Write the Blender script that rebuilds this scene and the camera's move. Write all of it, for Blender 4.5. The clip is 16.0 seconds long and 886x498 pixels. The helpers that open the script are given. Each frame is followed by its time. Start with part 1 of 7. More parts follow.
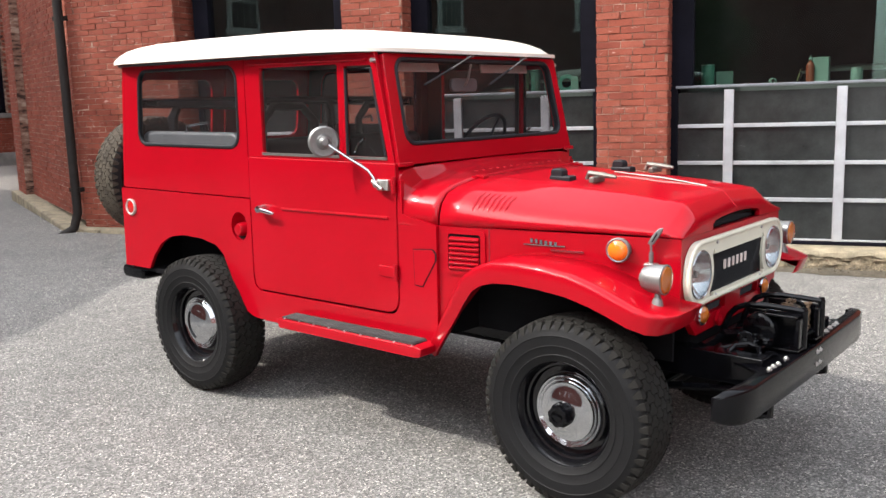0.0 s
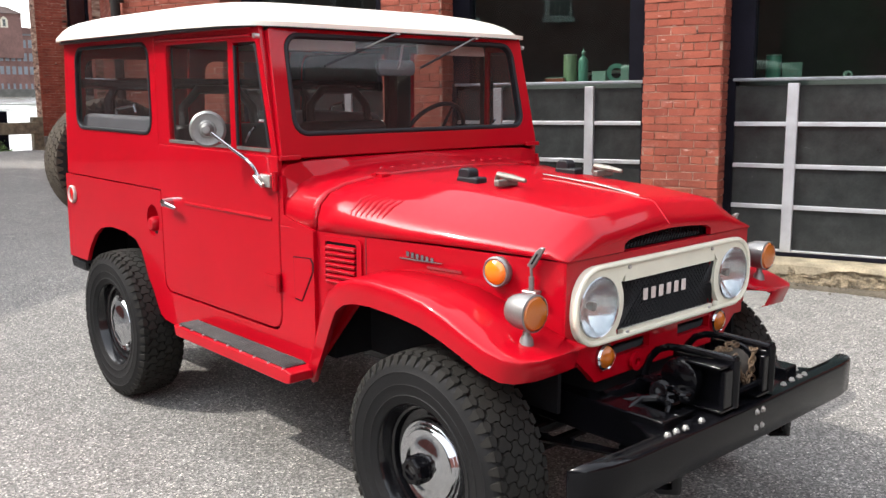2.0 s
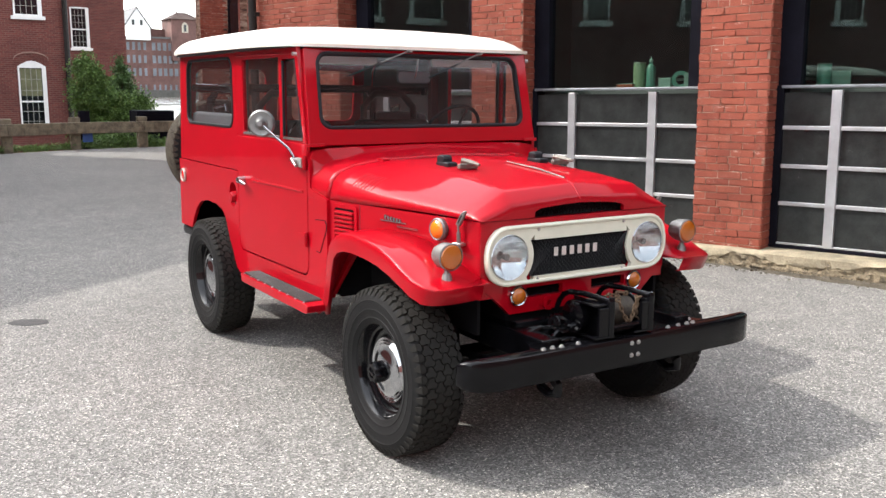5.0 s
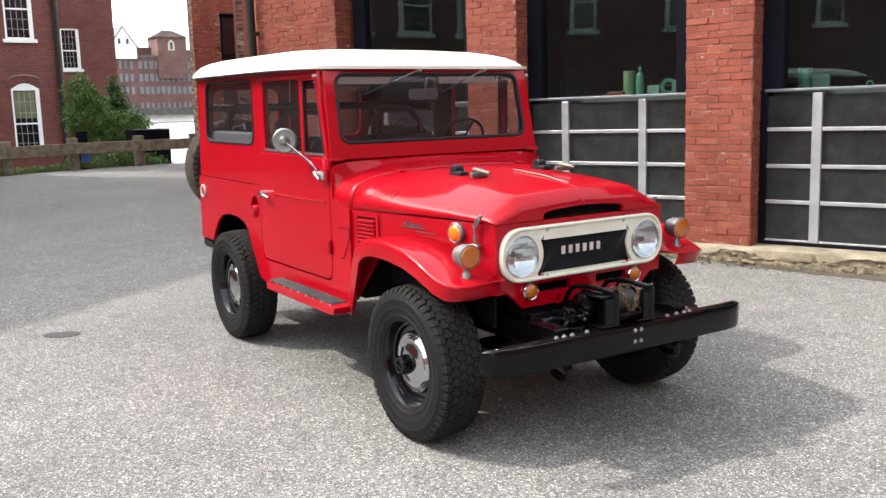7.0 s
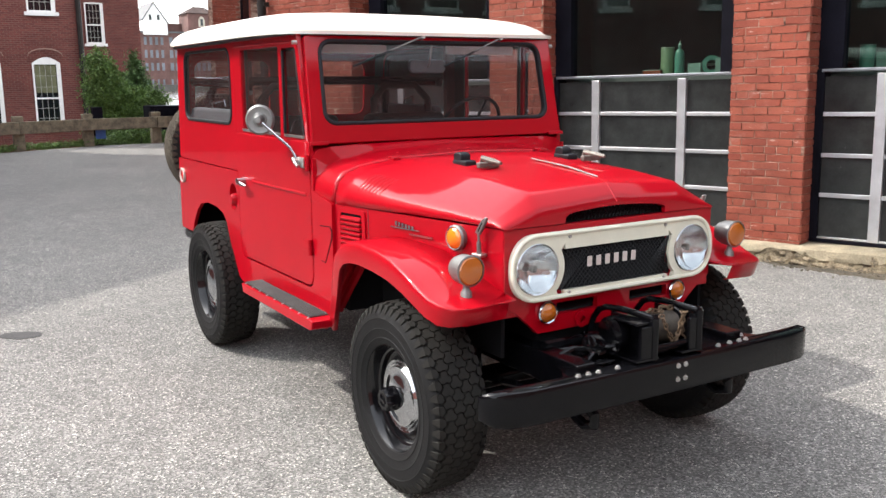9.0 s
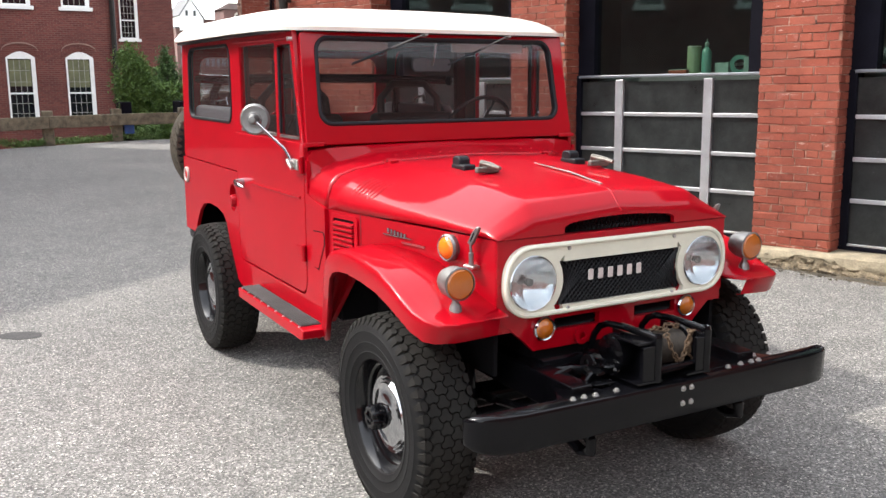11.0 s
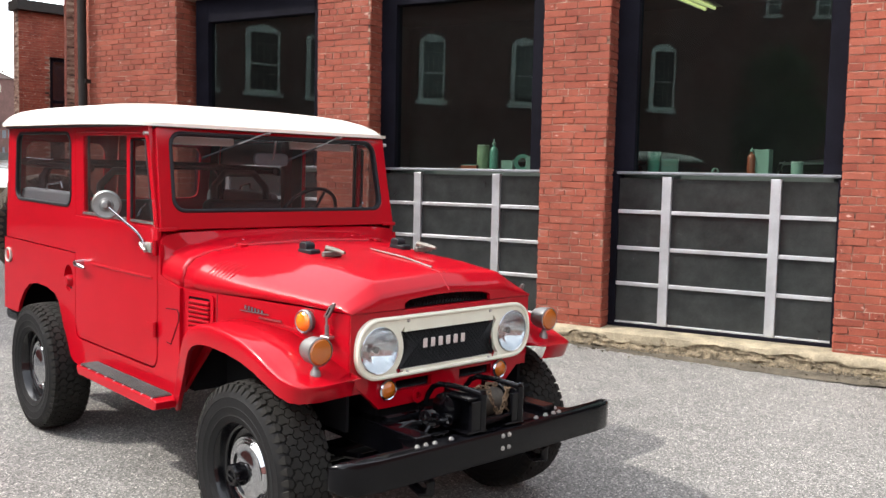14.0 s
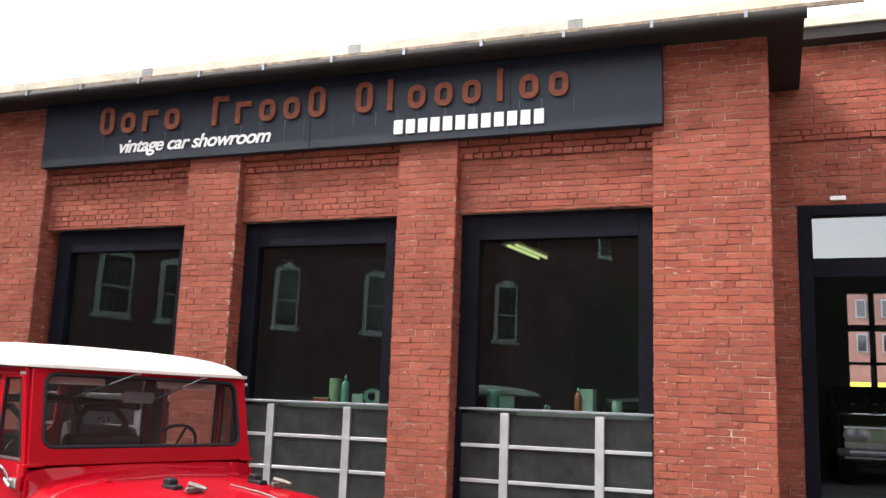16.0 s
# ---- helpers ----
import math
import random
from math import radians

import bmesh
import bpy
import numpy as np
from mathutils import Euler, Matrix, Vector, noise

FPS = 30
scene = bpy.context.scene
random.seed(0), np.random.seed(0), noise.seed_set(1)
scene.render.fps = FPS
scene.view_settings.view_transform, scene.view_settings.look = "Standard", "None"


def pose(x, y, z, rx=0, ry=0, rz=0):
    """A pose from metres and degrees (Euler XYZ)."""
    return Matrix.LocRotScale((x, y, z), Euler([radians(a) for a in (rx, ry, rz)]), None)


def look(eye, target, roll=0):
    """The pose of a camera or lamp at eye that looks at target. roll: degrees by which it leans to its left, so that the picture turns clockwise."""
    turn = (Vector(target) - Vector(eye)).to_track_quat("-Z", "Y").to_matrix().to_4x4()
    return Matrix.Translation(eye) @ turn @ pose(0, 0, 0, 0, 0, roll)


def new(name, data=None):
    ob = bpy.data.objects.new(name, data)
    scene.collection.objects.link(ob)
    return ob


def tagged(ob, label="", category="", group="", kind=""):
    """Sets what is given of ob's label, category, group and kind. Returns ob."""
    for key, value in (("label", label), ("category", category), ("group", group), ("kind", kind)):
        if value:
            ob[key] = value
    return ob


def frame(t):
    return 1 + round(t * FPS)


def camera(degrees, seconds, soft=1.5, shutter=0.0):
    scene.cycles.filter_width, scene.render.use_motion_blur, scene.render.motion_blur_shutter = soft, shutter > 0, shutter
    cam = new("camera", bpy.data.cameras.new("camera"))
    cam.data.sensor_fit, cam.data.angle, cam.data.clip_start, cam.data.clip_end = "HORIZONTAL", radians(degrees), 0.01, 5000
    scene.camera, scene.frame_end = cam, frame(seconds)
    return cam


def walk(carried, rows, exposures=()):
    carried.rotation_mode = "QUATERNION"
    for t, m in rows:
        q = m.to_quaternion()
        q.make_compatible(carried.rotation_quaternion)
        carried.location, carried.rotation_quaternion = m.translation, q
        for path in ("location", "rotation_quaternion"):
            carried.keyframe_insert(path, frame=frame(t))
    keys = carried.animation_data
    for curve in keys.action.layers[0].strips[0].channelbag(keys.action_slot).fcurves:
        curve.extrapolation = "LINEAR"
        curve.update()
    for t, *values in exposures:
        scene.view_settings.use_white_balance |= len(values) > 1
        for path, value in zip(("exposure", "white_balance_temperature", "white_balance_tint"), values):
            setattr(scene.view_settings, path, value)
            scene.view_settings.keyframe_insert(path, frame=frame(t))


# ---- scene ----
cam = camera(52.9, 16.0)
PATH = [
    (0, (1.671, -3.506, 1.541), (0.421, -1.981, 1.202), -1.0),
    (0.5, (1.674, -3.219, 1.54), (0.399, -1.712, 1.215), -1.1),
    (1, (1.78, -2.963, 1.524), (0.429, -1.527, 1.189), -0.8),
    (1.5, (1.898, -2.715, 1.526), (0.48, -1.351, 1.168), -0.7),
    (2, (1.933, -2.46, 1.507), (0.482, -1.13, 1.152), 0.1),
    (2.5, (2.05, -2.263, 1.508), (0.523, -1.022, 1.151), 1.0),
    (3, (2.3, -2.154, 1.525), (0.707, -1.006, 1.141), 1.8),
    (3.5, (2.517, -2.209, 1.532), (0.887, -1.112, 1.162), 1.8),
    (4, (2.74, -2.333, 1.546), (1.095, -1.249, 1.203), 1.9),
    (4.5, (2.986, -2.45, 1.531), (1.333, -1.376, 1.192), 1.4),
    (4.7, (3.061, -2.464, 1.523), (1.403, -1.402, 1.177), 0.8),
    (6.8, (3.399, -2.79, 1.543), (1.754, -1.705, 1.201), -1.0),
    (7, (3.396, -2.79, 1.553), (1.746, -1.71, 1.224), -1.2),
    (7.5, (3.265, -2.709, 1.532), (1.607, -1.636, 1.217), -0.6),
    (8, (3.096, -2.535, 1.526), (1.413, -1.506, 1.197), -0.2),
    (8.5, (2.922, -2.382, 1.512), (1.237, -1.366, 1.151), -0.4),
    (8.7, (2.84, -2.33, 1.518), (1.165, -1.302, 1.148), -0.5),
    (11, (2.696, -2.042, 1.531), (0.984, -1.078, 1.154), -0.1),
    (11.5, (2.711, -2.051, 1.527), (1.004, -1.081, 1.149), 0.2),
    (12, (2.725, -2.064, 1.528), (1.023, -1.086, 1.146), 0.4),
    (12.5, (2.733, -2.084, 1.525), (1.039, -1.094, 1.138), 0.3),
    (13, (2.772, -2.228, 1.526), (1.125, -1.158, 1.153), 0.5),
    (13.5, (2.841, -2.427, 1.552), (1.286, -1.215, 1.218), 1.2),
    (14, (2.984, -2.555, 1.592), (1.538, -1.185, 1.405), 1.9),
    (14.5, (3.128, -2.677, 1.636), (1.775, -1.204, 1.649), 2.5),
    (15, (3.247, -2.813, 1.667), (1.954, -1.3, 1.858), 3.1),
    (15.5, (3.305, -2.959, 1.677), (2.077, -1.405, 1.956), 2.8),
    (16, (3.391, -3.017, 1.689), (2.186, -1.454, 2.014), 2.9),
]
walk(cam, [(t, look(eye, target, roll)) for t, eye, target, roll in PATH], exposures=[(0, 0.40), (2, 0.45), (13, 0.45), (16, 0.40)])

# ---------------------------------------------------------------- light
SUN_DIR = Vector((-0.655, -0.735, 1.0)).normalized()
world = bpy.data.worlds.new("world")
scene.world = world
world.use_nodes = True
wn = world.node_tree
sky = wn.nodes.new("ShaderNodeTexSky")
sky.sky_type = "NISHITA"
sky.sun_disc = False
sky.sun_elevation = math.asin(SUN_DIR.z)
sky.sun_rotation = math.atan2(SUN_DIR.x, SUN_DIR.y)
sky.air_density, sky.dust_density, sky.ozone_density = 0.9, 1.8, 0.5
wn.nodes["Background"].inputs[1].default_value = 0.15
haze = wn.nodes.new("ShaderNodeHueSaturation")
haze.inputs["Saturation"].default_value, haze.inputs["Value"].default_value = 0.25, 4.3
wn.links.new(sky.outputs[0], haze.inputs["Color"])
wn.links.new(haze.outputs[0], wn.nodes["Background"].inputs[0])
sun_data = bpy.data.lights.new("sun", "SUN")
sun_data.energy, sun_data.angle, sun_data.color = 3.5, radians(0.55), (1.0, 0.945, 0.875)
sun = new("sun", sun_data)
sun.matrix_world = look(SUN_DIR * 60, (0, 0, 0))

# ---------------------------------------------------------------- helpers


class Geo:
    """Vertices and faces of one mesh."""

    def __init__(self):
        self.v, self.f = [], []

    def add(self, verts, faces):
        n = len(self.v)
        self.v += [tuple(p) for p in verts]
        self.f += [tuple(n + i for i in q) for q in faces]
        return self

    def box(self, x0, x1, y0, y1, z0, z1, m=None):
        vs = [Vector((x, y, z)) for x in (x0, x1) for y in (y0, y1) for z in (z0, z1)]
        if m is not None:
            vs = [m @ p for p in vs]
        return self.add(vs, [(0, 1, 3, 2), (4, 6, 7, 5), (0, 4, 5, 1), (2, 3, 7, 6), (0, 2, 6, 4), (1, 5, 7, 3)])

    def prism(self, poly, a, b, axis="y"):
        """A polygon pushed from a to b along an axis."""
        def put(p, q, h):
            return {"y": (p, h, q), "x": (h, p, q), "z": (p, q, h)}[axis]
        n = len(poly)
        vs = [put(p, q, a) for p, q in poly] + [put(p, q, b) for p, q in poly]
        fs = [tuple(range(n)), tuple(range(2 * n - 1, n - 1, -1))]
        fs += [(i, n + i, n + (i + 1) % n, (i + 1) % n) for i in range(n)]
        return self.add(vs, fs)

    def ring(self, outer, inner, a, b, axis="y"):
        """A panel with a hole: two loops of as many points, pushed from a to b."""
        def put(p, q, h):
            return {"y": (p, h, q), "x": (h, p, q), "z": (p, q, h)}[axis]
        n = len(outer)
        vs = []
        for h in (a, b):
            vs += [put(p, q, h) for p, q in outer] + [put(p, q, h) for p, q in inner]
        fs = []
        for i in range(n):
            j = (i + 1) % n
            fs += [(i, j, n + j, n + i), (2 * n + i, 3 * n + i, 3 * n + j, 2 * n + j),
                   (i, 2 * n + i, 2 * n + j, j), (n + i, n + j, 3 * n + j, 3 * n + i)]
        return self.add(vs, fs)

    def sheet(self, poly, h, axis="y"):
        """One flat pane."""
        return self.add([{"y": (p, h, q), "x": (h, p, q), "z": (p, q, h)}[axis] for p, q in poly], [tuple(range(len(poly)))])

    def lathe(self, prof, n=32, m=None):
        """(radius, height) pairs turned about local z."""
        m = m or Matrix()
        k = len(prof)
        vs = [m @ Vector((r * math.cos(2 * math.pi * i / n), r * math.sin(2 * math.pi * i / n), h)) for i in range(n) for r, h in prof]
        fs = [(i * k + j, ((i + 1) % n) * k + j, ((i + 1) % n) * k + j + 1, i * k + j + 1) for i in range(n) for j in range(k - 1)]
        return self.add(vs, fs)

    def tube(self, pts, r, n=10, closed=False):
        pts = [Vector(p) for p in pts]
        rs = r if isinstance(r, (list, tuple)) else [r] * len(pts)
        vs, fs = [], []
        up = None
        for i, p in enumerate(pts):
            t = (pts[min(i + 1, len(pts) - 1)] - pts[max(i - 1, 0)]).normalized()
            if up is None:
                up = Vector((0, 0, 1)) if abs(t.z) < 0.9 else Vector((1, 0, 0))
            a = t.cross(up).normalized()
            up = a.cross(t).normalized()
            vs += [p + rs[i] * (math.cos(2 * math.pi * k / n) * a + math.sin(2 * math.pi * k / n) * up) for k in range(n)]
        for i in range(len(pts) - 1):
            fs += [(i * n + k, i * n + (k + 1) % n, (i + 1) * n + (k + 1) % n, (i + 1) * n + k) for k in range(n)]
        fs += [tuple(range(n - 1, -1, -1)), tuple((len(pts) - 1) * n + k for k in range(n))]
        return self.add(vs, fs)

    def loft(self, rows, cap=False):
        """Rows of points, as many in each, joined into a sheet."""
        k = len(rows[0])
        vs = [p for row in rows for p in row]
        fs = [(i * k + j, (i + 1) * k + j, (i + 1) * k + j + 1, i * k + j + 1) for i in range(len(rows) - 1) for j in range(k - 1)]
        if cap:
            fs += [tuple(range(k)), tuple((len(rows) - 1) * k + j for j in range(k - 1, -1, -1))]
        return self.add(vs, fs)

    def mesh(self, name, mat, sharp=35):
        me = bpy.data.meshes.new(name)
        me.from_pydata(self.v, [], self.f)
        me.materials.append(mat)
        bm = bmesh.new()
        bm.from_mesh(me)
        bmesh.ops.recalc_face_normals(bm, faces=bm.faces)
        bm.to_mesh(me)
        bm.free()
        if sharp:
            me.shade_smooth()
            me.set_sharp_from_angle(angle=radians(sharp))
        return me


def part(name, geo, mat, parent=None, label="", sharp=35, bevel=0.0, segments=2, solid=0.0):
    """One mesh under a thing or under a part."""
    ob = new(name, geo.mesh(name, mat, sharp) if isinstance(geo, Geo) else geo)
    if parent is not None:
        ob.parent = parent
    if label:
        tagged(ob, label)
    if solid:
        mod = ob.modifiers.new("solid", "SOLIDIFY")
        mod.thickness, mod.offset = solid, -1
    if bevel:
        mod = ob.modifiers.new("bevel", "BEVEL")
        mod.width, mod.segments, mod.limit_method, mod.angle_limit = bevel, segments, "ANGLE", radians(40)
        mod.harden_normals = bool(sharp)
    return ob


def thing(name, label, category, m=None, group="", kind=""):
    """An empty at the base of a thing, which holds its parts."""
    ob = new(name)
    ob.empty_display_size = 0.1
    if m is not None:
        ob.matrix_world = m
    return tagged(ob, label, category, group, kind)


def rrect(p0, p1, q0, q1, r, k=5):
    """A rounded rectangle, 4 (k + 1) points."""
    pts = []
    for cx, cy, a in ((p1 - r, q1 - r, 0), (p0 + r, q1 - r, 90), (p0 + r, q0 + r, 180), (p1 - r, q0 + r, 270)):
        for i in range(k + 1):
            t = radians(a + 90 * i / k)
            pts.append((cx + r * math.cos(t), cy + r * math.sin(t)))
    return pts


def lerp(a, b, t):
    return a + (b - a) * t


def along(table, x):
    """Linear look-up in rows (x, value)."""
    if x <= table[0][0]:
        return table[0][1]
    for (a, p), (b, q) in zip(table, table[1:]):
        if x <= b:
            return lerp(p, q, (x - a) / (b - a))
    return table[-1][1]


# ---------------------------------------------------------------- materials


def nodes_of(name):
    m = bpy.data.materials.new(name)
    m.use_nodes = True
    nt = m.node_tree
    return m, nt, nt.nodes["Principled BSDF"]


def noise_node(nt, scale, detail=4, rough=0.6, vec=None):
    n = nt.nodes.new("ShaderNodeTexNoise")
    n.inputs["Scale"].default_value, n.inputs["Detail"].default_value, n.inputs["Roughness"].default_value = scale, detail, rough
    if vec is not None:
        nt.links.new(vec, n.inputs["Vector"])
    return n


def ramp_node(nt, fac, stops):
    r = nt.nodes.new("ShaderNodeValToRGB")
    el = r.color_ramp.elements
    while len(el) < len(stops):
        el.new(0.5)
    for e, (p, c) in zip(el, stops):
        e.position, e.color = p, (*c, 1)
    nt.links.new(fac, r.inputs[0])
    return r


def mix_node(nt, fac, a, b, mode="MIX"):
    n = nt.nodes.new("ShaderNodeMix")
    n.data_type, n.blend_type = "RGBA", mode
    for sock, val in ((n.inputs[0], fac), (n.inputs[6], a), (n.inputs[7], b)):
        if hasattr(val, "is_linked"):
            nt.links.new(val, sock)
        elif isinstance(val, (int, float)):
            sock.default_value = val
        else:
            sock.default_value = (*val, 1)
    return n.outputs[2]


def coords(nt):
    return nt.nodes.new("ShaderNodeTexCoord").outputs["Object"]


def bump_to(nt, bsdf, height, strength=0.3, dist=0.01):
    b = nt.nodes.new("ShaderNodeBump")
    b.inputs["Strength"].default_value, b.inputs["Distance"].default_value = strength, dist
    nt.links.new(height, b.inputs["Height"])
    nt.links.new(b.outputs[0], bsdf.inputs["Normal"])
    return b


def surface(name, color, rough=0.5, metal=0.0, vary=0.25, scale=6.0, grain=90.0, bump=0.0, dist=0.003, coat=0.0, coat_rough=0.05, rough_vary=0.1, spec=0.5):
    """A plain surface with stains at a large scale and grain at a small one."""
    m, nt, b = nodes_of(name)
    co = coords(nt)
    big, fine = noise_node(nt, scale, 5, 0.6, co), noise_node(nt, grain, 3, 0.6, co)
    dark, light = tuple(c * (1 - vary) for c in color), tuple(min(1, c * (1 + vary * 0.7)) for c in color)
    r1 = ramp_node(nt, big.outputs["Fac"], [(0.3, dark), (0.7, light)])
    r2 = ramp_node(nt, fine.outputs["Fac"], [(0.3, (1 - vary * 0.6,) * 3), (0.7, (1 + 0.0 * vary,) * 3)])
    nt.links.new(mix_node(nt, 1.0, r1.outputs[0], r2.outputs[0], "MULTIPLY"), b.inputs["Base Color"])
    mr = nt.nodes.new("ShaderNodeMapRange")
    mr.inputs["To Min"].default_value, mr.inputs["To Max"].default_value = max(0.02, rough - rough_vary), min(1, rough + rough_vary)
    nt.links.new(big.outputs["Fac"], mr.inputs["Value"])
    nt.links.new(mr.outputs[0], b.inputs["Roughness"])
    b.inputs["Metallic"].default_value = metal
    b.inputs["Specular IOR Level"].default_value = spec
    b.inputs["Coat Weight"].default_value, b.inputs["Coat Roughness"].default_value = coat, coat_rough
    if bump:
        bump_to(nt, b, fine.outputs["Fac"], bump, dist)
    return m


def glass(name, tint=(0.9, 0.95, 0.92), gloss=0.06, rough=0.0, sheen=(1.0, 1.0, 1.0), veil=0.0, film=(0.5, 0.5, 0.5)):
    """A thin pane: clear, with a mirror share that grows towards grazing view and an uneven pale veil, haze painted on
    to lift dark glass.
    """
    m, nt, b = nodes_of(name)
    nt.nodes.remove(b)
    tr, gl, mx, fr = (nt.nodes.new("ShaderNode" + k) for k in ("BsdfTransparent", "BsdfGlossy", "MixShader", "LayerWeight"))
    tr.inputs[0].default_value = (*tint, 1)
    gl.inputs["Roughness"].default_value = rough
    gl.inputs["Color"].default_value = (*sheen, 1)
    fr.inputs["Blend"].default_value = 0.5
    power, scale = nt.nodes.new("ShaderNodeMath"), nt.nodes.new("ShaderNodeMath")
    power.operation, scale.operation = "POWER", "MULTIPLY_ADD"
    power.inputs[1].default_value = 5.0
    scale.inputs[1].default_value, scale.inputs[2].default_value = 1 - gloss, gloss
    nt.links.new(fr.outputs["Facing"], power.inputs[0])
    nt.links.new(power.outputs[0], scale.inputs[0])
    nt.links.new(scale.outputs[0], mx.inputs[0])
    nt.links.new(tr.outputs[0], mx.inputs[1])
    nt.links.new(gl.outputs[0], mx.inputs[2])
    out = mx.outputs[0]
    if veil:
        veil_bsdf, over = nt.nodes.new("ShaderNodeBsdfDiffuse"), nt.nodes.new("ShaderNodeMixShader")
        veil_bsdf.inputs["Color"].default_value = (*film, 1)
        share = ramp_node(nt, noise_node(nt, 3.5, 5, 0.65, coords(nt)).outputs["Fac"], [(0.3, (veil * 0.6,) * 3), (0.7, (veil * 1.4,) * 3)])
        nt.links.new(share.outputs[0], over.inputs[0])
        nt.links.new(out, over.inputs[1])
        nt.links.new(veil_bsdf.outputs[0], over.inputs[2])
        out = over.outputs[0]
    nt.links.new(out, nt.nodes["Material Output"].inputs[0])
    return m


def brick_material(name, tones, per_object=False, wash=0.25):
    """Fired clay: a tone for each brick, blotches, pale bloom and a rough face."""
    m, nt, b = nodes_of(name)
    co = coords(nt)
    if per_object:
        pick = nt.nodes.new("ShaderNodeObjectInfo").outputs["Random"]
        geo = nt.nodes.new("ShaderNodeNewGeometry")
        co = geo.outputs["Position"]
    else:
        geo = nt.nodes.new("ShaderNodeNewGeometry")
        pick = geo.outputs["Random Per Island"]
        co = geo.outputs["Position"]
    n = len(tones)
    tone = ramp_node(nt, pick, [(i / max(1, n - 1), c) for i, c in enumerate(tones)])
    blot = noise_node(nt, 2.2, 5, 0.65, co)
    fine = noise_node(nt, 130, 4, 0.7, co)
    r = ramp_node(nt, blot.outputs["Fac"], [(0.3, (0.72, 0.70, 0.70)), (0.7, (1.12, 1.08, 1.05))])
    c = mix_node(nt, 1.0, tone.outputs[0], r.outputs[0], "MULTIPLY")
    f = ramp_node(nt, fine.outputs["Fac"], [(0.3, (0.7, 0.68, 0.66)), (0.65, (1.08, 1.06, 1.05))])
    c = mix_node(nt, 1.0, c, f.outputs[0], "MULTIPLY")
    bloom = noise_node(nt, 5.5, 6, 0.75, co)
    w = ramp_node(nt, bloom.outputs["Fac"], [(0.60, (0, 0, 0)), (0.78, (wash,) * 3)])
    c = mix_node(nt, w.outputs[0], c, (0.50, 0.36, 0.31))
    spall = noise_node(nt, 17, 4, 0.6, co)
    w = ramp_node(nt, spall.outputs["Fac"], [(0.63, (0, 0, 0)), (0.70, (0.75,) * 3)])
    c = mix_node(nt, w.outputs[0], c, mix_node(nt, 1.0, c, (0.55, 0.48, 0.46), "MULTIPLY"))
    mp = nt.nodes.new("ShaderNodeMapping")
    mp.inputs["Scale"].default_value = (8.0, 8.0, 26.0)
    nt.links.new(co, mp.inputs["Vector"])
    scar = noise_node(nt, 1.0, 5, 0.7, mp.outputs[0])
    w = ramp_node(nt, scar.outputs["Fac"], [(0.625, (0, 0, 0)), (0.69, (wash * 2.6,) * 3)])
    c = mix_node(nt, w.outputs[0], c, (0.60, 0.42, 0.35))
    nt.links.new(c, b.inputs["Base Color"])
    b.inputs["Roughness"].default_value = 0.88
    b.inputs["Specular IOR Level"].default_value = 0.3
    deep = nt.nodes.new("ShaderNodeMath")
    deep.operation = "MULTIPLY_ADD"
    nt.links.new(spall.outputs["Fac"], deep.inputs[0])
    deep.inputs[1].default_value = 2.5
    nt.links.new(fine.outputs["Fac"], deep.inputs[2])
    bump_to(nt, b, deep.outputs[0], 0.5, 0.006)
    return m


RED_BRICK = [(0.225, 0.0565, 0.0365), (0.252, 0.065, 0.041), (0.272, 0.072, 0.045), (0.292, 0.082, 0.051), (0.240, 0.058, 0.037), (0.315, 0.096, 0.062)]
M_BRICK = brick_material("red brick", RED_BRICK)
M_BRICK_ONE = brick_material("red brick single", RED_BRICK, True)


def mortar():
    """Old lime mortar: pale where it was pointed, brown between, near-black where the shade of open joints is put into
    the colour.
    """
    m, nt, b = nodes_of("mortar")
    co = nt.nodes.new("ShaderNodeNewGeometry").outputs["Position"]
    mp = nt.nodes.new("ShaderNodeMapping")
    mp.inputs["Scale"].default_value = (4.0, 4.0, 14.0)
    nt.links.new(co, mp.inputs["Vector"])
    run, fine = noise_node(nt, 1.0, 4, 0.6, mp.outputs[0]), noise_node(nt, 90, 3, 0.6, co)
    c = ramp_node(nt, run.outputs["Fac"], [(0.37, (0.04, 0.018, 0.012)), (0.45, (0.21, 0.110, 0.076)), (0.55, (0.30, 0.18, 0.132)), (0.65, (0.48, 0.36, 0.28))])
    f = ramp_node(nt, fine.outputs["Fac"], [(0.3, (0.65,) * 3), (0.65, (1.0,) * 3)])
    nt.links.new(mix_node(nt, 1.0, c.outputs[0], f.outputs[0], "MULTIPLY"), b.inputs["Base Color"])
    b.inputs["Roughness"].default_value = 0.95
    bump_to(nt, b, fine.outputs["Fac"], 0.5, 0.003)
    return m


M_MORTAR = mortar()
M_FRAME = surface("black painted frame", (0.0068, 0.0066, 0.0112), 0.6, vary=0.45, scale=3, spec=0.06)
M_ALU = surface("brushed aluminium", (0.62, 0.63, 0.65), 0.38, 0.85, vary=0.12)
M_INFILL = surface("smoked panel", (0.024, 0.026, 0.0255), 0.22, vary=0.35, scale=7, rough_vary=0.12)
M_SIGN = surface("sign board paint", (0.012, 0.016, 0.026), 0.5, vary=0.3, scale=2.5, spec=0.25)
M_DULL = surface("dull grey aluminium", (0.22, 0.23, 0.25), 0.45, 0.6, vary=0.15)
M_RUST = surface("rusted steel letters", (0.19, 0.048, 0.018), 0.8, vary=0.4, scale=14, bump=0.3)
M_WHITE = surface("white paint", (0.80, 0.79, 0.76), 0.5, vary=0.06)
M_STONE = surface("granite base", (0.31, 0.262, 0.178), 0.9, vary=0.5, scale=5, grain=60, bump=0.6, dist=0.01)
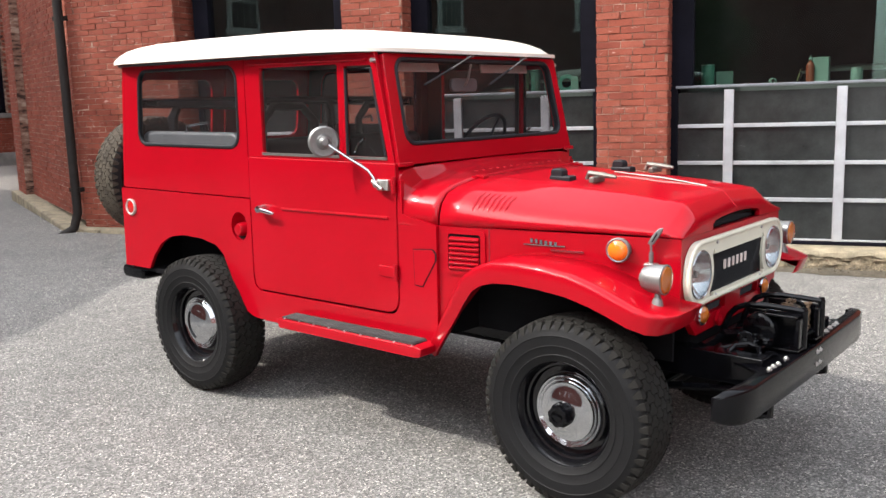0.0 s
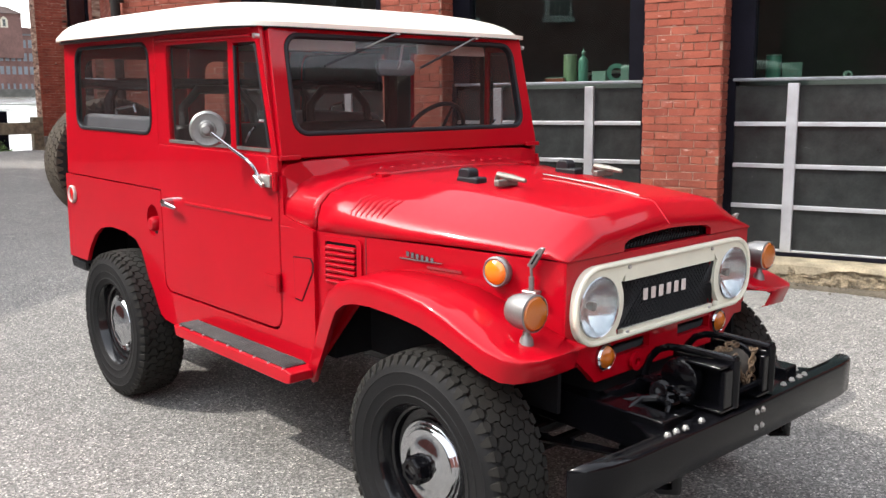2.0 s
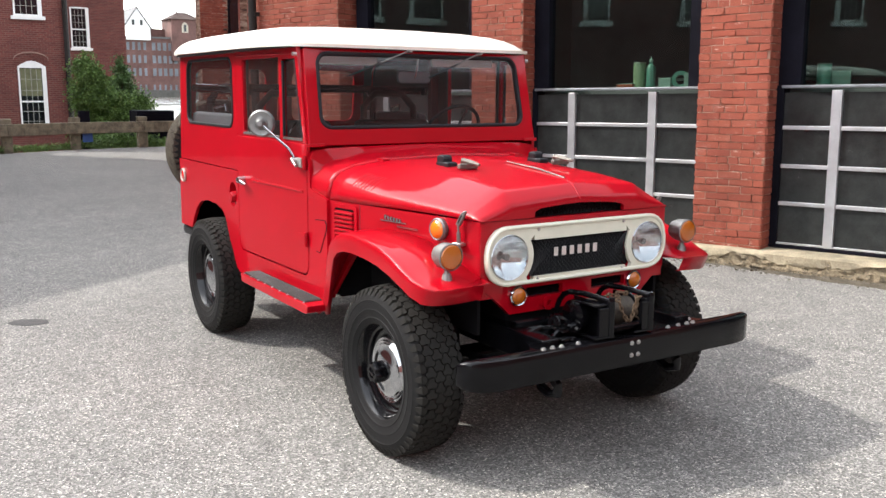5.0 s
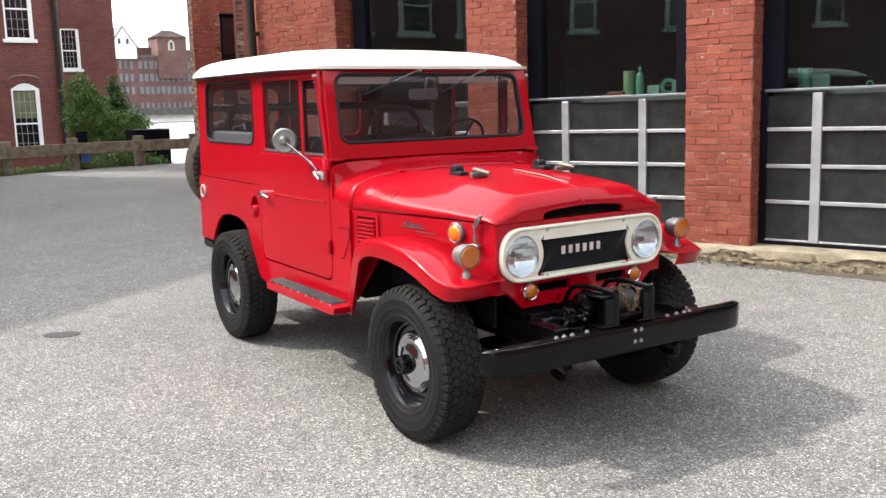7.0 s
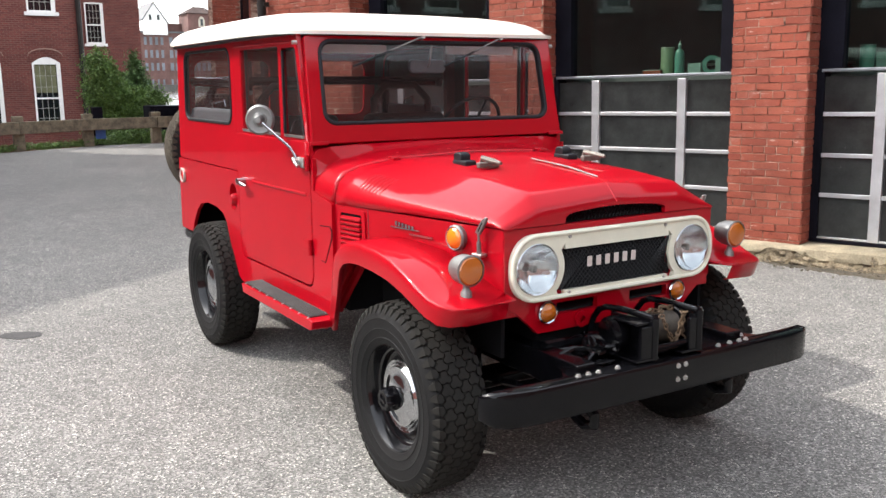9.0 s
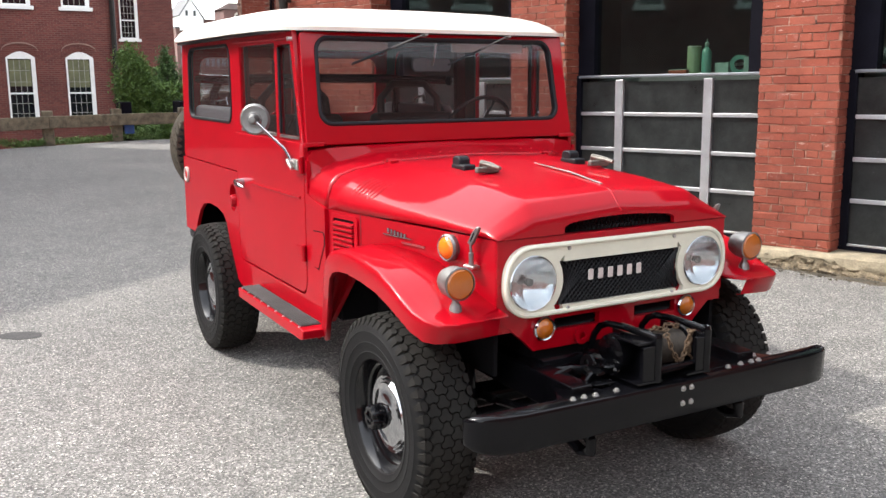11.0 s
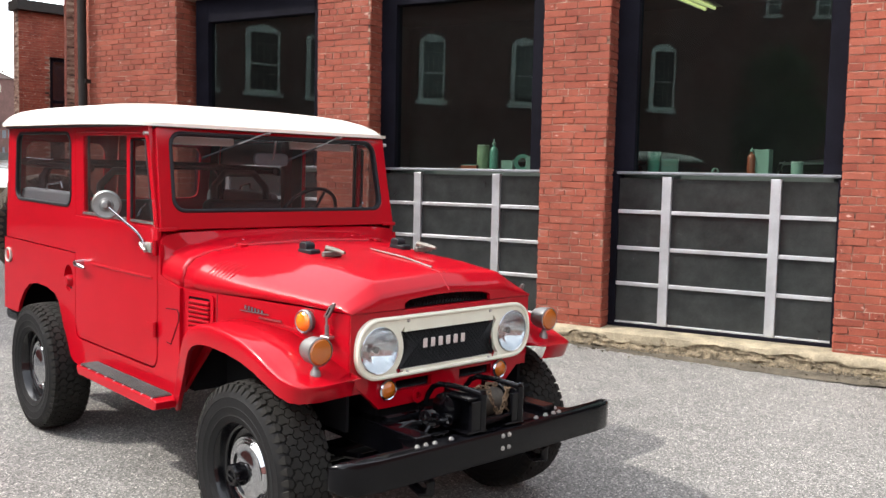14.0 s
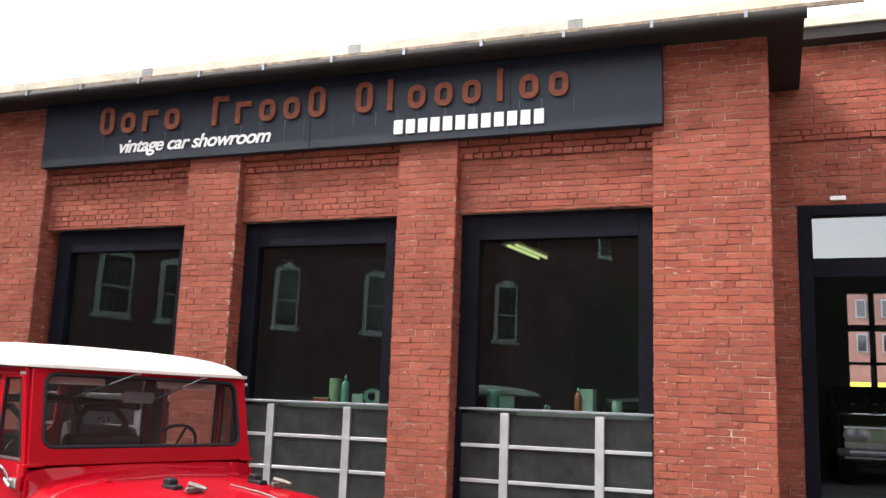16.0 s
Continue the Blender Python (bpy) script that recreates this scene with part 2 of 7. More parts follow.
M_CONCRETE = surface("grey concrete", (0.26, 0.26, 0.24), 0.9, vary=0.3, scale=3, grain=80, bump=0.4)
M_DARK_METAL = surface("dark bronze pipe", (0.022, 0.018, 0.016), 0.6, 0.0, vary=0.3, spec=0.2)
M_GUTTER = surface("weathered fascia", (0.50, 0.45, 0.36), 0.75, vary=0.28, scale=3, grain=40, bump=0.2)
M_TIMBER = surface("weathered timber", (0.195, 0.165, 0.112), 0.9, vary=0.55, scale=7, grain=60, bump=0.5)
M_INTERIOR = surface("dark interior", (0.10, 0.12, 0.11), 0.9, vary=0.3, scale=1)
M_WINDOW = glass("window glass", (0.50, 0.62, 0.56), 0.06, sheen=(0.62, 0.88, 0.80), veil=0.006, film=(0.5, 0.5, 0.52))
M_MILL_GLASS = surface("mill window glass", (0.012, 0.013, 0.018), 0.06, vary=0.5, scale=0.8, rough_vary=0.03)
M_CURTAIN = surface("yellow blind", (0.16, 0.16, 0.075), 0.6, vary=0.5, scale=1.5)
M_BAR = surface("weathered glazing bars", (0.36, 0.36, 0.31), 0.7, vary=0.2)
M_ROOF = surface("grey roofing", (0.12, 0.12, 0.12), 0.9, vary=0.2)

# ---------------------------------------------------------------- ground


def asphalt():
    m, nt, b = nodes_of("worn asphalt")
    co = coords(nt)
    big, mid = noise_node(nt, 0.45, 5, 0.6, co), noise_node(nt, 5, 5, 0.65, co)
    fine = noise_node(nt, 170, 3, 0.75, co)
    v = nt.nodes.new("ShaderNodeTexVoronoi")
    v.inputs["Scale"].default_value = 135
    nt.links.new(co, v.inputs["Vector"])
    base = ramp_node(nt, big.outputs["Fac"], [(0.3, (0.178, 0.174, 0.163)), (0.7, (0.246, 0.239, 0.222))])
    spots = ramp_node(nt, mid.outputs["Fac"], [(0.35, (0.85,) * 3), (0.7, (1.08,) * 3)])
    c = mix_node(nt, 1.0, base.outputs[0], spots.outputs[0], "MULTIPLY")
    stone = ramp_node(nt, v.outputs["Color"], [(0.10, (0.15,) * 3), (0.55, (0.76,) * 3), (0.80, (1.5,) * 3), (0.93, (3.3, 3.2, 3.0))])
    c = mix_node(nt, 0.82, c, mix_node(nt, 1.0, c, stone.outputs[0], "MULTIPLY"))
    grit = ramp_node(nt, fine.outputs["Fac"], [(0.3, (0.5,) * 3), (0.7, (1.5,) * 3)])
    c = mix_node(nt, 0.9, c, mix_node(nt, 1.0, c, grit.outputs[0], "MULTIPLY"))
    nt.links.new(c, b.inputs["Base Color"])
    b.inputs["Roughness"].default_value = 0.85
    add = nt.nodes.new("ShaderNodeMath")
    nt.links.new(v.outputs["Distance"], add.inputs[0])
    nt.links.new(fine.outputs["Fac"], add.inputs[1])
    bump_to(nt, b, add.outputs[0], 0.6, 0.006)
    return m


M_ASPHALT = asphalt()
g = Geo()
ys = [-1500, -200, -60, -20, -8, -5, -3, -1.6, 0, 2, 4, 5.2, 6, 10, 20, 60, 200, 1500]
FENCE_LINE = [(-1.6, -19.0), (0.2, -20.0), (1.85, -20.75), (3.55, -20.95), (5.1, -21.1)]
# the yard ends in a bank behind the fence
rows = [[(x, y, 0.0) for y in ys] for x in (900, 200, 60, 20, 0, -10, -17)]
for off, z in ((0.0, 0.0), (-0.45, -0.05), (-1.6, -1.0), (-5.5, -3.6), (-12, -4.0)):
    rows.append([(along(FENCE_LINE, y) + off, y, z) for y in ys])
rows += [[(x, y, -4.0) for y in ys] for x in (-200, -1500)]
ground = part("ground", g.loft(rows), M_ASPHALT, sharp=60)
tagged(ground, "worn grey asphalt yard with pale aggregate", "asphalt", kind="structure")

# ---------------------------------------------------------------- showroom building, in its own frame: s along the front, n into it, z up
WALL = pose(0, 0, 0, 0, -0.9, 17)
FACE, SPAN, DOOR = 4.43, 4.55, 4.66
OPEN = [(-5.86, -3.90), (-3.20, -1.27), (-0.60, 1.37)]
PIERS = [(-7.50, -5.97), (-3.86, -3.19), (-1.235, -0.60), (1.37, 2.40)]
TOP, SILL, HEAD = 5.10, 0.20, 3.55
BRICK_L, BRICK_H, JOINT = 0.2112, 0.0584, 0.0068


def frame_of(origin, u, w):
    """A wall's own axes: u along it, z up, w out of it."""
    u, w = Vector(u).normalized(), Vector(w).normalized()
    m = Matrix.Identity(4)
    for i in range(3):
        m[i][0], m[i][1], m[i][2], m[i][3] = u[i], (0, 0, 1)[i], w[i], origin[i]
    return m


def lay(u0, u1, v0, v1, rnd):
    """Rows of bricks that fill a rectangle: (u0, u1, v0, v1)."""
    out = []
    pitch = BRICK_H + JOINT
    row = math.floor(v0 / pitch)
    while row * pitch < v1 - 0.02:
        b0, b1 = max(v0, row * pitch), min(v1, row * pitch + BRICK_H)
        ln = BRICK_L if row % 7 else 0.096
        u = u0 - ((row % 2) * (ln + JOINT) / 2)
        while u < u1 - 0.01 and b1 - b0 > 0.015:
            a, b = max(u0, u), min(u1, u + ln)
            if b - a > 0.02:
                out.append((a, b, b0, b1))
            u += ln + JOINT
        row += 1
    return out


def brick_face(geo, m, q, rnd, proud=0.0042):
    a, b, c, d = q
    j = rnd.uniform(-0.0025, 0.0025)
    p = proud + rnd.uniform(-0.0025, 0.0035)
    t = rnd.uniform(-0.0012, 0.0012)
    base = [(a, c + t, 0), (b, c - t, 0), (b, d - t, 0), (a, d + t, 0)]
    chip = [rnd.uniform(0.0005, 0.003) if rnd.random() < 0.86 else rnd.uniform(0.006, 0.022) for _ in range(4)]
    lip = [rnd.uniform(0.0005, 0.0025) if rnd.random() < 0.84 else rnd.uniform(0.005, 0.016) for _ in range(4)]
    top = [(a + chip[0], c + lip[0] + t, p + j), (b - chip[1], c + lip[1] - t, p - j), (b - chip[2], d - lip[2] - t, p - j), (a + chip[3], d - lip[3] + t, p + j)]
    geo.add([m @ Vector(x) for x in base + top], [(4, 5, 6, 7), (0, 1, 5, 4), (1, 2, 6, 5), (2, 3, 7, 6), (3, 0, 4, 7)])


rnd = random.Random(5)
wall = thing("wall_front", "red brick showroom front with piers and deep openings", "brick wall", WALL, kind="structure")
g = Geo()
BACK = 4.95
for a, b in PIERS:
    g.box(a, b, FACE, BACK, -0.4, TOP)
for a, b in OPEN:
    g.box(a, b, SPAN, BACK, HEAD, TOP)
for (a, b), (c, d) in zip(PIERS, PIERS[1:]):
    g.box(b, c, SPAN + 0.001, BACK, HEAD + 0.001, TOP)
    g.box(b, c, 4.64, BACK, -0.4, SILL - 0.02)
part("mortar", g, M_MORTAR, wall, "patchy pale and brown mortar core of the wall", sharp=0)

stuff = Geo()
near = []
out = (0, -1, 0)
for a, b in PIERS:
    m = frame_of((0, FACE, 0), (1, 0, 0), out)
    for q in lay(a, b, 0.17, TOP, rnd):
        if 1.3 <= a and 1.0 < q[2] < 4.6 and q[1] - q[0] > BRICK_L - 0.001 and q[3] - q[2] > BRICK_H - 0.001 and len(near) < 300:
            near.append(q)
        else:
            brick_face(stuff, m, q, rnd)
# spandrels with two stepped corbel courses under the sign
for (a, b), (c, d) in zip(PIERS, PIERS[1:]):
    m = frame_of((0, SPAN, 0), (1, 0, 0), out)
    for q in lay(b, c, HEAD, TOP, rnd):
        up = q[2] - 4.10
        brick_face(stuff, m, q, rnd, 0.007 + (0.035 if up > 0 else 0) + (0.035 if up > 0.08 else 0))
# returns of the piers
for a, b in PIERS:
    for u, w, n0, n1 in ((b, (1, 0, 0), FACE, BACK), (a, (-1, 0, 0), FACE, BACK)):
        m = frame_of((u, FACE, 0), (0, 1, 0), w)
        for q in lay(0.004, n1 - n0, 0.17, TOP if u in (2.40, -7.50) else 4.3, rnd):
            brick_face(stuff, m, q, rnd, 0.008)
# soffit of the heads
bricks = part("brickwork", stuff, M_BRICK, wall, "weathered red bricks with chipped edges", sharp=0)
tagged(bricks, kind="stuff")

# base course: a pale smooth band over crumbling rubble
M_RUBBLE = surface("crumbling brown rubble", (0.25, 0.20, 0.13), 0.95, vary=0.65, scale=24, grain=80, bump=0.9, dist=0.02)


def ragged(s, i, f, amp):
    return amp * noise.noise(Vector((s * f, i * 3.1, 0.5))) + amp * 0.7 * noise.noise(Vector((s * f * 2.7, i * 5.3, 4.0)))


band, rubble = [], []
for k in range(408):
    s = -7.62 + 0.025 * k
    crack = 0.016 if (s * 0.83) % 1.0 < 0.03 else 0.0
    edge = 0.092 + ragged(s, 1, 2.2, 0.050) + ragged(s, 2, 12.0, 0.014)
    edge = max(0.045, min(0.145, edge))
    prof = [(4.70, 0.170), (FACE - 0.02, 0.170), (FACE - 0.092, 0.167), (FACE - 0.112, 0.154), (FACE - 0.119, lerp(0.154, edge, 0.5)), (FACE - 0.121, edge + 0.006), (FACE - 0.112, edge), (FACE - 0.060, edge + 0.002)]
    band.append([(s, n + crack + ragged(s, i, 5.0, 0.008) * (i > 0), z + ragged(s, i + 20, 5.0, 0.005) * (i > 0)) for i, (n, z) in enumerate(prof)])
    prof = [(FACE - 0.050, 0.160), (FACE - 0.103, 0.140), (FACE - 0.107, 0.118), (FACE - 0.110, 0.096), (FACE - 0.112, 0.076), (FACE - 0.116, 0.056), (FACE - 0.119, 0.036), (FACE - 0.122, 0.016), (FACE - 0.138, -0.004), (FACE - 0.15, -0.20)]
    rubble.append([(s, n + ragged(s, i, 17.0, 0.022) * (i > 0), z + ragged(s, i + 20, 19.0, 0.012) * (0 < i < 9)) for i, (n, z) in enumerate(prof)])
base = part("base_course", Geo().loft(band), M_STONE, wall, "pale worn stone band at the wall foot", sharp=40)
part("rubble_footing", Geo().loft(rubble), M_RUBBLE, wall, "crumbling brown rubble under the pale band", sharp=25)


def showroom_window(i, a, b):
    """Dark frame, pane above and a glazed overhead door below."""
    win = thing("window_%d" % i, "dark framed showroom window over a glazed overhead door", "window", WALL, kind="structure")
    g = Geo()
    y0, y1 = DOOR - 0.02, DOOR + 0.10
    g.box(a, a + 0.20, y0, y1, 1.60, HEAD)
    g.box(b - 0.17, b, y0, y1, 1.60, HEAD)
    g.box(a + 0.20, b - 0.17, y0, y1, HEAD - 0.27, HEAD)
    g.box(a, a + 0.07, y0 - 0.03, y1, SILL, 1.60)
    g.box(b - 0.045, b, y0 - 0.03, y1, SILL, 1.60)
    g.box(a, b, y0 - 0.03, y1, 0.172, SILL)
    part("frame", g, M_FRAME, win, "black painted frame", bevel=0.006)
    g = Geo()
    g.sheet([(a + 0.20, 1.60), (b - 0.17, 1.60), (b - 0.17, HEAD - 0.27), (a + 0.20, HEAD - 0.27)], DOOR + 0.04)
    pane = part("pane", g, M_WINDOW, win, "reflecting window pane", sharp=0)
    pane.visible_shadow = False
    a0, b0 = a + 0.07, b - 0.045
    part("sill", Geo().box(a0 - 0.02, b0 + 0.02, y0 - 0.040, y1, 1.574, 1.60), M_DULL, win, "grey aluminium sill", bevel=0.006)
    w = b0 - a0
    bars = [a0, a0 + 0.24 * w, a0 + 0.74 * w, b0]
    zs = [SILL + 0.005, 0.57, 0.90, 1.235, 1.555]
    for k in (1, 2):
        x = bars[k]
        part("stile", Geo().box(x - 0.042, x + 0.042, y0 - 0.032, y0 + 0.03, zs[0], zs[-1]), M_ALU, win, "aluminium door stile", bevel=0.004)
    for r in range(5):
        for k in range(3):
            x0, x1 = bars[k] + (0.042 if k else 0), bars[k + 1] - (0.042 if k < 2 else 0)
            h = 0.017
            if r < 4:
                part("rail", Geo().box(x0, x1, y0 - 0.022, y0 + 0.03, zs[r] - (h if r else 0), zs[r] + h), M_ALU, win, bevel=0.003)
                part("door_panel", Geo().box(x0, x1, y0, y0 + 0.012, zs[r] + h, zs[r + 1] - h), M_INFILL, win, "smoked glazing panel", sharp=0)
    return win


for i, (a, b) in enumerate(OPEN):
    showroom_window(i + 1, a, b)

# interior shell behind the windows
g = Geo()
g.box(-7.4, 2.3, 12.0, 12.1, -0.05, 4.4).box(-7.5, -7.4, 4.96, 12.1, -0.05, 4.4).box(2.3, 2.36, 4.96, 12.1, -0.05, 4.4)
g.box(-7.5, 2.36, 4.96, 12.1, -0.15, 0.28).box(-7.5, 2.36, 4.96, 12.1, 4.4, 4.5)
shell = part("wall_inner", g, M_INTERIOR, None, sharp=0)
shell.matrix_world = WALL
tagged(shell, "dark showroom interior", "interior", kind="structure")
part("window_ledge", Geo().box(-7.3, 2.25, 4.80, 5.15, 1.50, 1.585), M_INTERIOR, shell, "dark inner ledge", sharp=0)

# roof, eave and gutter
roof = thing("roof", "flat roof with a weathered pale fascia and dark eave", "roof", WALL, kind="structure")
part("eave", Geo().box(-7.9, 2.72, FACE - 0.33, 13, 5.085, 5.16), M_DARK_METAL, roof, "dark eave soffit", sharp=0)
part("fascia", Geo().box(-7.95, 2.70, FACE - 0.37, 13, 5.165, 5.30), M_GUTTER, roof, "weathered pale fascia board", bevel=0.01)
part("gutter", Geo().tube([(-7.9, FACE - 0.40, 5.10), (2.74, FACE - 0.40, 5.10)], 0.055, 12), M_DARK_METAL, roof, "dark half-round gutter")
for s in [-6.8 + 0.82 * k for k in range(12)]:
    part("gutter_strap", Geo().box(s, s + 0.03, FACE - 0.46, FACE - 0.36, 5.09, 5.165), M_DULL, roof, sharp=0)

M_FLASH = surface("rust stained flashing", (0.24, 0.17, 0.11), 0.7, vary=0.75, scale=9, grain=50)
# sign board
sign = thing("sign_board", "long dark sign board with rusted cut-out lettering above the windows", "sign", WALL)
part("board", Geo().box(-5.98, 1.47, FACE - 0.10, FACE - 0.006, 4.285, 5.075), M_SIGN, sign, "black painted board", bevel=0.006)


def letters(parent, word_spans, z0, z1, y, mat, name, rise=0.0):
    """Plain bars in place of lettering."""
    for s0, s1 in word_spans:
        part(name, Geo().box(s0, s1, y - 0.02, y + 0.005, z0, z1), mat, parent, bevel=0.004)


def bars(s0, s1, n, fill=0.62):
    w = (s1 - s0) / n
    return [(s0 + k * w, s0 + (k + fill) * w) for k in range(n)]


Y = FACE - 0.10


def shapes(parent, s0, s1, kinds, z0, z1, y, mat, name, t):
    """Plain rounded rings (o), uprights (l) and angled bars (f) in place of lettering."""
    w = (s1 - s0) / len(kinds)
    for k, c in enumerate(kinds):
        a = s0 + k * w
        b = a + 0.66 * w
        top = z1 if c in "OlF" else lerp(z0, z1, 0.74)
        g = Geo()
        if c in "oO":
            r = min(0.45 * (b - a), 0.09)
            g.ring(rrect(a, b, z0, top, r), rrect(a + t, b - t, z0 + t, top - t, max(0.01, r - t)), y - 0.022, y)
        elif c in "fF":
            g.box(a, a + t, y - 0.022, y, z0, top).box(a + t, b, y - 0.022, y, top - t, top)
        else:
            g.box((a + b) / 2 - t / 2, (a + b) / 2 + t / 2, y - 0.022, y, z0, top)
        part(name, g, mat, parent, sharp=0)


shapes(sign, -5.10, -3.86, "Oofo", 4.63, 4.97, Y - 0.012, M_RUST, "rust_shape", 0.062)
shapes(sign, -3.52, -1.98, "FfooO", 4.63, 4.97, Y - 0.012, M_RUST, "rust_shape", 0.062)
shapes(sign, -1.72, 0.68, "Oloooloo", 4.63, 4.97, Y - 0.012, M_RUST, "rust_shape", 0.062)
letters(sign, bars(-1.27, 0.37, 12, 0.72), 4.37, 4.52, Y, M_WHITE, "white_bar")
cu = bpy.data.curves.new("writing", "FONT")
cu.body, cu.size, cu.shear, cu.extrude, cu.space_character = "vintage car showroom", 0.225, 0.28, 0.004, 0.92
cu.offset = 0.003
tx = new("writing", cu)
me = bpy.data.meshes.new_from_object(tx)
bpy.data.objects.remove(tx)
me.materials.append(M_WHITE)
me.transform(Matrix.Diagonal((2.08 / max(v.co.x for v in me.vertices), 1, 1, 1)))
me.transform(pose(-4.83, Y - 0.005, 4.40, 90, 0, 0))
part("writing", me, M_WHITE, sign, "white painted script lettering")

# pale run-off streaks below the rusted shapes, seams of the board
M_STREAK = surface("pale run-off", (0.045, 0.060, 0.078), 0.6, vary=0.5, scale=20)
r = random.Random(31)
for k in range(22):
    s0 = -5.0 + 5.6 * k / 21 + r.uniform(-0.06, 0.06)
    w_, h_ = r.uniform(0.006, 0.016), r.uniform(0.10, 0.30)
    part("streak", Geo().prism([(s0, 4.63), (s0 + w_, 4.63), (s0 + w_ * 0.7, 4.63 - h_), (s0 + w_ * 0.3, 4.63 - h_)], Y - 0.002, Y + 0.002), M_STREAK, sign, sharp=0)
for s0 in (-2.27, -0.02):
    part("seam", Geo().box(s0, s0 + 0.006, Y - 0.003, Y + 0.002, 4.29, 5.07), M_FRAME, sign, sharp=0)
for k in range(9):
    s0 = -7.0 + 1.2 * k
    part("flashing", Geo().box(s0 - 0.6, s0 + 0.594, FACE - 0.385, FACE - 0.365, 5.150, 5.195), M_FLASH, roof, "rust stained flashing strip", sharp=0)
for s0 in (-4.35, -1.72, 0.62):
    part("joint_cover", Geo().box(s0, s0 + 0.14, FACE - 0.376, FACE - 0.366, 5.20, 5.30), M_CONCRETE, roof, "grey patch over a fascia joint", sharp=0)

# downpipe at the corner
pipe = thing("downpipe", "dark bronze rain downpipe on the brick corner", "downpipe", WALL)
part("pipe", Geo().tube([(-7.55, 4.36, 5.05), (-7.55, 4.36, 0.35), (-7.57, 4.30, 0.16), (-7.66, 4.16, 0.07)], 0.055, 12), M_DARK_METAL, pipe)
for z in (0.6, 2.6, 4.5):
    part("strap", Geo().box(-7.63, -7.47, 4.345, 4.43, z, z + 0.05), M_DARK_METAL, pipe)

# litter and grit along the wall foot
LITTER = surface("dry litter and grit", (0.105, 0.088, 0.062), 0.95, vary=0.5, scale=9, grain=70, bump=0.6, dist=0.01)
r = random.Random(12)
rows = []
for k in range(200):
    s = -7.4 + 0.05 * k
    wd = 0.13 + 0.08 * noise.noise(Vector((s * 1.3, 2.0, 0))) + 0.05 * noise.noise(Vector((s * 6, 5.0, 0)))
    rows.append([(s, FACE - 0.10, 0.020 + 0.02 * noise.noise(Vector((s * 5, 0, 0)))), (s, FACE - 0.14, 0.016 + 0.02 * noise.noise(Vector((s * 9, 1, 0)))), (s, FACE - 0.13 - wd * 0.6, 0.006 + 0.010 * noise.noise(Vector((s * 9, 3, 0)))), (s, FACE - 0.13 - wd, -0.012)])
g = Geo().loft(rows)
strip = part("litter", g, LITTER, None, sharp=60)
strip.matrix_world = WALL
tagged(strip, "strip of dry dirt and leaf litter along the wall foot", "litter", kind="stuff")
g = Geo()
for k in range(2400):
    s, n = r.uniform(-7.2, 2.5), FACE - 0.12 - abs(r.gauss(0, 0.11))
    q = r.uniform(0.006, 0.02)
    c = Vector((s, n, max(0.004, 0.03 - 0.12 * (FACE - 0.12 - n))))
    vs = [c + Vector((r.uniform(-q, q), r.uniform(-q, q), r.uniform(0, 1) * q)) for _ in range(4)]
    g.add(vs, [(0, 1, 2), (0, 2, 3), (0, 3, 1), (1, 3, 2)])
grit = part("grit", g, LITTER, strip, sharp=0)

# old oil stain on the asphalt
r = random.Random(21)
loop = [(0.13 * (1 + 0.25 * noise.noise(Vector((math.cos(a), math.sin(a), 3.0))) ) * math.cos(a), 0.085 * (1 + 0.3 * noise.noise(Vector((math.cos(a) * 2, math.sin(a) * 2, 7.0)))) * math.sin(a)) for a in [2 * math.pi * k / 28 for k in range(28)]]
spot = part("oil_stain", Geo().prism(loop, 0.0, 0.003, "z"), surface("oily asphalt", (0.045, 0.044, 0.042), 0.7, vary=0.6, scale=18, grain=150, bump=0.5), None, sharp=0)
spot.matrix_world = pose(-3.1, -1.72, 0.0, 0, 0, 58)
tagged(spot, "small dark oil stain on the asphalt", "stain", kind="structure")

# ---------------------------------------------------------------- canted wall and wing past the downpipe
SINGLES = []


def whole(q):
    """A full stretcher brick."""
    return q[1] - q[0] > BRICK_L - 0.001 and q[3] - q[2] > BRICK_H - 0.001



def brick_wall(name, label, p, q, z0, z1, thick=0.4, parent_kind="structure", mat=None, skip=None):
    """A brick wall from p to q on the plan, bricks on the side to the right of p > q."""
    p, q = Vector((*p, 0)), Vector((*q, 0))
    u = (q - p).normalized()
    w = Vector((u.y, -u.x, 0))
    m = frame_of(p, u, w)
    ob = thing(name, label, "brick wall", kind="structure")
    ln = (q - p).length
    g = Geo()
    holes = skip or []
    cuts = sorted({0.0, ln, *(h[0] for h in holes), *(h[1] for h in holes)})
    for a, b in zip(cuts, cuts[1:]):
        spans = [(z0, z1)]
        for h in holes:
            if h[0] <= a and b <= h[1]:
                spans = [(z0, h[2]), (h[3], z1)]
        for c, d in spans:
            g.box(a, b, c, d, -thick, 0, m)
    part("mortar", g, M_MORTAR, ob, sharp=0)
    s = Geo()
    r = random.Random(len(name))
    singles = 0
    for b in lay(0, ln, z0, z1, r):
        if not any(b[0] < h[1] and b[1] > h[0] and b[2] < h[3] and b[3] > h[2] for h in holes):
            if name == "wall_cant" and b[0] > ln - 2.2 and 0.3 < b[2] < 3.6 and whole(b) and singles < 300:
                SINGLES.append((ob, m, b))
                singles += 1
            else:
                brick_face(s, m, b, r)
    t = part("brickwork", s, mat or M_BRICK, ob, "weathered red bricks", sharp=0)
    tagged(t, kind="stuff")
    return ob, m


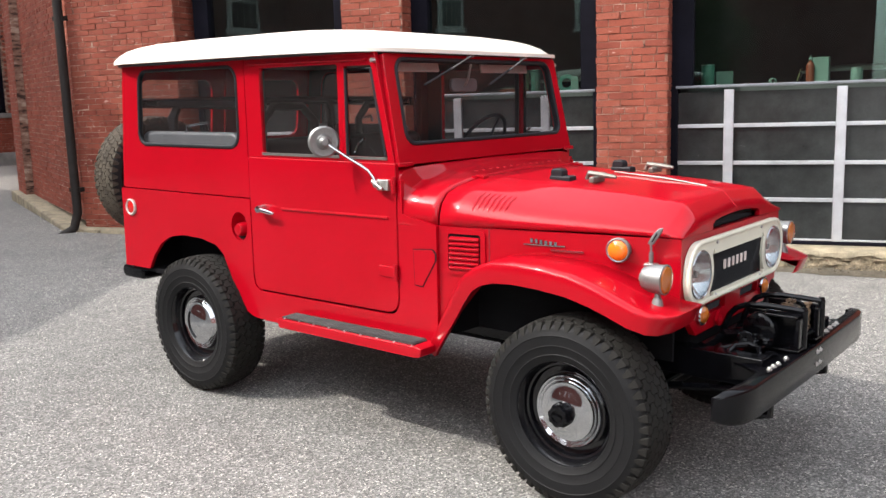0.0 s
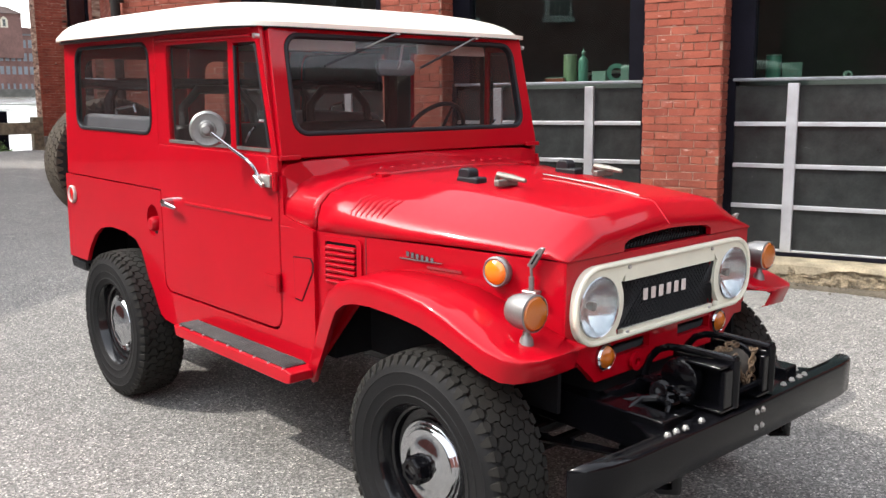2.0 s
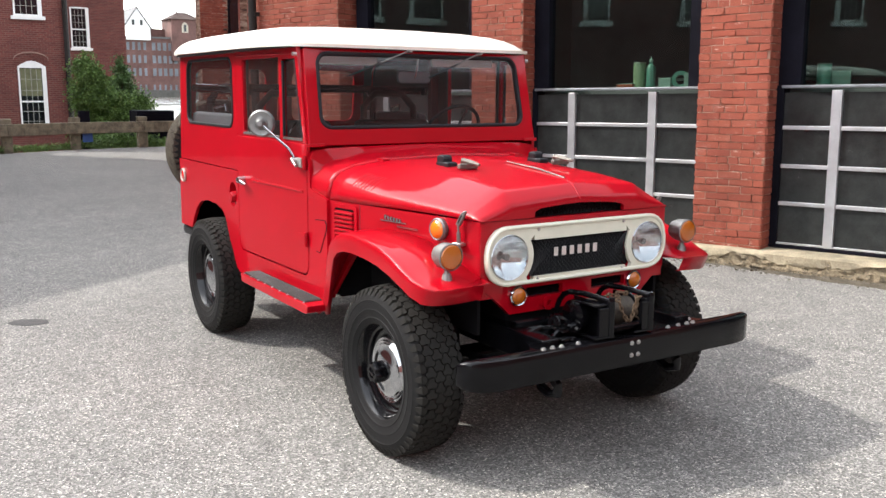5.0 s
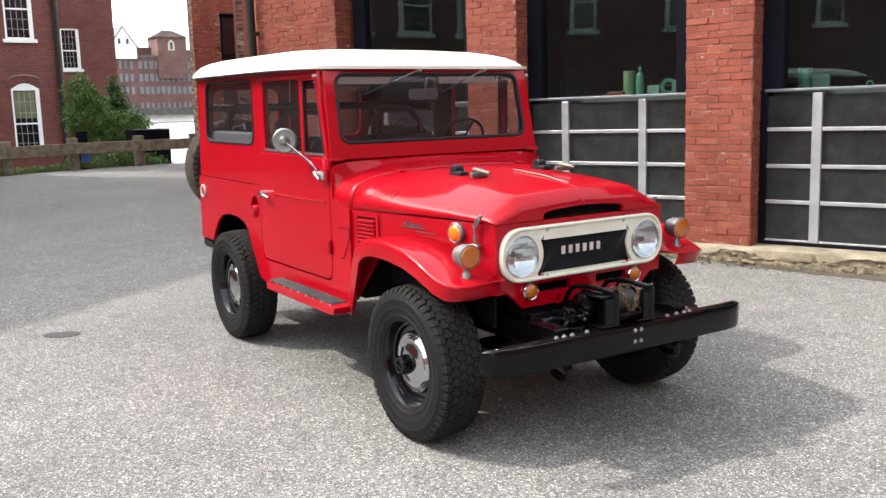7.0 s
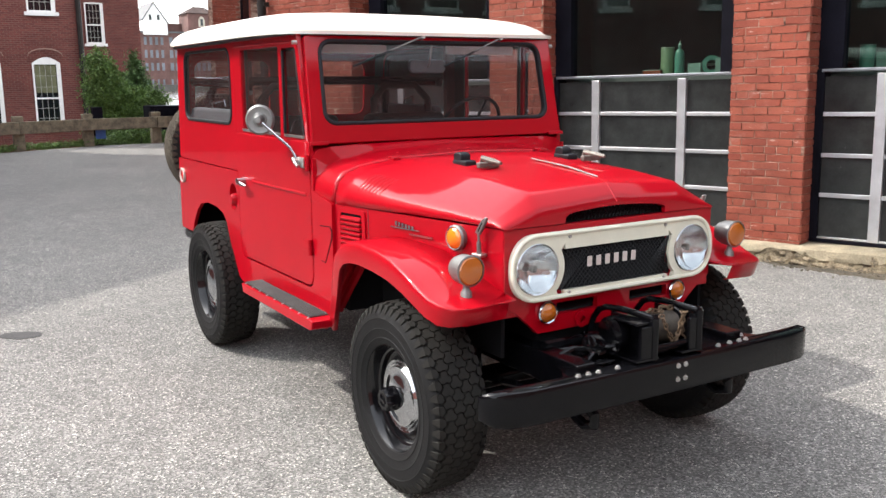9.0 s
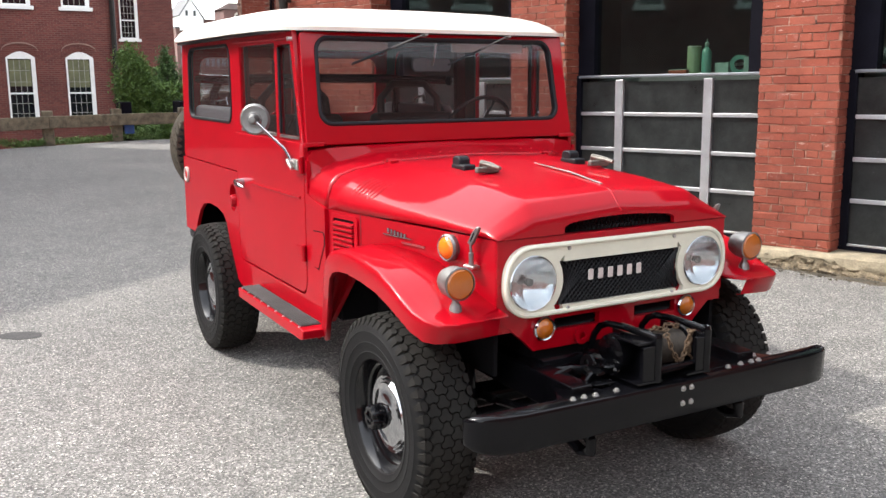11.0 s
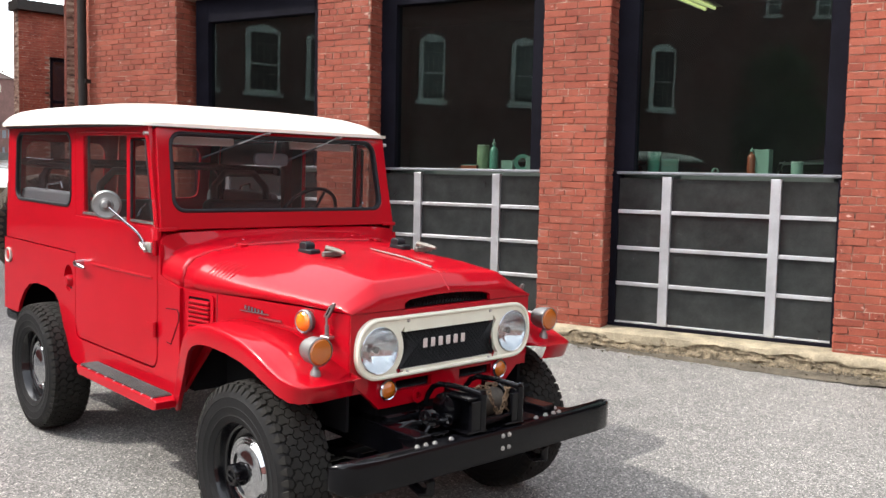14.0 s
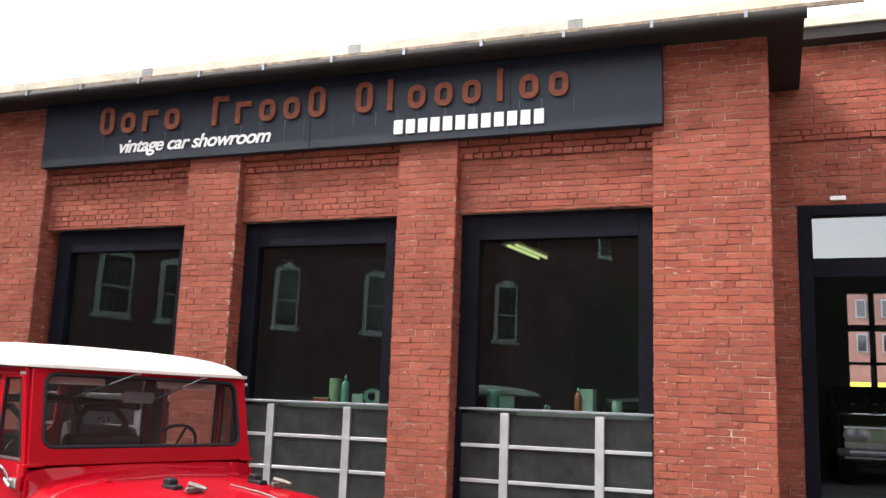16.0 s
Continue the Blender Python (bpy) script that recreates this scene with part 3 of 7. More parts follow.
C0 = WALL @ Vector((-7.5, FACE, 0))
C1 = Vector((-12.75, 3.42, 0))
brick_wall("wall_cant", "canted red brick wall with a corner pier", C1.xy, C0.xy, 0.12, 5.0)
u = (C0 - C1).normalized()
w = Vector((u.y, -u.x, 0))
e1 = C1 + u * 0.75
brick_wall("wall_pier", "projecting red brick corner pier", (C1 + w * 0.12).xy, (e1 + w * 0.12).xy, 0.12, 5.0, 0.14)
m = frame_of(C1, u, w)
plinth = part("base_course", Geo().box(0.0, (C0 - C1).length + 0.05, -0.3, 0.16, -0.3, 0.24, m), M_STONE, None, bevel=0.02)
plinth.name = "base_course_cant"
tagged(plinth, "pale stone base along the canted wall", "stone base", kind="structure")
brick_wall("wall_return", "plain red brick return wall", (-21.55, 8.6), (-12.9, 3.45), 0.0, 5.0)
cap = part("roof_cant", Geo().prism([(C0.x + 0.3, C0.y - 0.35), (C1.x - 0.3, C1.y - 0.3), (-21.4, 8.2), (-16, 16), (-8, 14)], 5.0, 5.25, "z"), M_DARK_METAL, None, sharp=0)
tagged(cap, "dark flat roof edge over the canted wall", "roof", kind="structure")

# wing that faces the yard, with a dark double window
WX = -21.6
hole = (6.2 - 5.42, 7.35 - 5.42, 1.30, 4.1)
brick_wall("wall_wing", "red brick wing wall facing the yard", (WX, 5.42), (WX, 12.0), 0.3, 5.2, skip=[hole])
tagged(part("base_course_wing", Geo().box(WX - 0.42, WX + 0.10, 5.35, 12, -0.6, 0.3), M_CONCRETE, None, bevel=0.02), "grey concrete base of the wing", "concrete base", kind="structure")
tagged(part("roof_wing", Geo().box(WX - 0.42, WX + 0.3, 5.3, 12.3, 5.2, 5.45), M_DARK_METAL, None, sharp=0), "dark flat roof of the wing", "roof", kind="structure")
wing_win = thing("window_wing", "black framed double window in the brick wing", "window", kind="structure")
g = Geo()
y0, y1, z0, z1 = 6.2, 7.35, 1.30, 4.1
for a, b in ((y0, y0 + 0.10), (y1 - 0.10, y1), (6.725, 6.825)):
    g.box(WX - 0.18, WX - 0.08, a, b, z0, z1)
g.box(WX - 0.18, WX - 0.08, y0, y1, z0, z0 + 0.1).box(WX - 0.18, WX - 0.08, y0, y1, z1 - 0.1, z1).box(WX - 0.17, WX - 0.09, y0, y1, 2.9, 2.98)
part("frame", g, M_FRAME, wing_win, bevel=0.005)
part("pane", Geo().box(WX - 0.15, WX - 0.14, y0, y1, z0, z1), M_MILL_GLASS, wing_win, sharp=0)
part("sill", Geo().box(WX - 0.2, WX + 0.06, y0 - 0.08, y1 + 0.08, z0 - 0.12, z0), M_CONCRETE, wing_win, bevel=0.008)

# ---------------------------------------------------------------- right wing with the open showroom bay
WN = 6.0
M_TRANSOM = glass("dark transom glass", (0.25, 0.27, 0.27), 0.13)
wing = thing("wall_right_wing", "set back red brick wing with a tall glazed doorway", "brick wall", WALL, kind="structure")
g = Geo()
g.box(2.36, 2.655, WN, WN + 0.35, -0.3, 5.6).box(2.655, 11.0, WN, WN + 0.35, 3.8, 5.6).box(9.6, 11.0, WN, WN + 0.35, -0.3, 3.8)
part("mortar", g, M_MORTAR, wing, sharp=0)
s = Geo()
m = frame_of((0, WN, 0), (1, 0, 0), out)
for q in lay(2.41, 2.66, 0.2, 3.78, rnd) + lay(2.41, 11.0, 3.80, 5.55, rnd) + lay(9.6, 11.0, 0.2, 3.78, rnd):
    if whole(q) and q[0] < 4.6 and not 4.40 < q[2] < 4.66 and len(SINGLES) < 600:
        SINGLES.append((wing, m, q))
    else:
        brick_face(s, m, q, rnd, 0.010 + (0.03 if 4.45 < q[2] < 4.62 else 0))
m = frame_of((2.40, BACK, 0), (0, 1, 0), (1, 0, 0))
for q in lay(0, WN - BACK, 0.2, 5.08, rnd):
    brick_face(s, m, q, rnd, 0.008)
tagged(part("brickwork", s, M_BRICK, wing, "red bricks with a corbelled band", sharp=0), kind="stuff")
part("side_core", Geo().box(2.1, 2.40, BACK, WN, -0.3, 5.08), M_MORTAR, wing, sharp=0)
roof2 = thing("roof_right_wing", "dark eave of the set back wing with pale edge", "roof", WALL, kind="structure")
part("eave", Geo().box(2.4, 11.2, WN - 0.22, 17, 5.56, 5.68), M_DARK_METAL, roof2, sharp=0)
part("fascia", Geo().box(2.4, 11.2, WN - 0.25, 17, 5.685, 5.78), M_GUTTER, roof2, bevel=0.008)
# past s = 3.8 the doorway is unseen, widened to darken windscreen reflections
door = thing("door_1", "tall black framed glazed doorway into the showroom bay", "doorway", WALL, kind="structure")
g = Geo()
g.box(2.66, 2.80, WN - 0.02, WN + 0.15, 0.1, 3.8).box(9.46, 9.6, WN - 0.02, WN + 0.15, 0.1, 3.8)
g.box(2.80, 9.46, WN - 0.02, WN + 0.15, 3.69, 3.8).box(2.80, 9.46, WN - 0.02, WN + 0.15, 3.04, 3.24)
part("frame", g, M_FRAME, door, bevel=0.006)
p = part("transom_pane", Geo().sheet([(2.80, 3.24), (9.46, 3.24), (9.46, 3.69), (2.80, 3.69)], WN + 0.06), M_TRANSOM, door, sharp=0)
p.visible_shadow = False
part("sensor", Geo().box(2.98, 3.13, WN - 0.06, WN - 0.012, 3.84, 3.885), M_WHITE, door, "small white sensor box", bevel=0.005)
tagged(part("plinth_step", Geo().box(2.42, 3.05, WN - 0.5, WN - 0.03, -0.2, 0.72), M_CONCRETE, None, bevel=0.015), "low grey concrete loading step", "step", kind="structure").matrix_world = WALL
g = Geo()
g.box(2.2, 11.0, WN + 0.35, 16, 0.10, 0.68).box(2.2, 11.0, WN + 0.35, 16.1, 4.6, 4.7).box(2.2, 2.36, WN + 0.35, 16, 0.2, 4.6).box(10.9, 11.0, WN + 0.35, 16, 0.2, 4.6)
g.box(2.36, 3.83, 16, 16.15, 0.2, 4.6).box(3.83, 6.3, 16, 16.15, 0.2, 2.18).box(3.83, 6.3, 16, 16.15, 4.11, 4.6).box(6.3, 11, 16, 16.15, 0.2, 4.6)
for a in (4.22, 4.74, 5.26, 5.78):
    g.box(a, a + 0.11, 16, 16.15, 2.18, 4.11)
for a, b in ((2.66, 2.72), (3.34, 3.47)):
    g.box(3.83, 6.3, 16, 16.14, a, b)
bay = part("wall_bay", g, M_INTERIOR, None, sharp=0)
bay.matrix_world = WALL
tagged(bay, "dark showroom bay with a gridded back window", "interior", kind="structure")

# ---------------------------------------------------------------- mills across the yard


def mill_windows(bld, m, rows, cols, w, h, arch, blind=None):
    """White sash windows set in a wall; m: u along, v up, w out of it."""
    r = random.Random(3)
    for v in rows:
        for u0 in cols:
            win = new("window")
            win.parent = bld
            win.matrix_world = m @ Matrix.Translation((u0, v, 0))
            k = 8
            outer = [(0, 0), (w, 0)] + [(w * (1 - i / k), h + arch * math.sin(math.pi * i / k)) for i in range(k + 1)]
            t0, t1 = 0.06, 0.145
            inner = [(t0, t0), (w - t1, t0)] + [(lerp(w - t1, t0, i / k), h - 0.05) for i in range(k + 1)]
            g = Geo()
            g.ring(outer, inner, -0.01, 0.06, "z")
            g.box(t0, w - t1, h * 0.46 - 0.03, h * 0.46 + 0.03, 0.006, 0.04)
            g.box(-0.10, w + 0.10, -0.13, 0, -0.06, 0.12)
            part("frame", g, M_WHITE, win, "white painted sash frame", sharp=0)
            g = Geo()
            for i in range(1, 4):
                x = lerp(t0, w - t1, i / 4)
                g.box(x - 0.008, x + 0.008, t0, h - 0.05, 0.014, 0.026)
            for i in (1, 2, 4, 5):
                z = h * 0.46 * i / 3 if i < 3 else lerp(h * 0.46, h - 0.05, (i - 3) / 3)
                g.box(t0, w - t1, z - 0.008, z + 0.008, 0.014, 0.024)
            part("glazing_bar", g, M_BAR, win, sharp=0)
            part("pane", Geo().prism(inner, 0.004, 0.009, "z"), M_MILL_GLASS, win, sharp=0)
            if arch > 0.1:
                lo = [(w / 2 - (w / 2 + 0.12) * math.cos(math.pi * i / 8), h + 0.03 + (arch + 0.06) * math.sin(math.pi * i / 8)) for i in range(9)]
                hi = [(x, z + 0.20) for x, z in lo]
                part("arch", Geo().prism(lo + hi[::-1], -0.01, 0.03, "z"), M_MILL_FAR, win, sharp=0)
                lo, hi = hi, [(x, z + 0.045) for x, z in hi]
                part("arch_lip", Geo().prism(lo + hi[::-1], -0.01, 0.07, "z"), M_ARCH_LIP, win, sharp=0)
            if blind and r.random() < blind:
                part("blind", Geo().box(t0 + 0.02, w - t1 - 0.02, h * lerp(0.46, 0.75, r.random() ** 2), h * 0.97, 0.0095, 0.0125), M_CURTAIN, win, sharp=0)


def mill(name, label, p, q, z0, z1, depth, cols, storeys, sill0, w=0.98, h=2.05, arch=0.22, pitch=3.8, blind=0.5):
    p, q = Vector((*p, 0)), Vector((*q, 0))
    u = (q - p).normalized()
    wv = Vector((u.y, -u.x, 0))
    m = frame_of(p, u, wv)
    ln = (q - p).length
    bld = thing(name, label, "mill building")
    part("wall", Geo().box(0, ln, z0, z1, -depth, 0, m), M_MILL_FAR, bld, "red brick mill wall", sharp=0)
    part("roof", Geo().box(-0.3, ln + 0.3, z1, z1 + 0.35, -depth - 0.3, 0.3, m), M_ROOF, bld, "dark roof edge", sharp=0)
    mill_windows(bld, m, [sill0 + pitch * k for k in range(storeys)], cols, w, h, arch, blind)
    return bld, m


def far_brick():
    """Brick seen from far off: courses as colour and relief."""
    m, nt, b = nodes_of("mill brickwork")
    geo = nt.nodes.new("ShaderNodeNewGeometry")
    co = geo.outputs["Position"]
    sep = nt.nodes.new("ShaderNodeSeparateXYZ")
    nt.links.new(co, sep.inputs[0])
    add = nt.nodes.new("ShaderNodeMath")
    nt.links.new(sep.outputs[0], add.inputs[0])
    nt.links.new(sep.outputs[1], add.inputs[1])
    com = nt.nodes.new("ShaderNodeCombineXYZ")
    nt.links.new(add.outputs[0], com.inputs[0])
    nt.links.new(sep.outputs[2], com.inputs[1])
    bt = nt.nodes.new("ShaderNodeTexBrick")
    bt.inputs["Scale"].default_value = 1.0
    bt.inputs["Brick Width"].default_value, bt.inputs["Row Height"].default_value, bt.inputs["Mortar Size"].default_value = 0.215, 0.075, 0.008
    for k, c in (("Color1", (0.104, 0.025, 0.020, 1)), ("Color2", (0.160, 0.041, 0.031, 1)), ("Mortar", (0.17, 0.092, 0.074, 1))):
        bt.inputs[k].default_value = c
    nt.links.new(com.outputs[0], bt.inputs["Vector"])
    big = noise_node(nt, 0.6, 6, 0.65, co)
    r = ramp_node(nt, big.outputs["Fac"], [(0.3, (0.72,) * 3), (0.7, (1.15,) * 3)])
    nt.links.new(mix_node(nt, 1.0, bt.outputs["Color"], r.outputs[0], "MULTIPLY"), b.inputs["Base Color"])
    b.inputs["Roughness"].default_value = 0.9
    return m


M_MILL_FAR = far_brick()
M_PALE_GLASS = surface("pale far panes", (0.15, 0.165, 0.185), 0.5, vary=0.4, scale=0.15)
M_KERB = surface("yellow paint", (0.75, 0.52, 0.05), 0.6, vary=0.15)
M_FARROOF = surface("brown slate", (0.075, 0.055, 0.050), 0.9, vary=0.3, scale=0.5, spec=0.1)
M_OLD_MILL = surface("dark old brick", (0.145, 0.075, 0.064), 0.9, vary=0.35, scale=0.3, grain=2.0)
M_ARCH_LIP = surface("pale brick lip", (0.32, 0.20, 0.16), 0.9, vary=0.3)
# the mill past the fence: its face looks over the yard
A_X = -34.0
mill_a, ma = mill("mill_building", "red brick mill with white arched sash windows beyond the fence", (A_X, -14.0), (A_X, 4.3), -5.0, 24.0, 14, [14.0 + 2.38 - 2.03 * k for k in range(7)], 6, -0.10, h=2.4, pitch=4.25, blind=0.6)
part("downpipe", Geo().tube([(A_X + 0.12, 4.15, 24), (A_X + 0.12, 4.15, -4)], 0.10, 8), M_DARK_METAL, mill_a, "dark rain pipe at the corner")
mill_b, mb = mill("mill_building", "set back red brick mill wing with white sash windows", (-44.0, 3.0), (-44.0, 8.75), -5.0, 26.0, 8, [3.18], 5, 3.45, w=0.86, h=1.92, arch=0.02, pitch=4.25, blind=0)
# the mills behind the camera, that shade the yard and show in the panes
B0 = Vector((-18.5, -3.0))
BD = Vector((0.55, -0.835)).normalized()
mill("mill_building", "red brick mill across the yard with white sash windows", (B0 + BD * 16)[:], B0[:], -1.0, 13.1, 12, [2.85 + 2.1 * k for k in range(6)], 3, 3.55, w=1.15, h=1.75, arch=0.2, pitch=3.6, blind=0.15)
mill("mill_building", "low red brick mill wing with few white sash windows", (1.05, -18.1), (-10.6, -14.7), -1.0, 10.0, 5, [2.05, 6.6, 9.55], 1, 3.65, w=0.82, h=1.9, arch=0.2, pitch=3.6, blind=0.1)
mill("mill_building", "tall red brick mill past the yard with sash windows", (14.8, -36.5), (-1.0, -34.5), -1.0, 12.1, 8, [0.8 + 2.4 * k for k in range(6)], 1, 9.6, w=0.7, h=1.15, arch=0.2, pitch=3.8, blind=0.1)
# unseen, added wall: keeps low sky out of the windscreen and paint reflections
mill("mill_building", "unseen plain brick wall added to block low sky from reflections", (24.0, 30.0), (24.0, -30.0), -1.0, 13.0, 6, [], 0, 1.0)
# red brick house behind the showroom, seen through the bay
house = thing("brick_house", "sunlit red brick house behind the showroom bay", "house", WALL)
HN = 60.0
part("wall", Geo().box(4.0, 16.0, HN, HN + 8, -0.5, 12.0), M_OLD_MILL, house, sharp=0)
part("kerb", Geo().box(3.0, 18.0, HN - 1.0, HN - 0.6, 3.3, 3.75), M_KERB, house, "yellow painted barrier", sharp=0)
for z in (5.7, 7.95, 10.2):
    for k in range(4):
        s0 = 7.5 + 1.52 * k
        w_ = part("window", Geo().box(s0, s0 + 0.64, HN - 0.06, HN + 0.05, z, z + 1.2), M_PALE_GLASS, house, "white framed sash window", sharp=0)
        part("pane", Geo().box(s0 + 0.08, s0 + 0.56, HN - 0.075, HN - 0.06, z + 0.08, z + 1.12), M_MILL_GLASS, w_, sharp=0)

# ---------------------------------------------------------------- fence
fence = thing("timber_fence", "low weathered timber guard rail along the yard edge", "fence")
FP = [Vector((-19.0, -1.6, 0)), Vector((-20.0, 0.2, 0)), Vector((-20.75, 1.85, 0)), Vector((-20.95, 3.55, 0)), Vector((-21.1, 5.1, 0))]
for p in FP:
    part("post", Geo().box(p.x - 0.13, p.x + 0.10, p.y - 0.12, p.y + 0.12, -0.3, 0.80), M_TIMBER, fence, bevel=0.015)
for p, q in zip(FP, FP[1:]):
    u = (q - p).normalized()
    m = frame_of(p + Vector((0.16, 0, 0)), u, (u.y, -u.x, 0))
    part("rail", Geo().box(0.0, (q - p).length - 0.01, 0.40, 0.68, -0.05, 0.05, m), M_TIMBER, fence, bevel=0.012)
hvac = thing("louvred_unit", "black louvred metal cabinet behind the fence", "cabinet")
part("body", Geo().box(-23.9, -23.0, 3.95, 5.0, -1.2, 0.90), M_FRAME, hvac, bevel=0.02)
for k in range(11):
    part("slat", Geo().box(-22.995, -22.96, 4.0, 4.95, -0.2 + 0.095 * k, -0.14 + 0.095 * k), M_FRAME, hvac, sharp=0)
tagged(part("post_dark", Geo().box(-21.3, -21.1, 2.05, 2.30, -0.3, 0.95), M_FRAME, None, bevel=0.01), "dark steel post beside the fence", "post").name = "steel_post"

# ---------------------------------------------------------------- far bank: river, weir and the long mill
river = Geo()
rows = [[(x, y, z) for y in (8, 24, 40, 60, 140)] for x, z in ((-60, -3.95), (-110, -3.92), (-132, -3.9), (-140, -3.2), (-148, -1.2))]


def water():
    m, nt, b = nodes_of("river foam")
    co = coords(nt)
    n = noise_node(nt, 0.22, 7, 0.7, co)
    r = ramp_node(nt, n.outputs["Fac"], [(0.40, (0.10, 0.10, 0.085)), (0.50, (0.30, 0.30, 0.27)), (0.58, (0.38, 0.39, 0.38)), (0.8, (0.60, 0.61, 0.60))])
    nt.links.new(r.outputs[0], b.inputs["Base Color"])
    b.inputs["Roughness"].default_value = 0.4
    bump_to(nt, b, n.outputs["Fac"], 0.6, 0.3)
    return m


M_BANK = surface("dark bank stone", (0.105, 0.10, 0.088), 0.9, vary=0.4, scale=0.4, grain=3)
pool = part("water_pool", Geo().loft([[(x, y, -1.0) for y in (8, 60, 140)] for x in (-150, -279)]), surface("still river water", (0.10, 0.105, 0.09), 0.2, vary=0.3, scale=0.05), sharp=60)
tagged(pool, "grey still river above the weir", "river", kind="structure")
tagged(part("weir_crest", Geo().box(-151, -148, 8, 140, -4, -0.95), M_CONCRETE, bevel=0.1), "grey concrete weir crest", "weir", kind="structure")
tagged(part("wall_bank", Geo().box(-279.5, -278.5, 20, 140, -4, 1.1), M_BANK, bevel=0.1), "grey stone bank wall below the far mill", "bank wall", kind="structure")
tagged(part("water", river.loft(rows), water(), sharp=60), "white foaming river over a weir", "river", kind="structure")
FX = -280.0
far = thing("mill_building", "long red brick mill on the far bank with rows of windows", "mill building")
part("wall", Geo().box(FX - 20, FX, 64.0, 120, -3, 16.6), M_OLD_MILL, far, sharp=0)
part("roof", Geo().box(FX - 20.3, FX + 0.3, 63.7, 120.3, 16.6, 17.1), M_ROOF, far, sharp=0)
for r in range(4):
    for k in range(30):
        y = 65.2 + 1.66 * k + (0.9 if k > 3 else 0.0)
        h0, h1, w_ = (0.9, 2.7, 0.6) if r == 0 else (1.5 + 3.85 * r, 3.8 + 3.85 * r, 1.02 if k > 3 else 0.8)
        win = part("window", Geo().box(FX - 0.05, FX + 0.12, y, y + w_, h0, h1), M_PALE_GLASS, far, sharp=0)
for z in (4.6, 8.5, 12.3, 16.2):
    part("string_course", Geo().box(FX, FX + 0.16, 64.0, 120, z, z + 0.22), M_OLD_MILL, far, sharp=0)
part("attic", Geo().prism([(72.6, 17.1), (120, 17.1), (120, 18.2), (72.6, 20.0)], FX - 16, FX - 6, "x"), M_OLD_MILL, far, "brick attic storey behind the parapet", sharp=0)
gab = thing("gabled_house", "white gabled house on the mill roof line", "house")
part("wall", Geo().prism([(65.2, 16), (72.2, 16), (72.2, 19.6), (68.4, 25.3), (65.2, 20.6)], FX - 14, FX + 1.2, "x"), M_WHITE, gab, sharp=0)
part("roof", Geo().prism([(64.9, 20.2), (68.4, 25.4), (72.5, 19.2), (72.75, 19.4), (68.4, 25.8), (64.65, 20.4)], FX - 14.5, FX + 1.6, "x"), M_ROOF, gab, sharp=0)
for y in (66.8, 69.2):
    part("window", Geo().box(FX + 1.15, FX + 1.3, y, y + 0.8, 20.3, 21.9), M_MILL_GLASS, gab, sharp=0)
tower = thing("brick_tower", "stair tower of red brick with a hipped cap", "tower")
part("wall", Geo().box(FX - 9, FX + 1.5, 78.5, 87.5, 10, 22.6), M_OLD_MILL, tower, sharp=0)
part("cap", Geo().add([(FX - 9.6, 77.9, 22.6), (FX + 2.1, 77.9, 22.6), (FX + 2.1, 88.1, 22.6), (FX - 9.6, 88.1, 22.6), (FX - 5, 81.6, 24.9), (FX - 2.5, 81.6, 24.9), (FX - 2.5, 84.4, 24.9), (FX - 5, 84.4, 24.9)],
     [(0, 1, 5, 4), (1, 2, 6, 5), (2, 3, 7, 6), (3, 0, 4, 7), (4, 5, 6, 7), (3, 2, 1, 0)]), M_FARROOF, tower, sharp=0)
tw = part("window", Geo().prism([(81.7, 18.6), (83.7, 18.6), (83.7, 20.6), (83.3, 21.4), (82.7, 21.8), (82.1, 21.4), (81.7, 20.6)], FX + 1.45, FX + 1.6, "x"), M_GUTTER, tower, "pale arched tower window", sharp=0)
part("pane", Geo().box(FX + 1.6, FX + 1.65, 82.3, 83.1, 18.9, 21.0), M_MILL_GLASS, tw, sharp=0)
for y in (79.0, 87.0):
    part("finial", Geo().tube([(FX - 1, y * 0.5 + 41.5, 24.6), (FX - 1, y * 0.5 + 41.5, 26.0)], [0.25, 0.08], 6), M_FARROOF, tower, sharp=0)

# ---------------------------------------------------------------- bushes beyond the fence


def leaf_material(name, a, b_):
    m, nt, b = nodes_of(name)
    geo = nt.nodes.new("ShaderNodeNewGeometry")
    r = ramp_node(nt, geo.outputs["Random Per Island"], [(0.0, a), (1.0, b_)])
    nt.links.new(r.outputs[0], b.inputs["Base Color"])
    b.inputs["Roughness"].default_value = 0.6
    b.inputs["Subsurface Weight"].default_value = 0.0
    return m


M_LEAF = leaf_material("green leaves", (0.040, 0.092, 0.014), (0.145, 0.245, 0.050))
M_BARK = surface("bark", (0.09, 0.07, 0.05), 0.9, vary=0.3, bump=0.4)


def leaves(g, r, centre, spread, count, size, floor=0.02):
    """A spray of small leaves about a twig's end."""
    for _ in range(count):
        p = Vector(centre) + Vector((r.gauss(0, 1), r.gauss(0, 1), r.gauss(0, 0.8))) * spread
        if p.z < floor:
            continue
        q = Euler((r.gauss(0, 0.7), r.gauss(0, 0.7), r.uniform(0, 6.3))).to_matrix()
        l, wd = r.uniform(0.6, 1.2) * size, r.uniform(0.35, 0.6) * size
        g.add([p + q @ Vector(v) for v in ((-l, 0, 0), (0, -wd, 0.2 * wd), (l, 0, -0.25 * l), (0, wd, 0.2 * wd))], [(0, 1, 2), (0, 2, 3)])


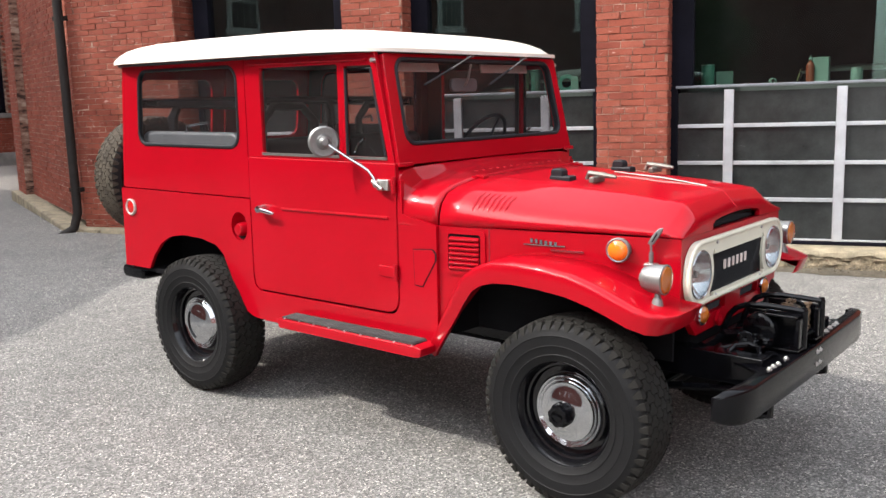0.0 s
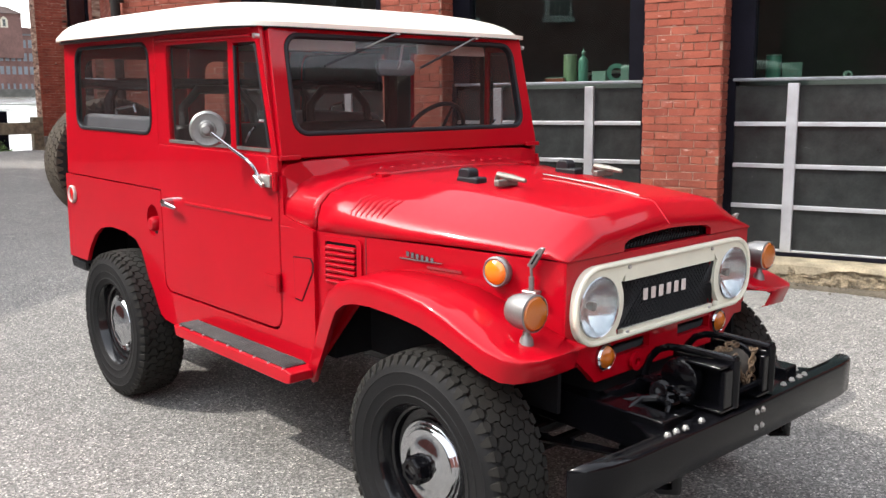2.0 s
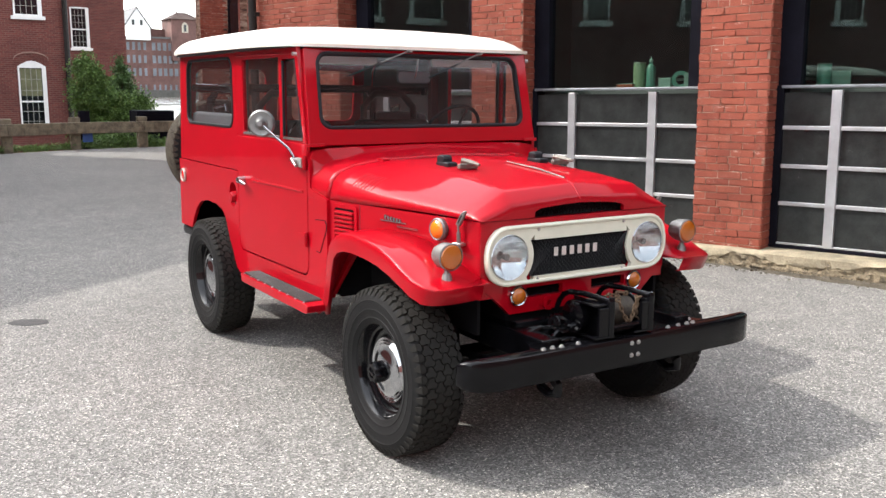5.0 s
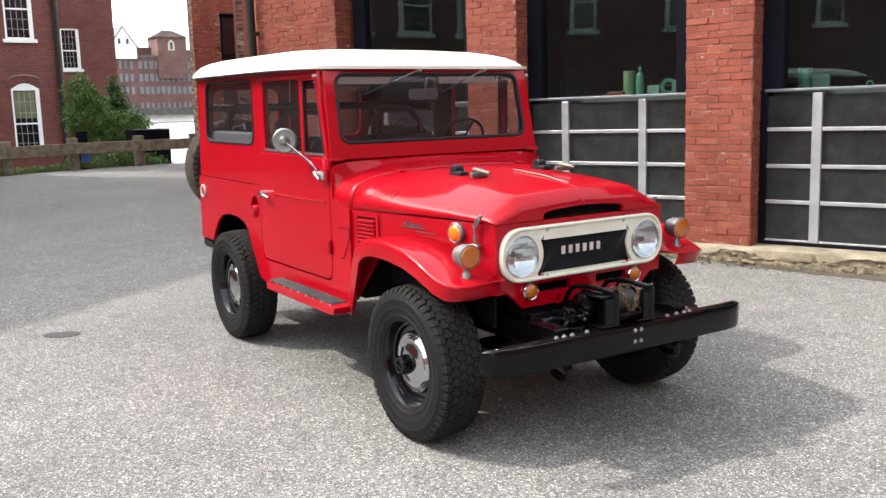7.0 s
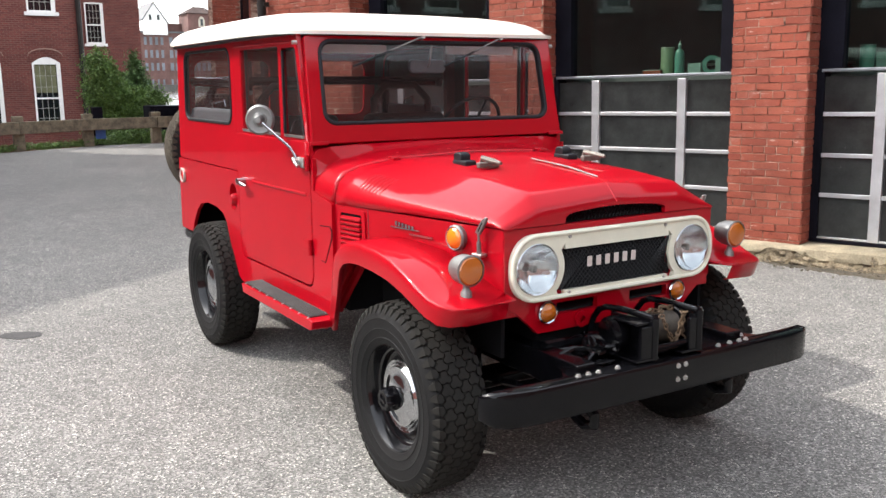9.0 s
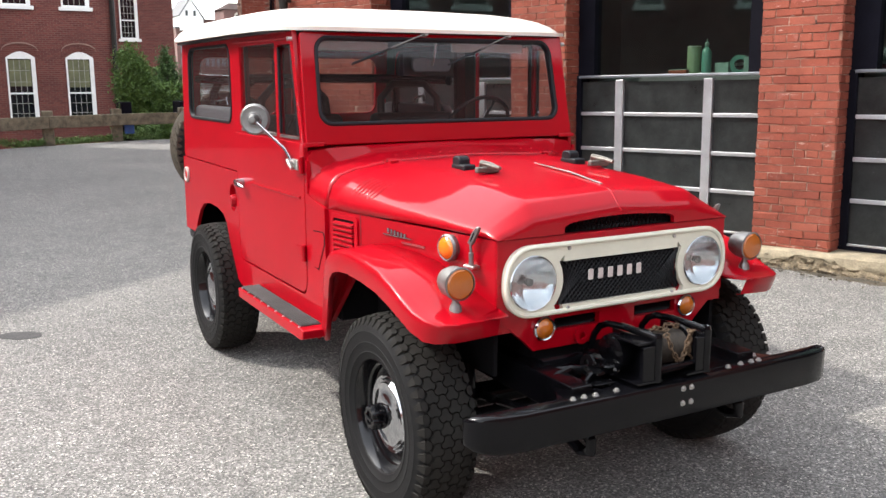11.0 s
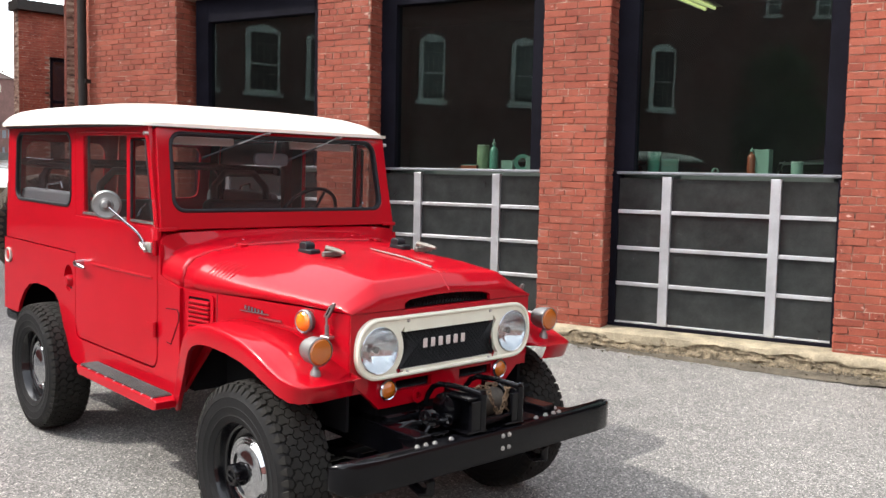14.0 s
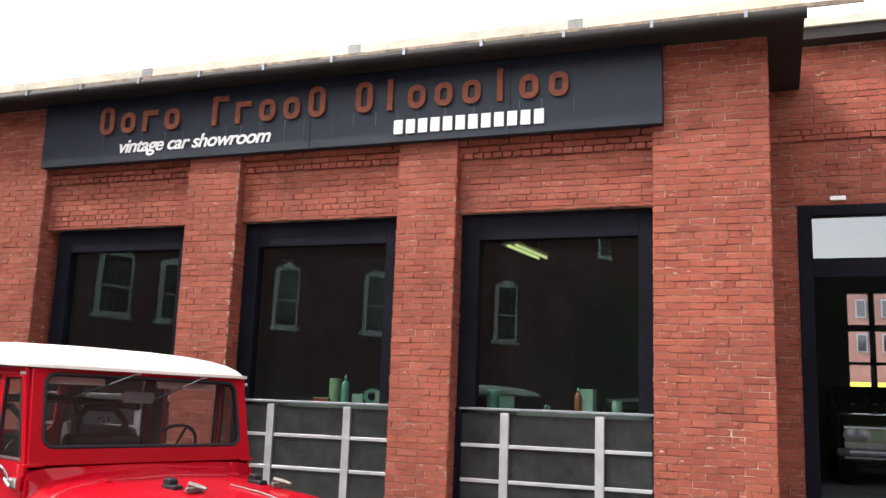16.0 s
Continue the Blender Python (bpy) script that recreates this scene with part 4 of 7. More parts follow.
def bush(label, x, y, z, blobs, sprays, per, spread, size, seed, mat, name="shrub"):
    """A stem, limbs to each mass of foliage, and sprays of leaves over the masses; a mass: (dx, dy, height, rx, ry, rz)."""
    r = random.Random(seed)
    t = thing(name, label, name, Matrix.Translation((x, y, z)))
    top = max(b_[2] for b_ in blobs)
    g = Geo().tube([(0, 0, -0.1), (0.04, 0.02, top * 0.4), (0.0, 0.03, top * 0.9)], [0.09, 0.06, 0.02], 7)
    for dx, dy, h, rx, ry, rz in blobs:
        g.tube([(0.02, 0.02, h * 0.35), (dx * 0.6, dy * 0.6, h * 0.75), (dx, dy, h + rz * 0.4)], [0.04, 0.025, 0.010], 5)
    part("trunk", g, M_BARK, t)
    g = Geo()
    size_of = [b_[3] * b_[4] + b_[4] * b_[5] + b_[3] * b_[5] for b_ in blobs]
    for _ in range(sprays):
        dx, dy, h, rx, ry, rz = r.choices(blobs, size_of)[0]
        d = Vector((r.gauss(0, 1), r.gauss(0, 1), r.gauss(0, 1))).normalized() * r.choice((1.0, 0.95, 0.85, 0.6)) * r.uniform(0.86, 1.10)
        leaves(g, r, (dx + d.x * rx, dy + d.y * ry, h + d.z * rz), spread * r.uniform(0.6, 1.3), per, size)
    part("crown", g, mat, t, sharp=0)
    return t


M_LEAF_DARK = leaf_material("dark green leaves", (0.026, 0.062, 0.013), (0.075, 0.145, 0.032))
bush("dense leafy green shrub against the mill corner", -25.8, 3.28, -1.9, [(0, -0.10, 3.35, 0.6, 0.42, 1.05), (0.1, 0.12, 2.9, 0.6, 0.50, 1.0), (0.2, 0.35, 2.4, 0.6, 0.50, 0.95), (0.2, -0.1, 1.4, 0.7, 0.60, 0.9), (0.3, 0.45, 1.5, 0.6, 0.5, 1.0)], 1100, 34, 0.10, 0.052, 1, M_LEAF)
bush("spreading leafy green shrub behind the timber fence", -25.4, 4.35, -1.9, [(0, -0.15, 2.55, 0.6, 0.45, 0.75), (0.1, 0.28, 2.45, 0.5, 0.36, 0.80), (0.1, 0.50, 1.7, 0.6, 0.32, 0.8), (0.2, -0.1, 1.4, 0.7, 0.6, 0.9)], 800, 34, 0.10, 0.052, 2, M_LEAF)
bush("small conical dark green tree beside the mill", -29.0, 4.95, -3.6, [(0, 0, 5.95, 0.12, 0.10, 0.28), (0, 0.02, 5.55, 0.30, 0.26, 0.35), (0, 0, 5.1, 0.42, 0.42, 0.45), (0, -0.03, 4.5, 0.5, 0.52, 0.6), (0, 0, 3.6, 0.55, 0.55, 0.8)], 620, 30, 0.085, 0.05, 3, M_LEAF_DARK, "tree")
bush("leafy dark green tree in the yard behind", 2.6, -20.0, 0.0, [(0, 0, 4.6, 1.2, 1.0, 1.4), (0.5, 0.3, 3.2, 1.4, 1.2, 1.3), (-0.6, -0.2, 2.6, 1.3, 1.2, 1.2), (0, 0, 1.6, 1.5, 1.3, 1.0)], 500, 24, 0.22, 0.09, 7, M_LEAF_DARK, "tree")
bush("low green shrub at the fence foot", -21.9, 3.3, -0.9, [(0, -0.45, 0.7, 0.3, 0.5, 0.5), (0, 0.1, 0.8, 0.3, 0.5, 0.55), (0, 0.6, 0.65, 0.3, 0.5, 0.5), (0, 1.0, 0.6, 0.3, 0.4, 0.45)], 420, 26, 0.07, 0.042, 5, M_LEAF)
r = random.Random(4)
weeds = thing("weeds", "straggling green weeds and grass along the fence foot", "weeds", kind="stuff")
g = Geo()
for _ in range(620):
    y = r.uniform(-2.4, 2.6)
    h = 0.05 + 0.16 * max(0.0, noise.noise(Vector((y * 1.7, 3.0, 0)))) + r.uniform(0, 0.05)
    leaves(g, r, (along(FENCE_LINE, y) + r.gauss(-0.12, 0.10), y, h), 0.05, 9, 0.032, -0.05)
part("tuft", g, M_LEAF, weeds, sharp=0)
plate = part("notice_plate", Geo().box(-20.72, -20.70, 2.02, 2.26, 0.18, 0.62), surface("blue enamel plate", (0.03, 0.09, 0.28), 0.5, vary=0.2), None, bevel=0.004)
tagged(plate, "small blue notice plate on the steel post", "notice plate")
part("white_bar", Geo().box(-20.698, -20.695, 2.06, 2.20, 0.50, 0.54), M_WHITE, plate, sharp=0)

# ---------------------------------------------------------------- the car: x ahead, y to its left, front axle at x = 0


def paint_red():
    m, nt, b = nodes_of("red enamel")
    co = coords(nt)
    big, fine = noise_node(nt, 2.5, 4, 0.5, co), noise_node(nt, 260, 2, 0.5, co)
    r = ramp_node(nt, big.outputs["Fac"], [(0.3, (0.315, 0.0007, 0.0068)), (0.7, (0.345, 0.0011, 0.0088))])
    nt.links.new(r.outputs[0], b.inputs["Base Color"])
    b.inputs["Roughness"].default_value = 0.45
    b.inputs["Specular IOR Level"].default_value = 0.05
    b.inputs["Coat Weight"].default_value, b.inputs["Coat Roughness"].default_value = 0.47, 0.045
    wav = noise_node(nt, 7, 2, 0.5, co)
    bump_to(nt, b, wav.outputs["Fac"], 0.04, 0.01)
    return m


M_RED = paint_red()
M_CREAM = surface("cream white enamel", (0.68, 0.675, 0.55), 0.4, vary=0.06, coat=0.6, coat_rough=0.15)
M_TOP = surface("white hard top", (0.71, 0.68, 0.60), 0.5, vary=0.07, scale=3, coat=0.3, coat_rough=0.25)
M_BLACK = surface("black chassis paint", (0.0036, 0.0036, 0.0046), 0.14, vary=0.4, scale=9, rough_vary=0.05, spec=0.2)
# near-black underside parts, and painted shade behind slots, louvres and grille
M_MATT = surface("matt near-black", (0.006, 0.006, 0.007), 0.85, vary=0.4, spec=0.1)
M_RUBBER = surface("tyre rubber", (0.0078, 0.0078, 0.0083), 0.62, vary=0.3, scale=14, grain=220, bump=0.25, spec=0.19)
M_GASKET = surface("rubber gasket", (0.008, 0.009, 0.012), 0.55, vary=0.2, spec=0.3)
M_CHROME = surface("chrome", (0.50, 0.51, 0.53), 0.10, 1.0, vary=0.08, rough_vary=0.05)
M_REFLECT = surface("bright reflector", (0.86, 0.87, 0.88), 0.16, 1.0, vary=0.06, scale=30)
M_FLUTE = glass("pressed glass", (0.80, 0.83, 0.85), 0.10, 0.12)
M_WIRE = surface("black wire", (0.007, 0.007, 0.008), 0.4, vary=0.2, spec=0.25)
M_SATIN = surface("satin steel", (0.45, 0.44, 0.42), 0.36, 0.85, vary=0.2, scale=20)
M_CLIP = surface("worn plated steel", (0.17, 0.16, 0.14), 0.5, 0.5, vary=0.3, scale=40)
M_TIN = surface("dull zinc", (0.25, 0.25, 0.245), 0.48, 0.85, vary=0.15, scale=25)
M_BADGE = surface("pale pink silver", (0.62, 0.55, 0.52), 0.45, 0.2, vary=0.1)
M_RIM = surface("black wheel enamel", (0.004, 0.004, 0.005), 0.18, vary=0.2, coat=0.35, coat_rough=0.05, spec=0.3)
M_CARGLASS = glass("car glass", (0.68, 0.68, 0.69), 0.022, veil=0.017, film=(0.5, 0.46, 0.45))
M_SEAT = surface("black vinyl seat", (0.022, 0.021, 0.021), 0.5, vary=0.25, bump=0.1)
M_GREYSEAT = surface("grey vinyl cushion", (0.14, 0.15, 0.16), 0.45, vary=0.2)
M_LINER = surface("dark red liner", (0.10, 0.012, 0.014), 0.55, vary=0.2)
M_CHAIN = surface("rusty chain", (0.12, 0.075, 0.042), 0.75, 0.3, vary=0.4, scale=60, bump=0.4)


def lens(name, color, trans=0.5):
    m, nt, b = nodes_of(name)
    co = coords(nt)
    n = noise_node(nt, 160, 2, 0.5, co)
    b.inputs["Base Color"].default_value = (*color, 1)
    b.inputs["Roughness"].default_value = 0.12
    b.inputs["Coat Weight"].default_value = 0.6
    bump_to(nt, b, n.outputs["Fac"], 0.25, 0.003)
    return m


M_AMBER = lens("amber lens", (0.80, 0.17, 0.010))
M_AMBER_DARK = lens("deep amber lens", (0.38, 0.10, 0.008))
M_REDLENS = lens("red lens", (0.45, 0.01, 0.01))


def headlight_lens():
    m, nt, b = nodes_of("headlight glass")
    nt.nodes.remove(b)
    co = coords(nt)
    wv = nt.nodes.new("ShaderNodeTexWave")
    wv.inputs["Scale"].default_value = 48
    wv.bands_direction = "Y"
    nt.links.new(co, wv.inputs["Vector"])
    bp = nt.nodes.new("ShaderNodeBump")
    bp.inputs["Strength"].default_value, bp.inputs["Distance"].default_value = 0.45, 0.003
    nt.links.new(wv.outputs["Fac"], bp.inputs["Height"])
    tr, gl, mx = (nt.nodes.new("ShaderNode" + k) for k in ("BsdfTransparent", "BsdfGlossy", "MixShader"))
    tr.inputs[0].default_value = (0.93, 0.95, 0.95, 1)
    gl.inputs["Roughness"].default_value = 0.08
    mx.inputs[0].default_value = 0.14
    nt.links.new(bp.outputs[0], gl.inputs["Normal"])
    nt.links.new(tr.outputs[0], mx.inputs[1])
    nt.links.new(gl.outputs[0], mx.inputs[2])
    nt.links.new(mx.outputs[0], nt.nodes["Material Output"].inputs[0])
    return m


M_HEADGLASS = headlight_lens()
car = thing("off_road_car", "red vintage off-road car with white hard top and black winch bumper", "car")
HW = 0.705


def mirrored(name, make, mat, label="", **kw):
    """A part on each side; make(side) gives its shape, side is -1 or 1."""
    return [part(name, make(s), mat, car, label, **kw) for s in (-1, 1)]


# --- tub sides: rear quarter, sill and cowl in one pressed panel, split at the filler
ARCH = [(-2.79, 0.60), (-2.74, 0.675), (-2.66, 0.755), (-2.57, 0.803), (-2.44, 0.822), (-2.28, 0.818), (-2.16, 0.795), (-2.10, 0.752)]


def half_ellipse(cx, cz, rx, rz, sign, k=8):
    return [(cx + sign * rx * math.sin(math.pi * i / k), cz - rz * math.cos(math.pi * i / k)) for i in range(k + 1)]


FX0, FZ0, FRX, FRZ = -1.955, 0.908, 0.064, 0.074


def quarter(s):
    poly = [(-3.03, 0.60)] + ARCH + [(-2.02, 0.60), (FX0, 0.515)] + half_ellipse(FX0, FZ0, FRX, FRZ, -1) + [(FX0, 1.052), (-3.015, 1.052)]
    return Geo().prism(poly, s * (HW - 0.02), s * HW)


def sill(s):
    door_low = [(-1.862, 1.052), (-1.862, 0.66), (-1.850, 0.615), (-1.815, 0.592), (-0.943, 0.597), (-0.914, 0.602), (-0.893, 0.615), (-0.879, 0.637), (-0.872, 0.67), (-0.872, 1.19)]
    up = half_ellipse(FX0, FZ0, FRX, FRZ, 1)
    poly = [(FX0, 0.515), (-1.925, 0.472), (-1.88, 0.452), (-1.80, 0.447), (-0.775, 0.437), (-0.70, 0.485), (-0.66, 0.535), (-0.66, 1.010), (-0.70, 1.020), (-0.80, 1.036), (-0.846, 1.05), (-0.852, 1.19)]
    poly += door_low[::-1] + [(FX0, 1.052)] + up[::-1]
    return Geo().prism(poly, s * (HW - 0.02), s * HW)


mirrored("quarter_panel", quarter, M_RED, sharp=30)
mirrored("body_side", sill, M_RED, sharp=30)
# folded edge along the bottom of the tub
mirrored("sill_edge", lambda s: Geo().tube([(-1.86, s * 0.695, 0.455), (-1.78, s * 0.695, 0.450), (-0.78, s * 0.695, 0.440)], 0.010, 8), M_RED)
# filler bowl and cap
for s in (-1, 1)[:1]:
    m = Matrix.Translation((FX0, s * 0.70, FZ0)) @ Matrix.Diagonal((FRX, 1, FRZ, 1)) @ pose(0, 0, 0, 90, 0, 0)
    bowl = part("filler_bowl", Geo().lathe([(1.0, 0.0), (0.93, 0.03), (0.6, 0.055), (0.0, 0.06)], 24, Matrix.Translation((FX0, s * 0.70, FZ0)) @ Matrix.Diagonal((FRX, 1, FRZ, 1)) @ pose(0, 0, 0, -90, 0, 0)), M_RED, car, "pressed bowl round the filler")
    part("filler_cap", Geo().lathe([(0.0, 0.062), (0.026, 0.060), (0.034, 0.045), (0.036, 0.0)], 20, pose(FX0 + 0.01, s * 0.665, FZ0 - 0.015, 90, 0, 0)), M_RED, bowl)
part("filler_blank", Geo().prism(rrect(FX0 - FRX, FX0 + FRX, FZ0 - FRZ, FZ0 + FRZ, 0.06), 0.695, 0.703), M_RED, car)

# --- hard top sides, with rubber-set quarter windows


def rake(pts):
    """The rear edge of the top leans forward."""
    return [(x + 0.075 * max(0.0, min(1.0, (-1.9 - x) / 1.1)) * (z - 1.056) / 0.69, z) for x, z in pts]


QO, QI = rake(rrect(-3.0, -1.866, 1.056, 1.745, 0.012)), rake(rrect(-2.838, -1.925, 1.300, 1.705, 0.075))
QG = rake(rrect(-2.824, -1.938, 1.313, 1.693, 0.064))
mirrored("top_side", lambda s: Geo().ring(QO, QI, s * 0.680, s * 0.699), M_RED, bevel=0.004)
mirrored("quarter_gasket", lambda s: Geo().ring(rake(rrect(-2.842, -1.921, 1.296, 1.709, 0.078)), QG, s * 0.684, s * 0.705), M_GASKET, "black rubber window seal", bevel=0.006)
for o in mirrored("quarter_window", lambda s: Geo().sheet(QG, s * 0.692), M_CARGLASS, sharp=0):
    o.visible_shadow = False
# near-black sheets paint shade over the red inner faces of the top
mirrored("top_shade", lambda s: Geo().ring(rake(rrect(-2.96, -1.87, 1.07, 1.725, 0.012)), rake(rrect(-2.84, -1.923, 1.298, 1.707, 0.076)), s * 0.671, s * 0.678), M_SEAT, "near-black sheet that paints shade on the red inner face", sharp=30)
# drip rail and rear pillars
mirrored("drip_rail", lambda s: Geo().tube([(-2.92, s * 0.708, 1.742), (-1.03, s * 0.708, 1.732)], 0.009, 8), M_RED)


# --- rear: tailgate, upper rear doors with windows
part("tailgate", Geo().box(-3.03, -3.0, -HW + 0.002, HW - 0.002, 0.60, 1.052), M_RED, car, bevel=0.008)
g = Geo()
for a, b in ((-0.695, -0.005), (0.005, 0.695)):
    g.ring(rrect(a, b, 1.056, 1.745, 0.01), rrect(a + 0.10, b - 0.09, 1.30, 1.66, 0.06), -3.012, -2.99, "x")
g.v = [(x + 0.075 * (z - 1.056) / 0.69, y, z) for x, y, z in g.v]
part("rear_doors", g, M_RED, car, bevel=0.004)
for a, b in ((-0.695, -0.005), (0.005, 0.695)):
    o = part("rear_window", Geo().sheet(rrect(a + 0.10, b - 0.09, 1.30, 1.66, 0.06), -2.958, "x"), M_CARGLASS, car, sharp=0)
    o.visible_shadow = False


# --- doors
def door_shape(s):
    low = [(-1.856, 1.262), (-1.856, 0.665), (-1.845, 0.622), (-1.812, 0.600), (-0.945, 0.605), (-0.918, 0.610), (-0.898, 0.622), (-0.885, 0.642), (-0.878, 0.672), (-0.878, 1.262)]
    return Geo().prism(low, s * (HW - 0.022), s * (HW + 0.002))


def door_frame(s):
    g = Geo()
    y0, y1 = s * 0.678, s * 0.703
    g.ring(rrect(-1.856, -1.190, 1.262, 1.735, 0.006), rrect(-1.745, -1.215, 1.285, 1.685, 0.012), y0, y1)
    quad_o = [(-0.884, 1.262), (-0.988, 1.735), (-1.190, 1.735), (-1.190, 1.262)]
    quad_i = [(-0.925, 1.285), (-1.012, 1.675), (-1.172, 1.675), (-1.172, 1.285)]
    g.ring(quad_o, quad_i, y0, y1)
    return g


DOORS = []
for s in (-1, 1):
    d = part("door", door_shape(s), M_RED, car, "red pressed steel door", bevel=0.006, sharp=30)
    DOORS.append(d)
    part("window_frame", door_frame(s), M_RED, d, bevel=0.004, sharp=30)
    # added sheet darkens the red inner frame, as shade in its colour
    part("frame_shade", Geo().ring(rrect(-1.852, -1.19, 1.05, 1.725, 0.006), rrect(-1.747, -1.213, 1.283, 1.687, 0.012), s * 0.669, s * 0.676), M_SEAT, d, "near-black sheet that paints shade on the red inner face", sharp=30)
    o = part("door_window", Geo().sheet([(-1.745, 1.285), (-1.215, 1.285), (-1.215, 1.685), (-1.745, 1.685)], s * 0.690), M_CARGLASS, d, sharp=0)
    o.visible_shadow = False
    o = part("vent_window", Geo().sheet([(-0.925, 1.285), (-1.005, 1.675), (-1.172, 1.675), (-1.172, 1.285)], s * 0.690), M_CARGLASS, d, sharp=0)
    o.visible_shadow = False
    part("sill_trim", Geo().box(-1.745, -1.215, min(s * 0.694, s * 0.707), max(s * 0.694, s * 0.707), 1.274, 1.286), M_TIN, d, "dull metal window sill", sharp=0)
    part("sill_trim", Geo().box(-1.165, -0.925, min(s * 0.694, s * 0.707), max(s * 0.694, s * 0.707), 1.274, 1.285), M_TIN, d, sharp=0)
    part("vent_frame", Geo().tube([(-1.165, s * 0.700, 1.29), (-1.165, s * 0.700, 1.665), (-1.01, s * 0.700, 1.665), (-0.935, s * 0.700, 1.29)], 0.008, 6), M_GASKET, d)
    part("door_drip", Geo().tube([(-1.82, s * 0.707, 1.706), (-1.03, s * 0.707, 1.700)], 0.006, 8), M_RED, d)
    part("swage", Geo().tube([(-1.62, s * 0.707, 1.020), (-0.925, s * 0.707, 1.026)], 0.007, 8), M_RED, d)
    part("door_handle", Geo().tube([(-1.765, s * 0.745, 1.014), (-1.73, s * 0.750, 1.012), (-1.675, s * 0.748, 1.003), (-1.645, s * 0.740, 0.997)], [0.010, 0.012, 0.011, 0.006], 10), M_CHROME, d, "chrome lever handle")
    part("handle_boss", Geo().lathe([(0.0, 0.05), (0.017, 0.048), (0.022, 0.0)], 16, pose(-1.75, s * 0.704, 1.012, 90 if s < 0 else -90, 0, 0)), M_CHROME, d)
    for z in (0.79, 1.17):
        part("hinge", Geo().tube([(-0.882, s * 0.716, z - 0.035), (-0.882, s * 0.716, z + 0.035)], 0.011, 10), M_RED, d)
        part("hinge_leaf", Geo().box(-0.985, -0.885, min(s * 0.706, s * 0.713), max(s * 0.706, s * 0.713), z - 0.024, z + 0.024), M_RED, d, bevel=0.006)
    part("vent_latch", Geo().tube([(-1.14, s * 0.68, 1.30), (-1.13, s * 0.665, 1.34), (-1.10, s * 0.66, 1.36)], 0.006, 6), M_CHROME, d, "chrome vent catch")
    part("window_button", Geo().lathe([(0, 0.022), (0.010, 0.02), (0.010, 0)], 10, pose(-0.985, s * 0.703, 1.695, 90 if s < 0 else -90, 0, 0)), M_SATIN, d)

# --- mirror on the right door
mir = part("door_mirror", Geo().lathe([(0.0, 0.014), (0.030, 0.014), (0.034, 0.009), (0.056, 0.008), (0.060, 0.010), (0.067, 0.006), (0.070, 0.000), (0.068, -0.006), (0, -0.008)], 36,
           Matrix.Translation((-1.205, -0.805, 1.352)) @ Vector((0.80, -0.58, 0.0)).to_track_quat("Z", "Y").to_matrix().to_4x4()), M_TIN, car, "round steel mirror on a curved arm")
part("boss", Geo().lathe([(0, 0.045), (0.014, 0.044), (0.022, 0.03), (0.026, 0.018)], 18, Matrix.Translation((-1.205, -0.805, 1.352)) @ Vector((0.80, -0.58, 0.0)).to_track_quat("Z", "Y").to_matrix().to_4x4()), M_TIN, mir)
part("arm", Geo().tube([(-1.188, -0.818, 1.352), (-1.14, -0.796, 1.318), (-1.083, -0.773, 1.281), (-1.03, -0.754, 1.250), (-1.003, -0.742, 1.230), (-0.986, -0.732, 1.204), (-0.970, -0.728, 1.176)], 0.0065, 10), M_CHROME, mir)
g = Geo()
g.box(-0.975, -0.905, -0.726, -0.706, 1.146, 1.192).tube([(-0.965, -0.745, 1.172), (-0.965, -0.71, 1.172)], 0.015, 10).tube([(-0.985, -0.740, 1.186), (-0.925, -0.740, 1.152)], 0.010, 8)
part("bracket", g, M_SATIN, mir, bevel=0.004)

# --- white roof cap
g = Geo()
rings, seg = 16, 72
AX, BX, CX = 1.052, 0.765, -1.978


def outline(k, a):
    c, s_ = math.cos(a), math.sin(a)
    e = lerp(2.6, 12.0, k ** 3)
    r = (abs(c) ** e + abs(s_) ** e) ** (-1 / e)
    return CX + AX * k * r * c, BX * k * r * s_


rows = []
zs = [(1.0, 1.740), (1.0, 1.757), (0.988, 1.776), (0.972, 1.797), (0.945, 1.822), (0.90, 1.846), (0.83, 1.866), (0.72, 1.882), (0.55, 1.894), (0.32, 1.901), (0.02, 1.904)]
for k, z in zs:
    z = 1.757 + (z - 1.757) * (0.82 if z > 1.757 else 1)
    rows.append([(*outline(k, 2 * math.pi * i / seg), z - 0.044 * max(0.0, (outline(k, 2 * math.pi * i / seg)[0] + 1.75) / 0.87) ** 2 * (1 if k < 0.99 else 0.25)) for i in range(seg + 1)])
part("roof_cap", g.loft(rows), M_TOP, car, "white fibreglass hard top roof", sharp=50)
part("roof_lining", Geo().prism([outline(0.985, 2 * math.pi * i / seg) for i in range(seg)], 1.728, 1.737, "z"), M_SEAT, car, "dark roof lining", sharp=0)

# --- windscreen frame, leaning back a little
LEAN = Matrix.Translation((-0.849, 0, 1.19)) @ pose(0, 0, 0, 0, -12, 0)


def leaned(geo):
    """Into the plane of the windscreen, which narrows a little upwards."""
    geo.v = [tuple(LEAN @ Vector((x, y * (1.0 - 0.055 * max(0.0, z - 0.06)), z))) for x, y, z in geo.v]
    return geo


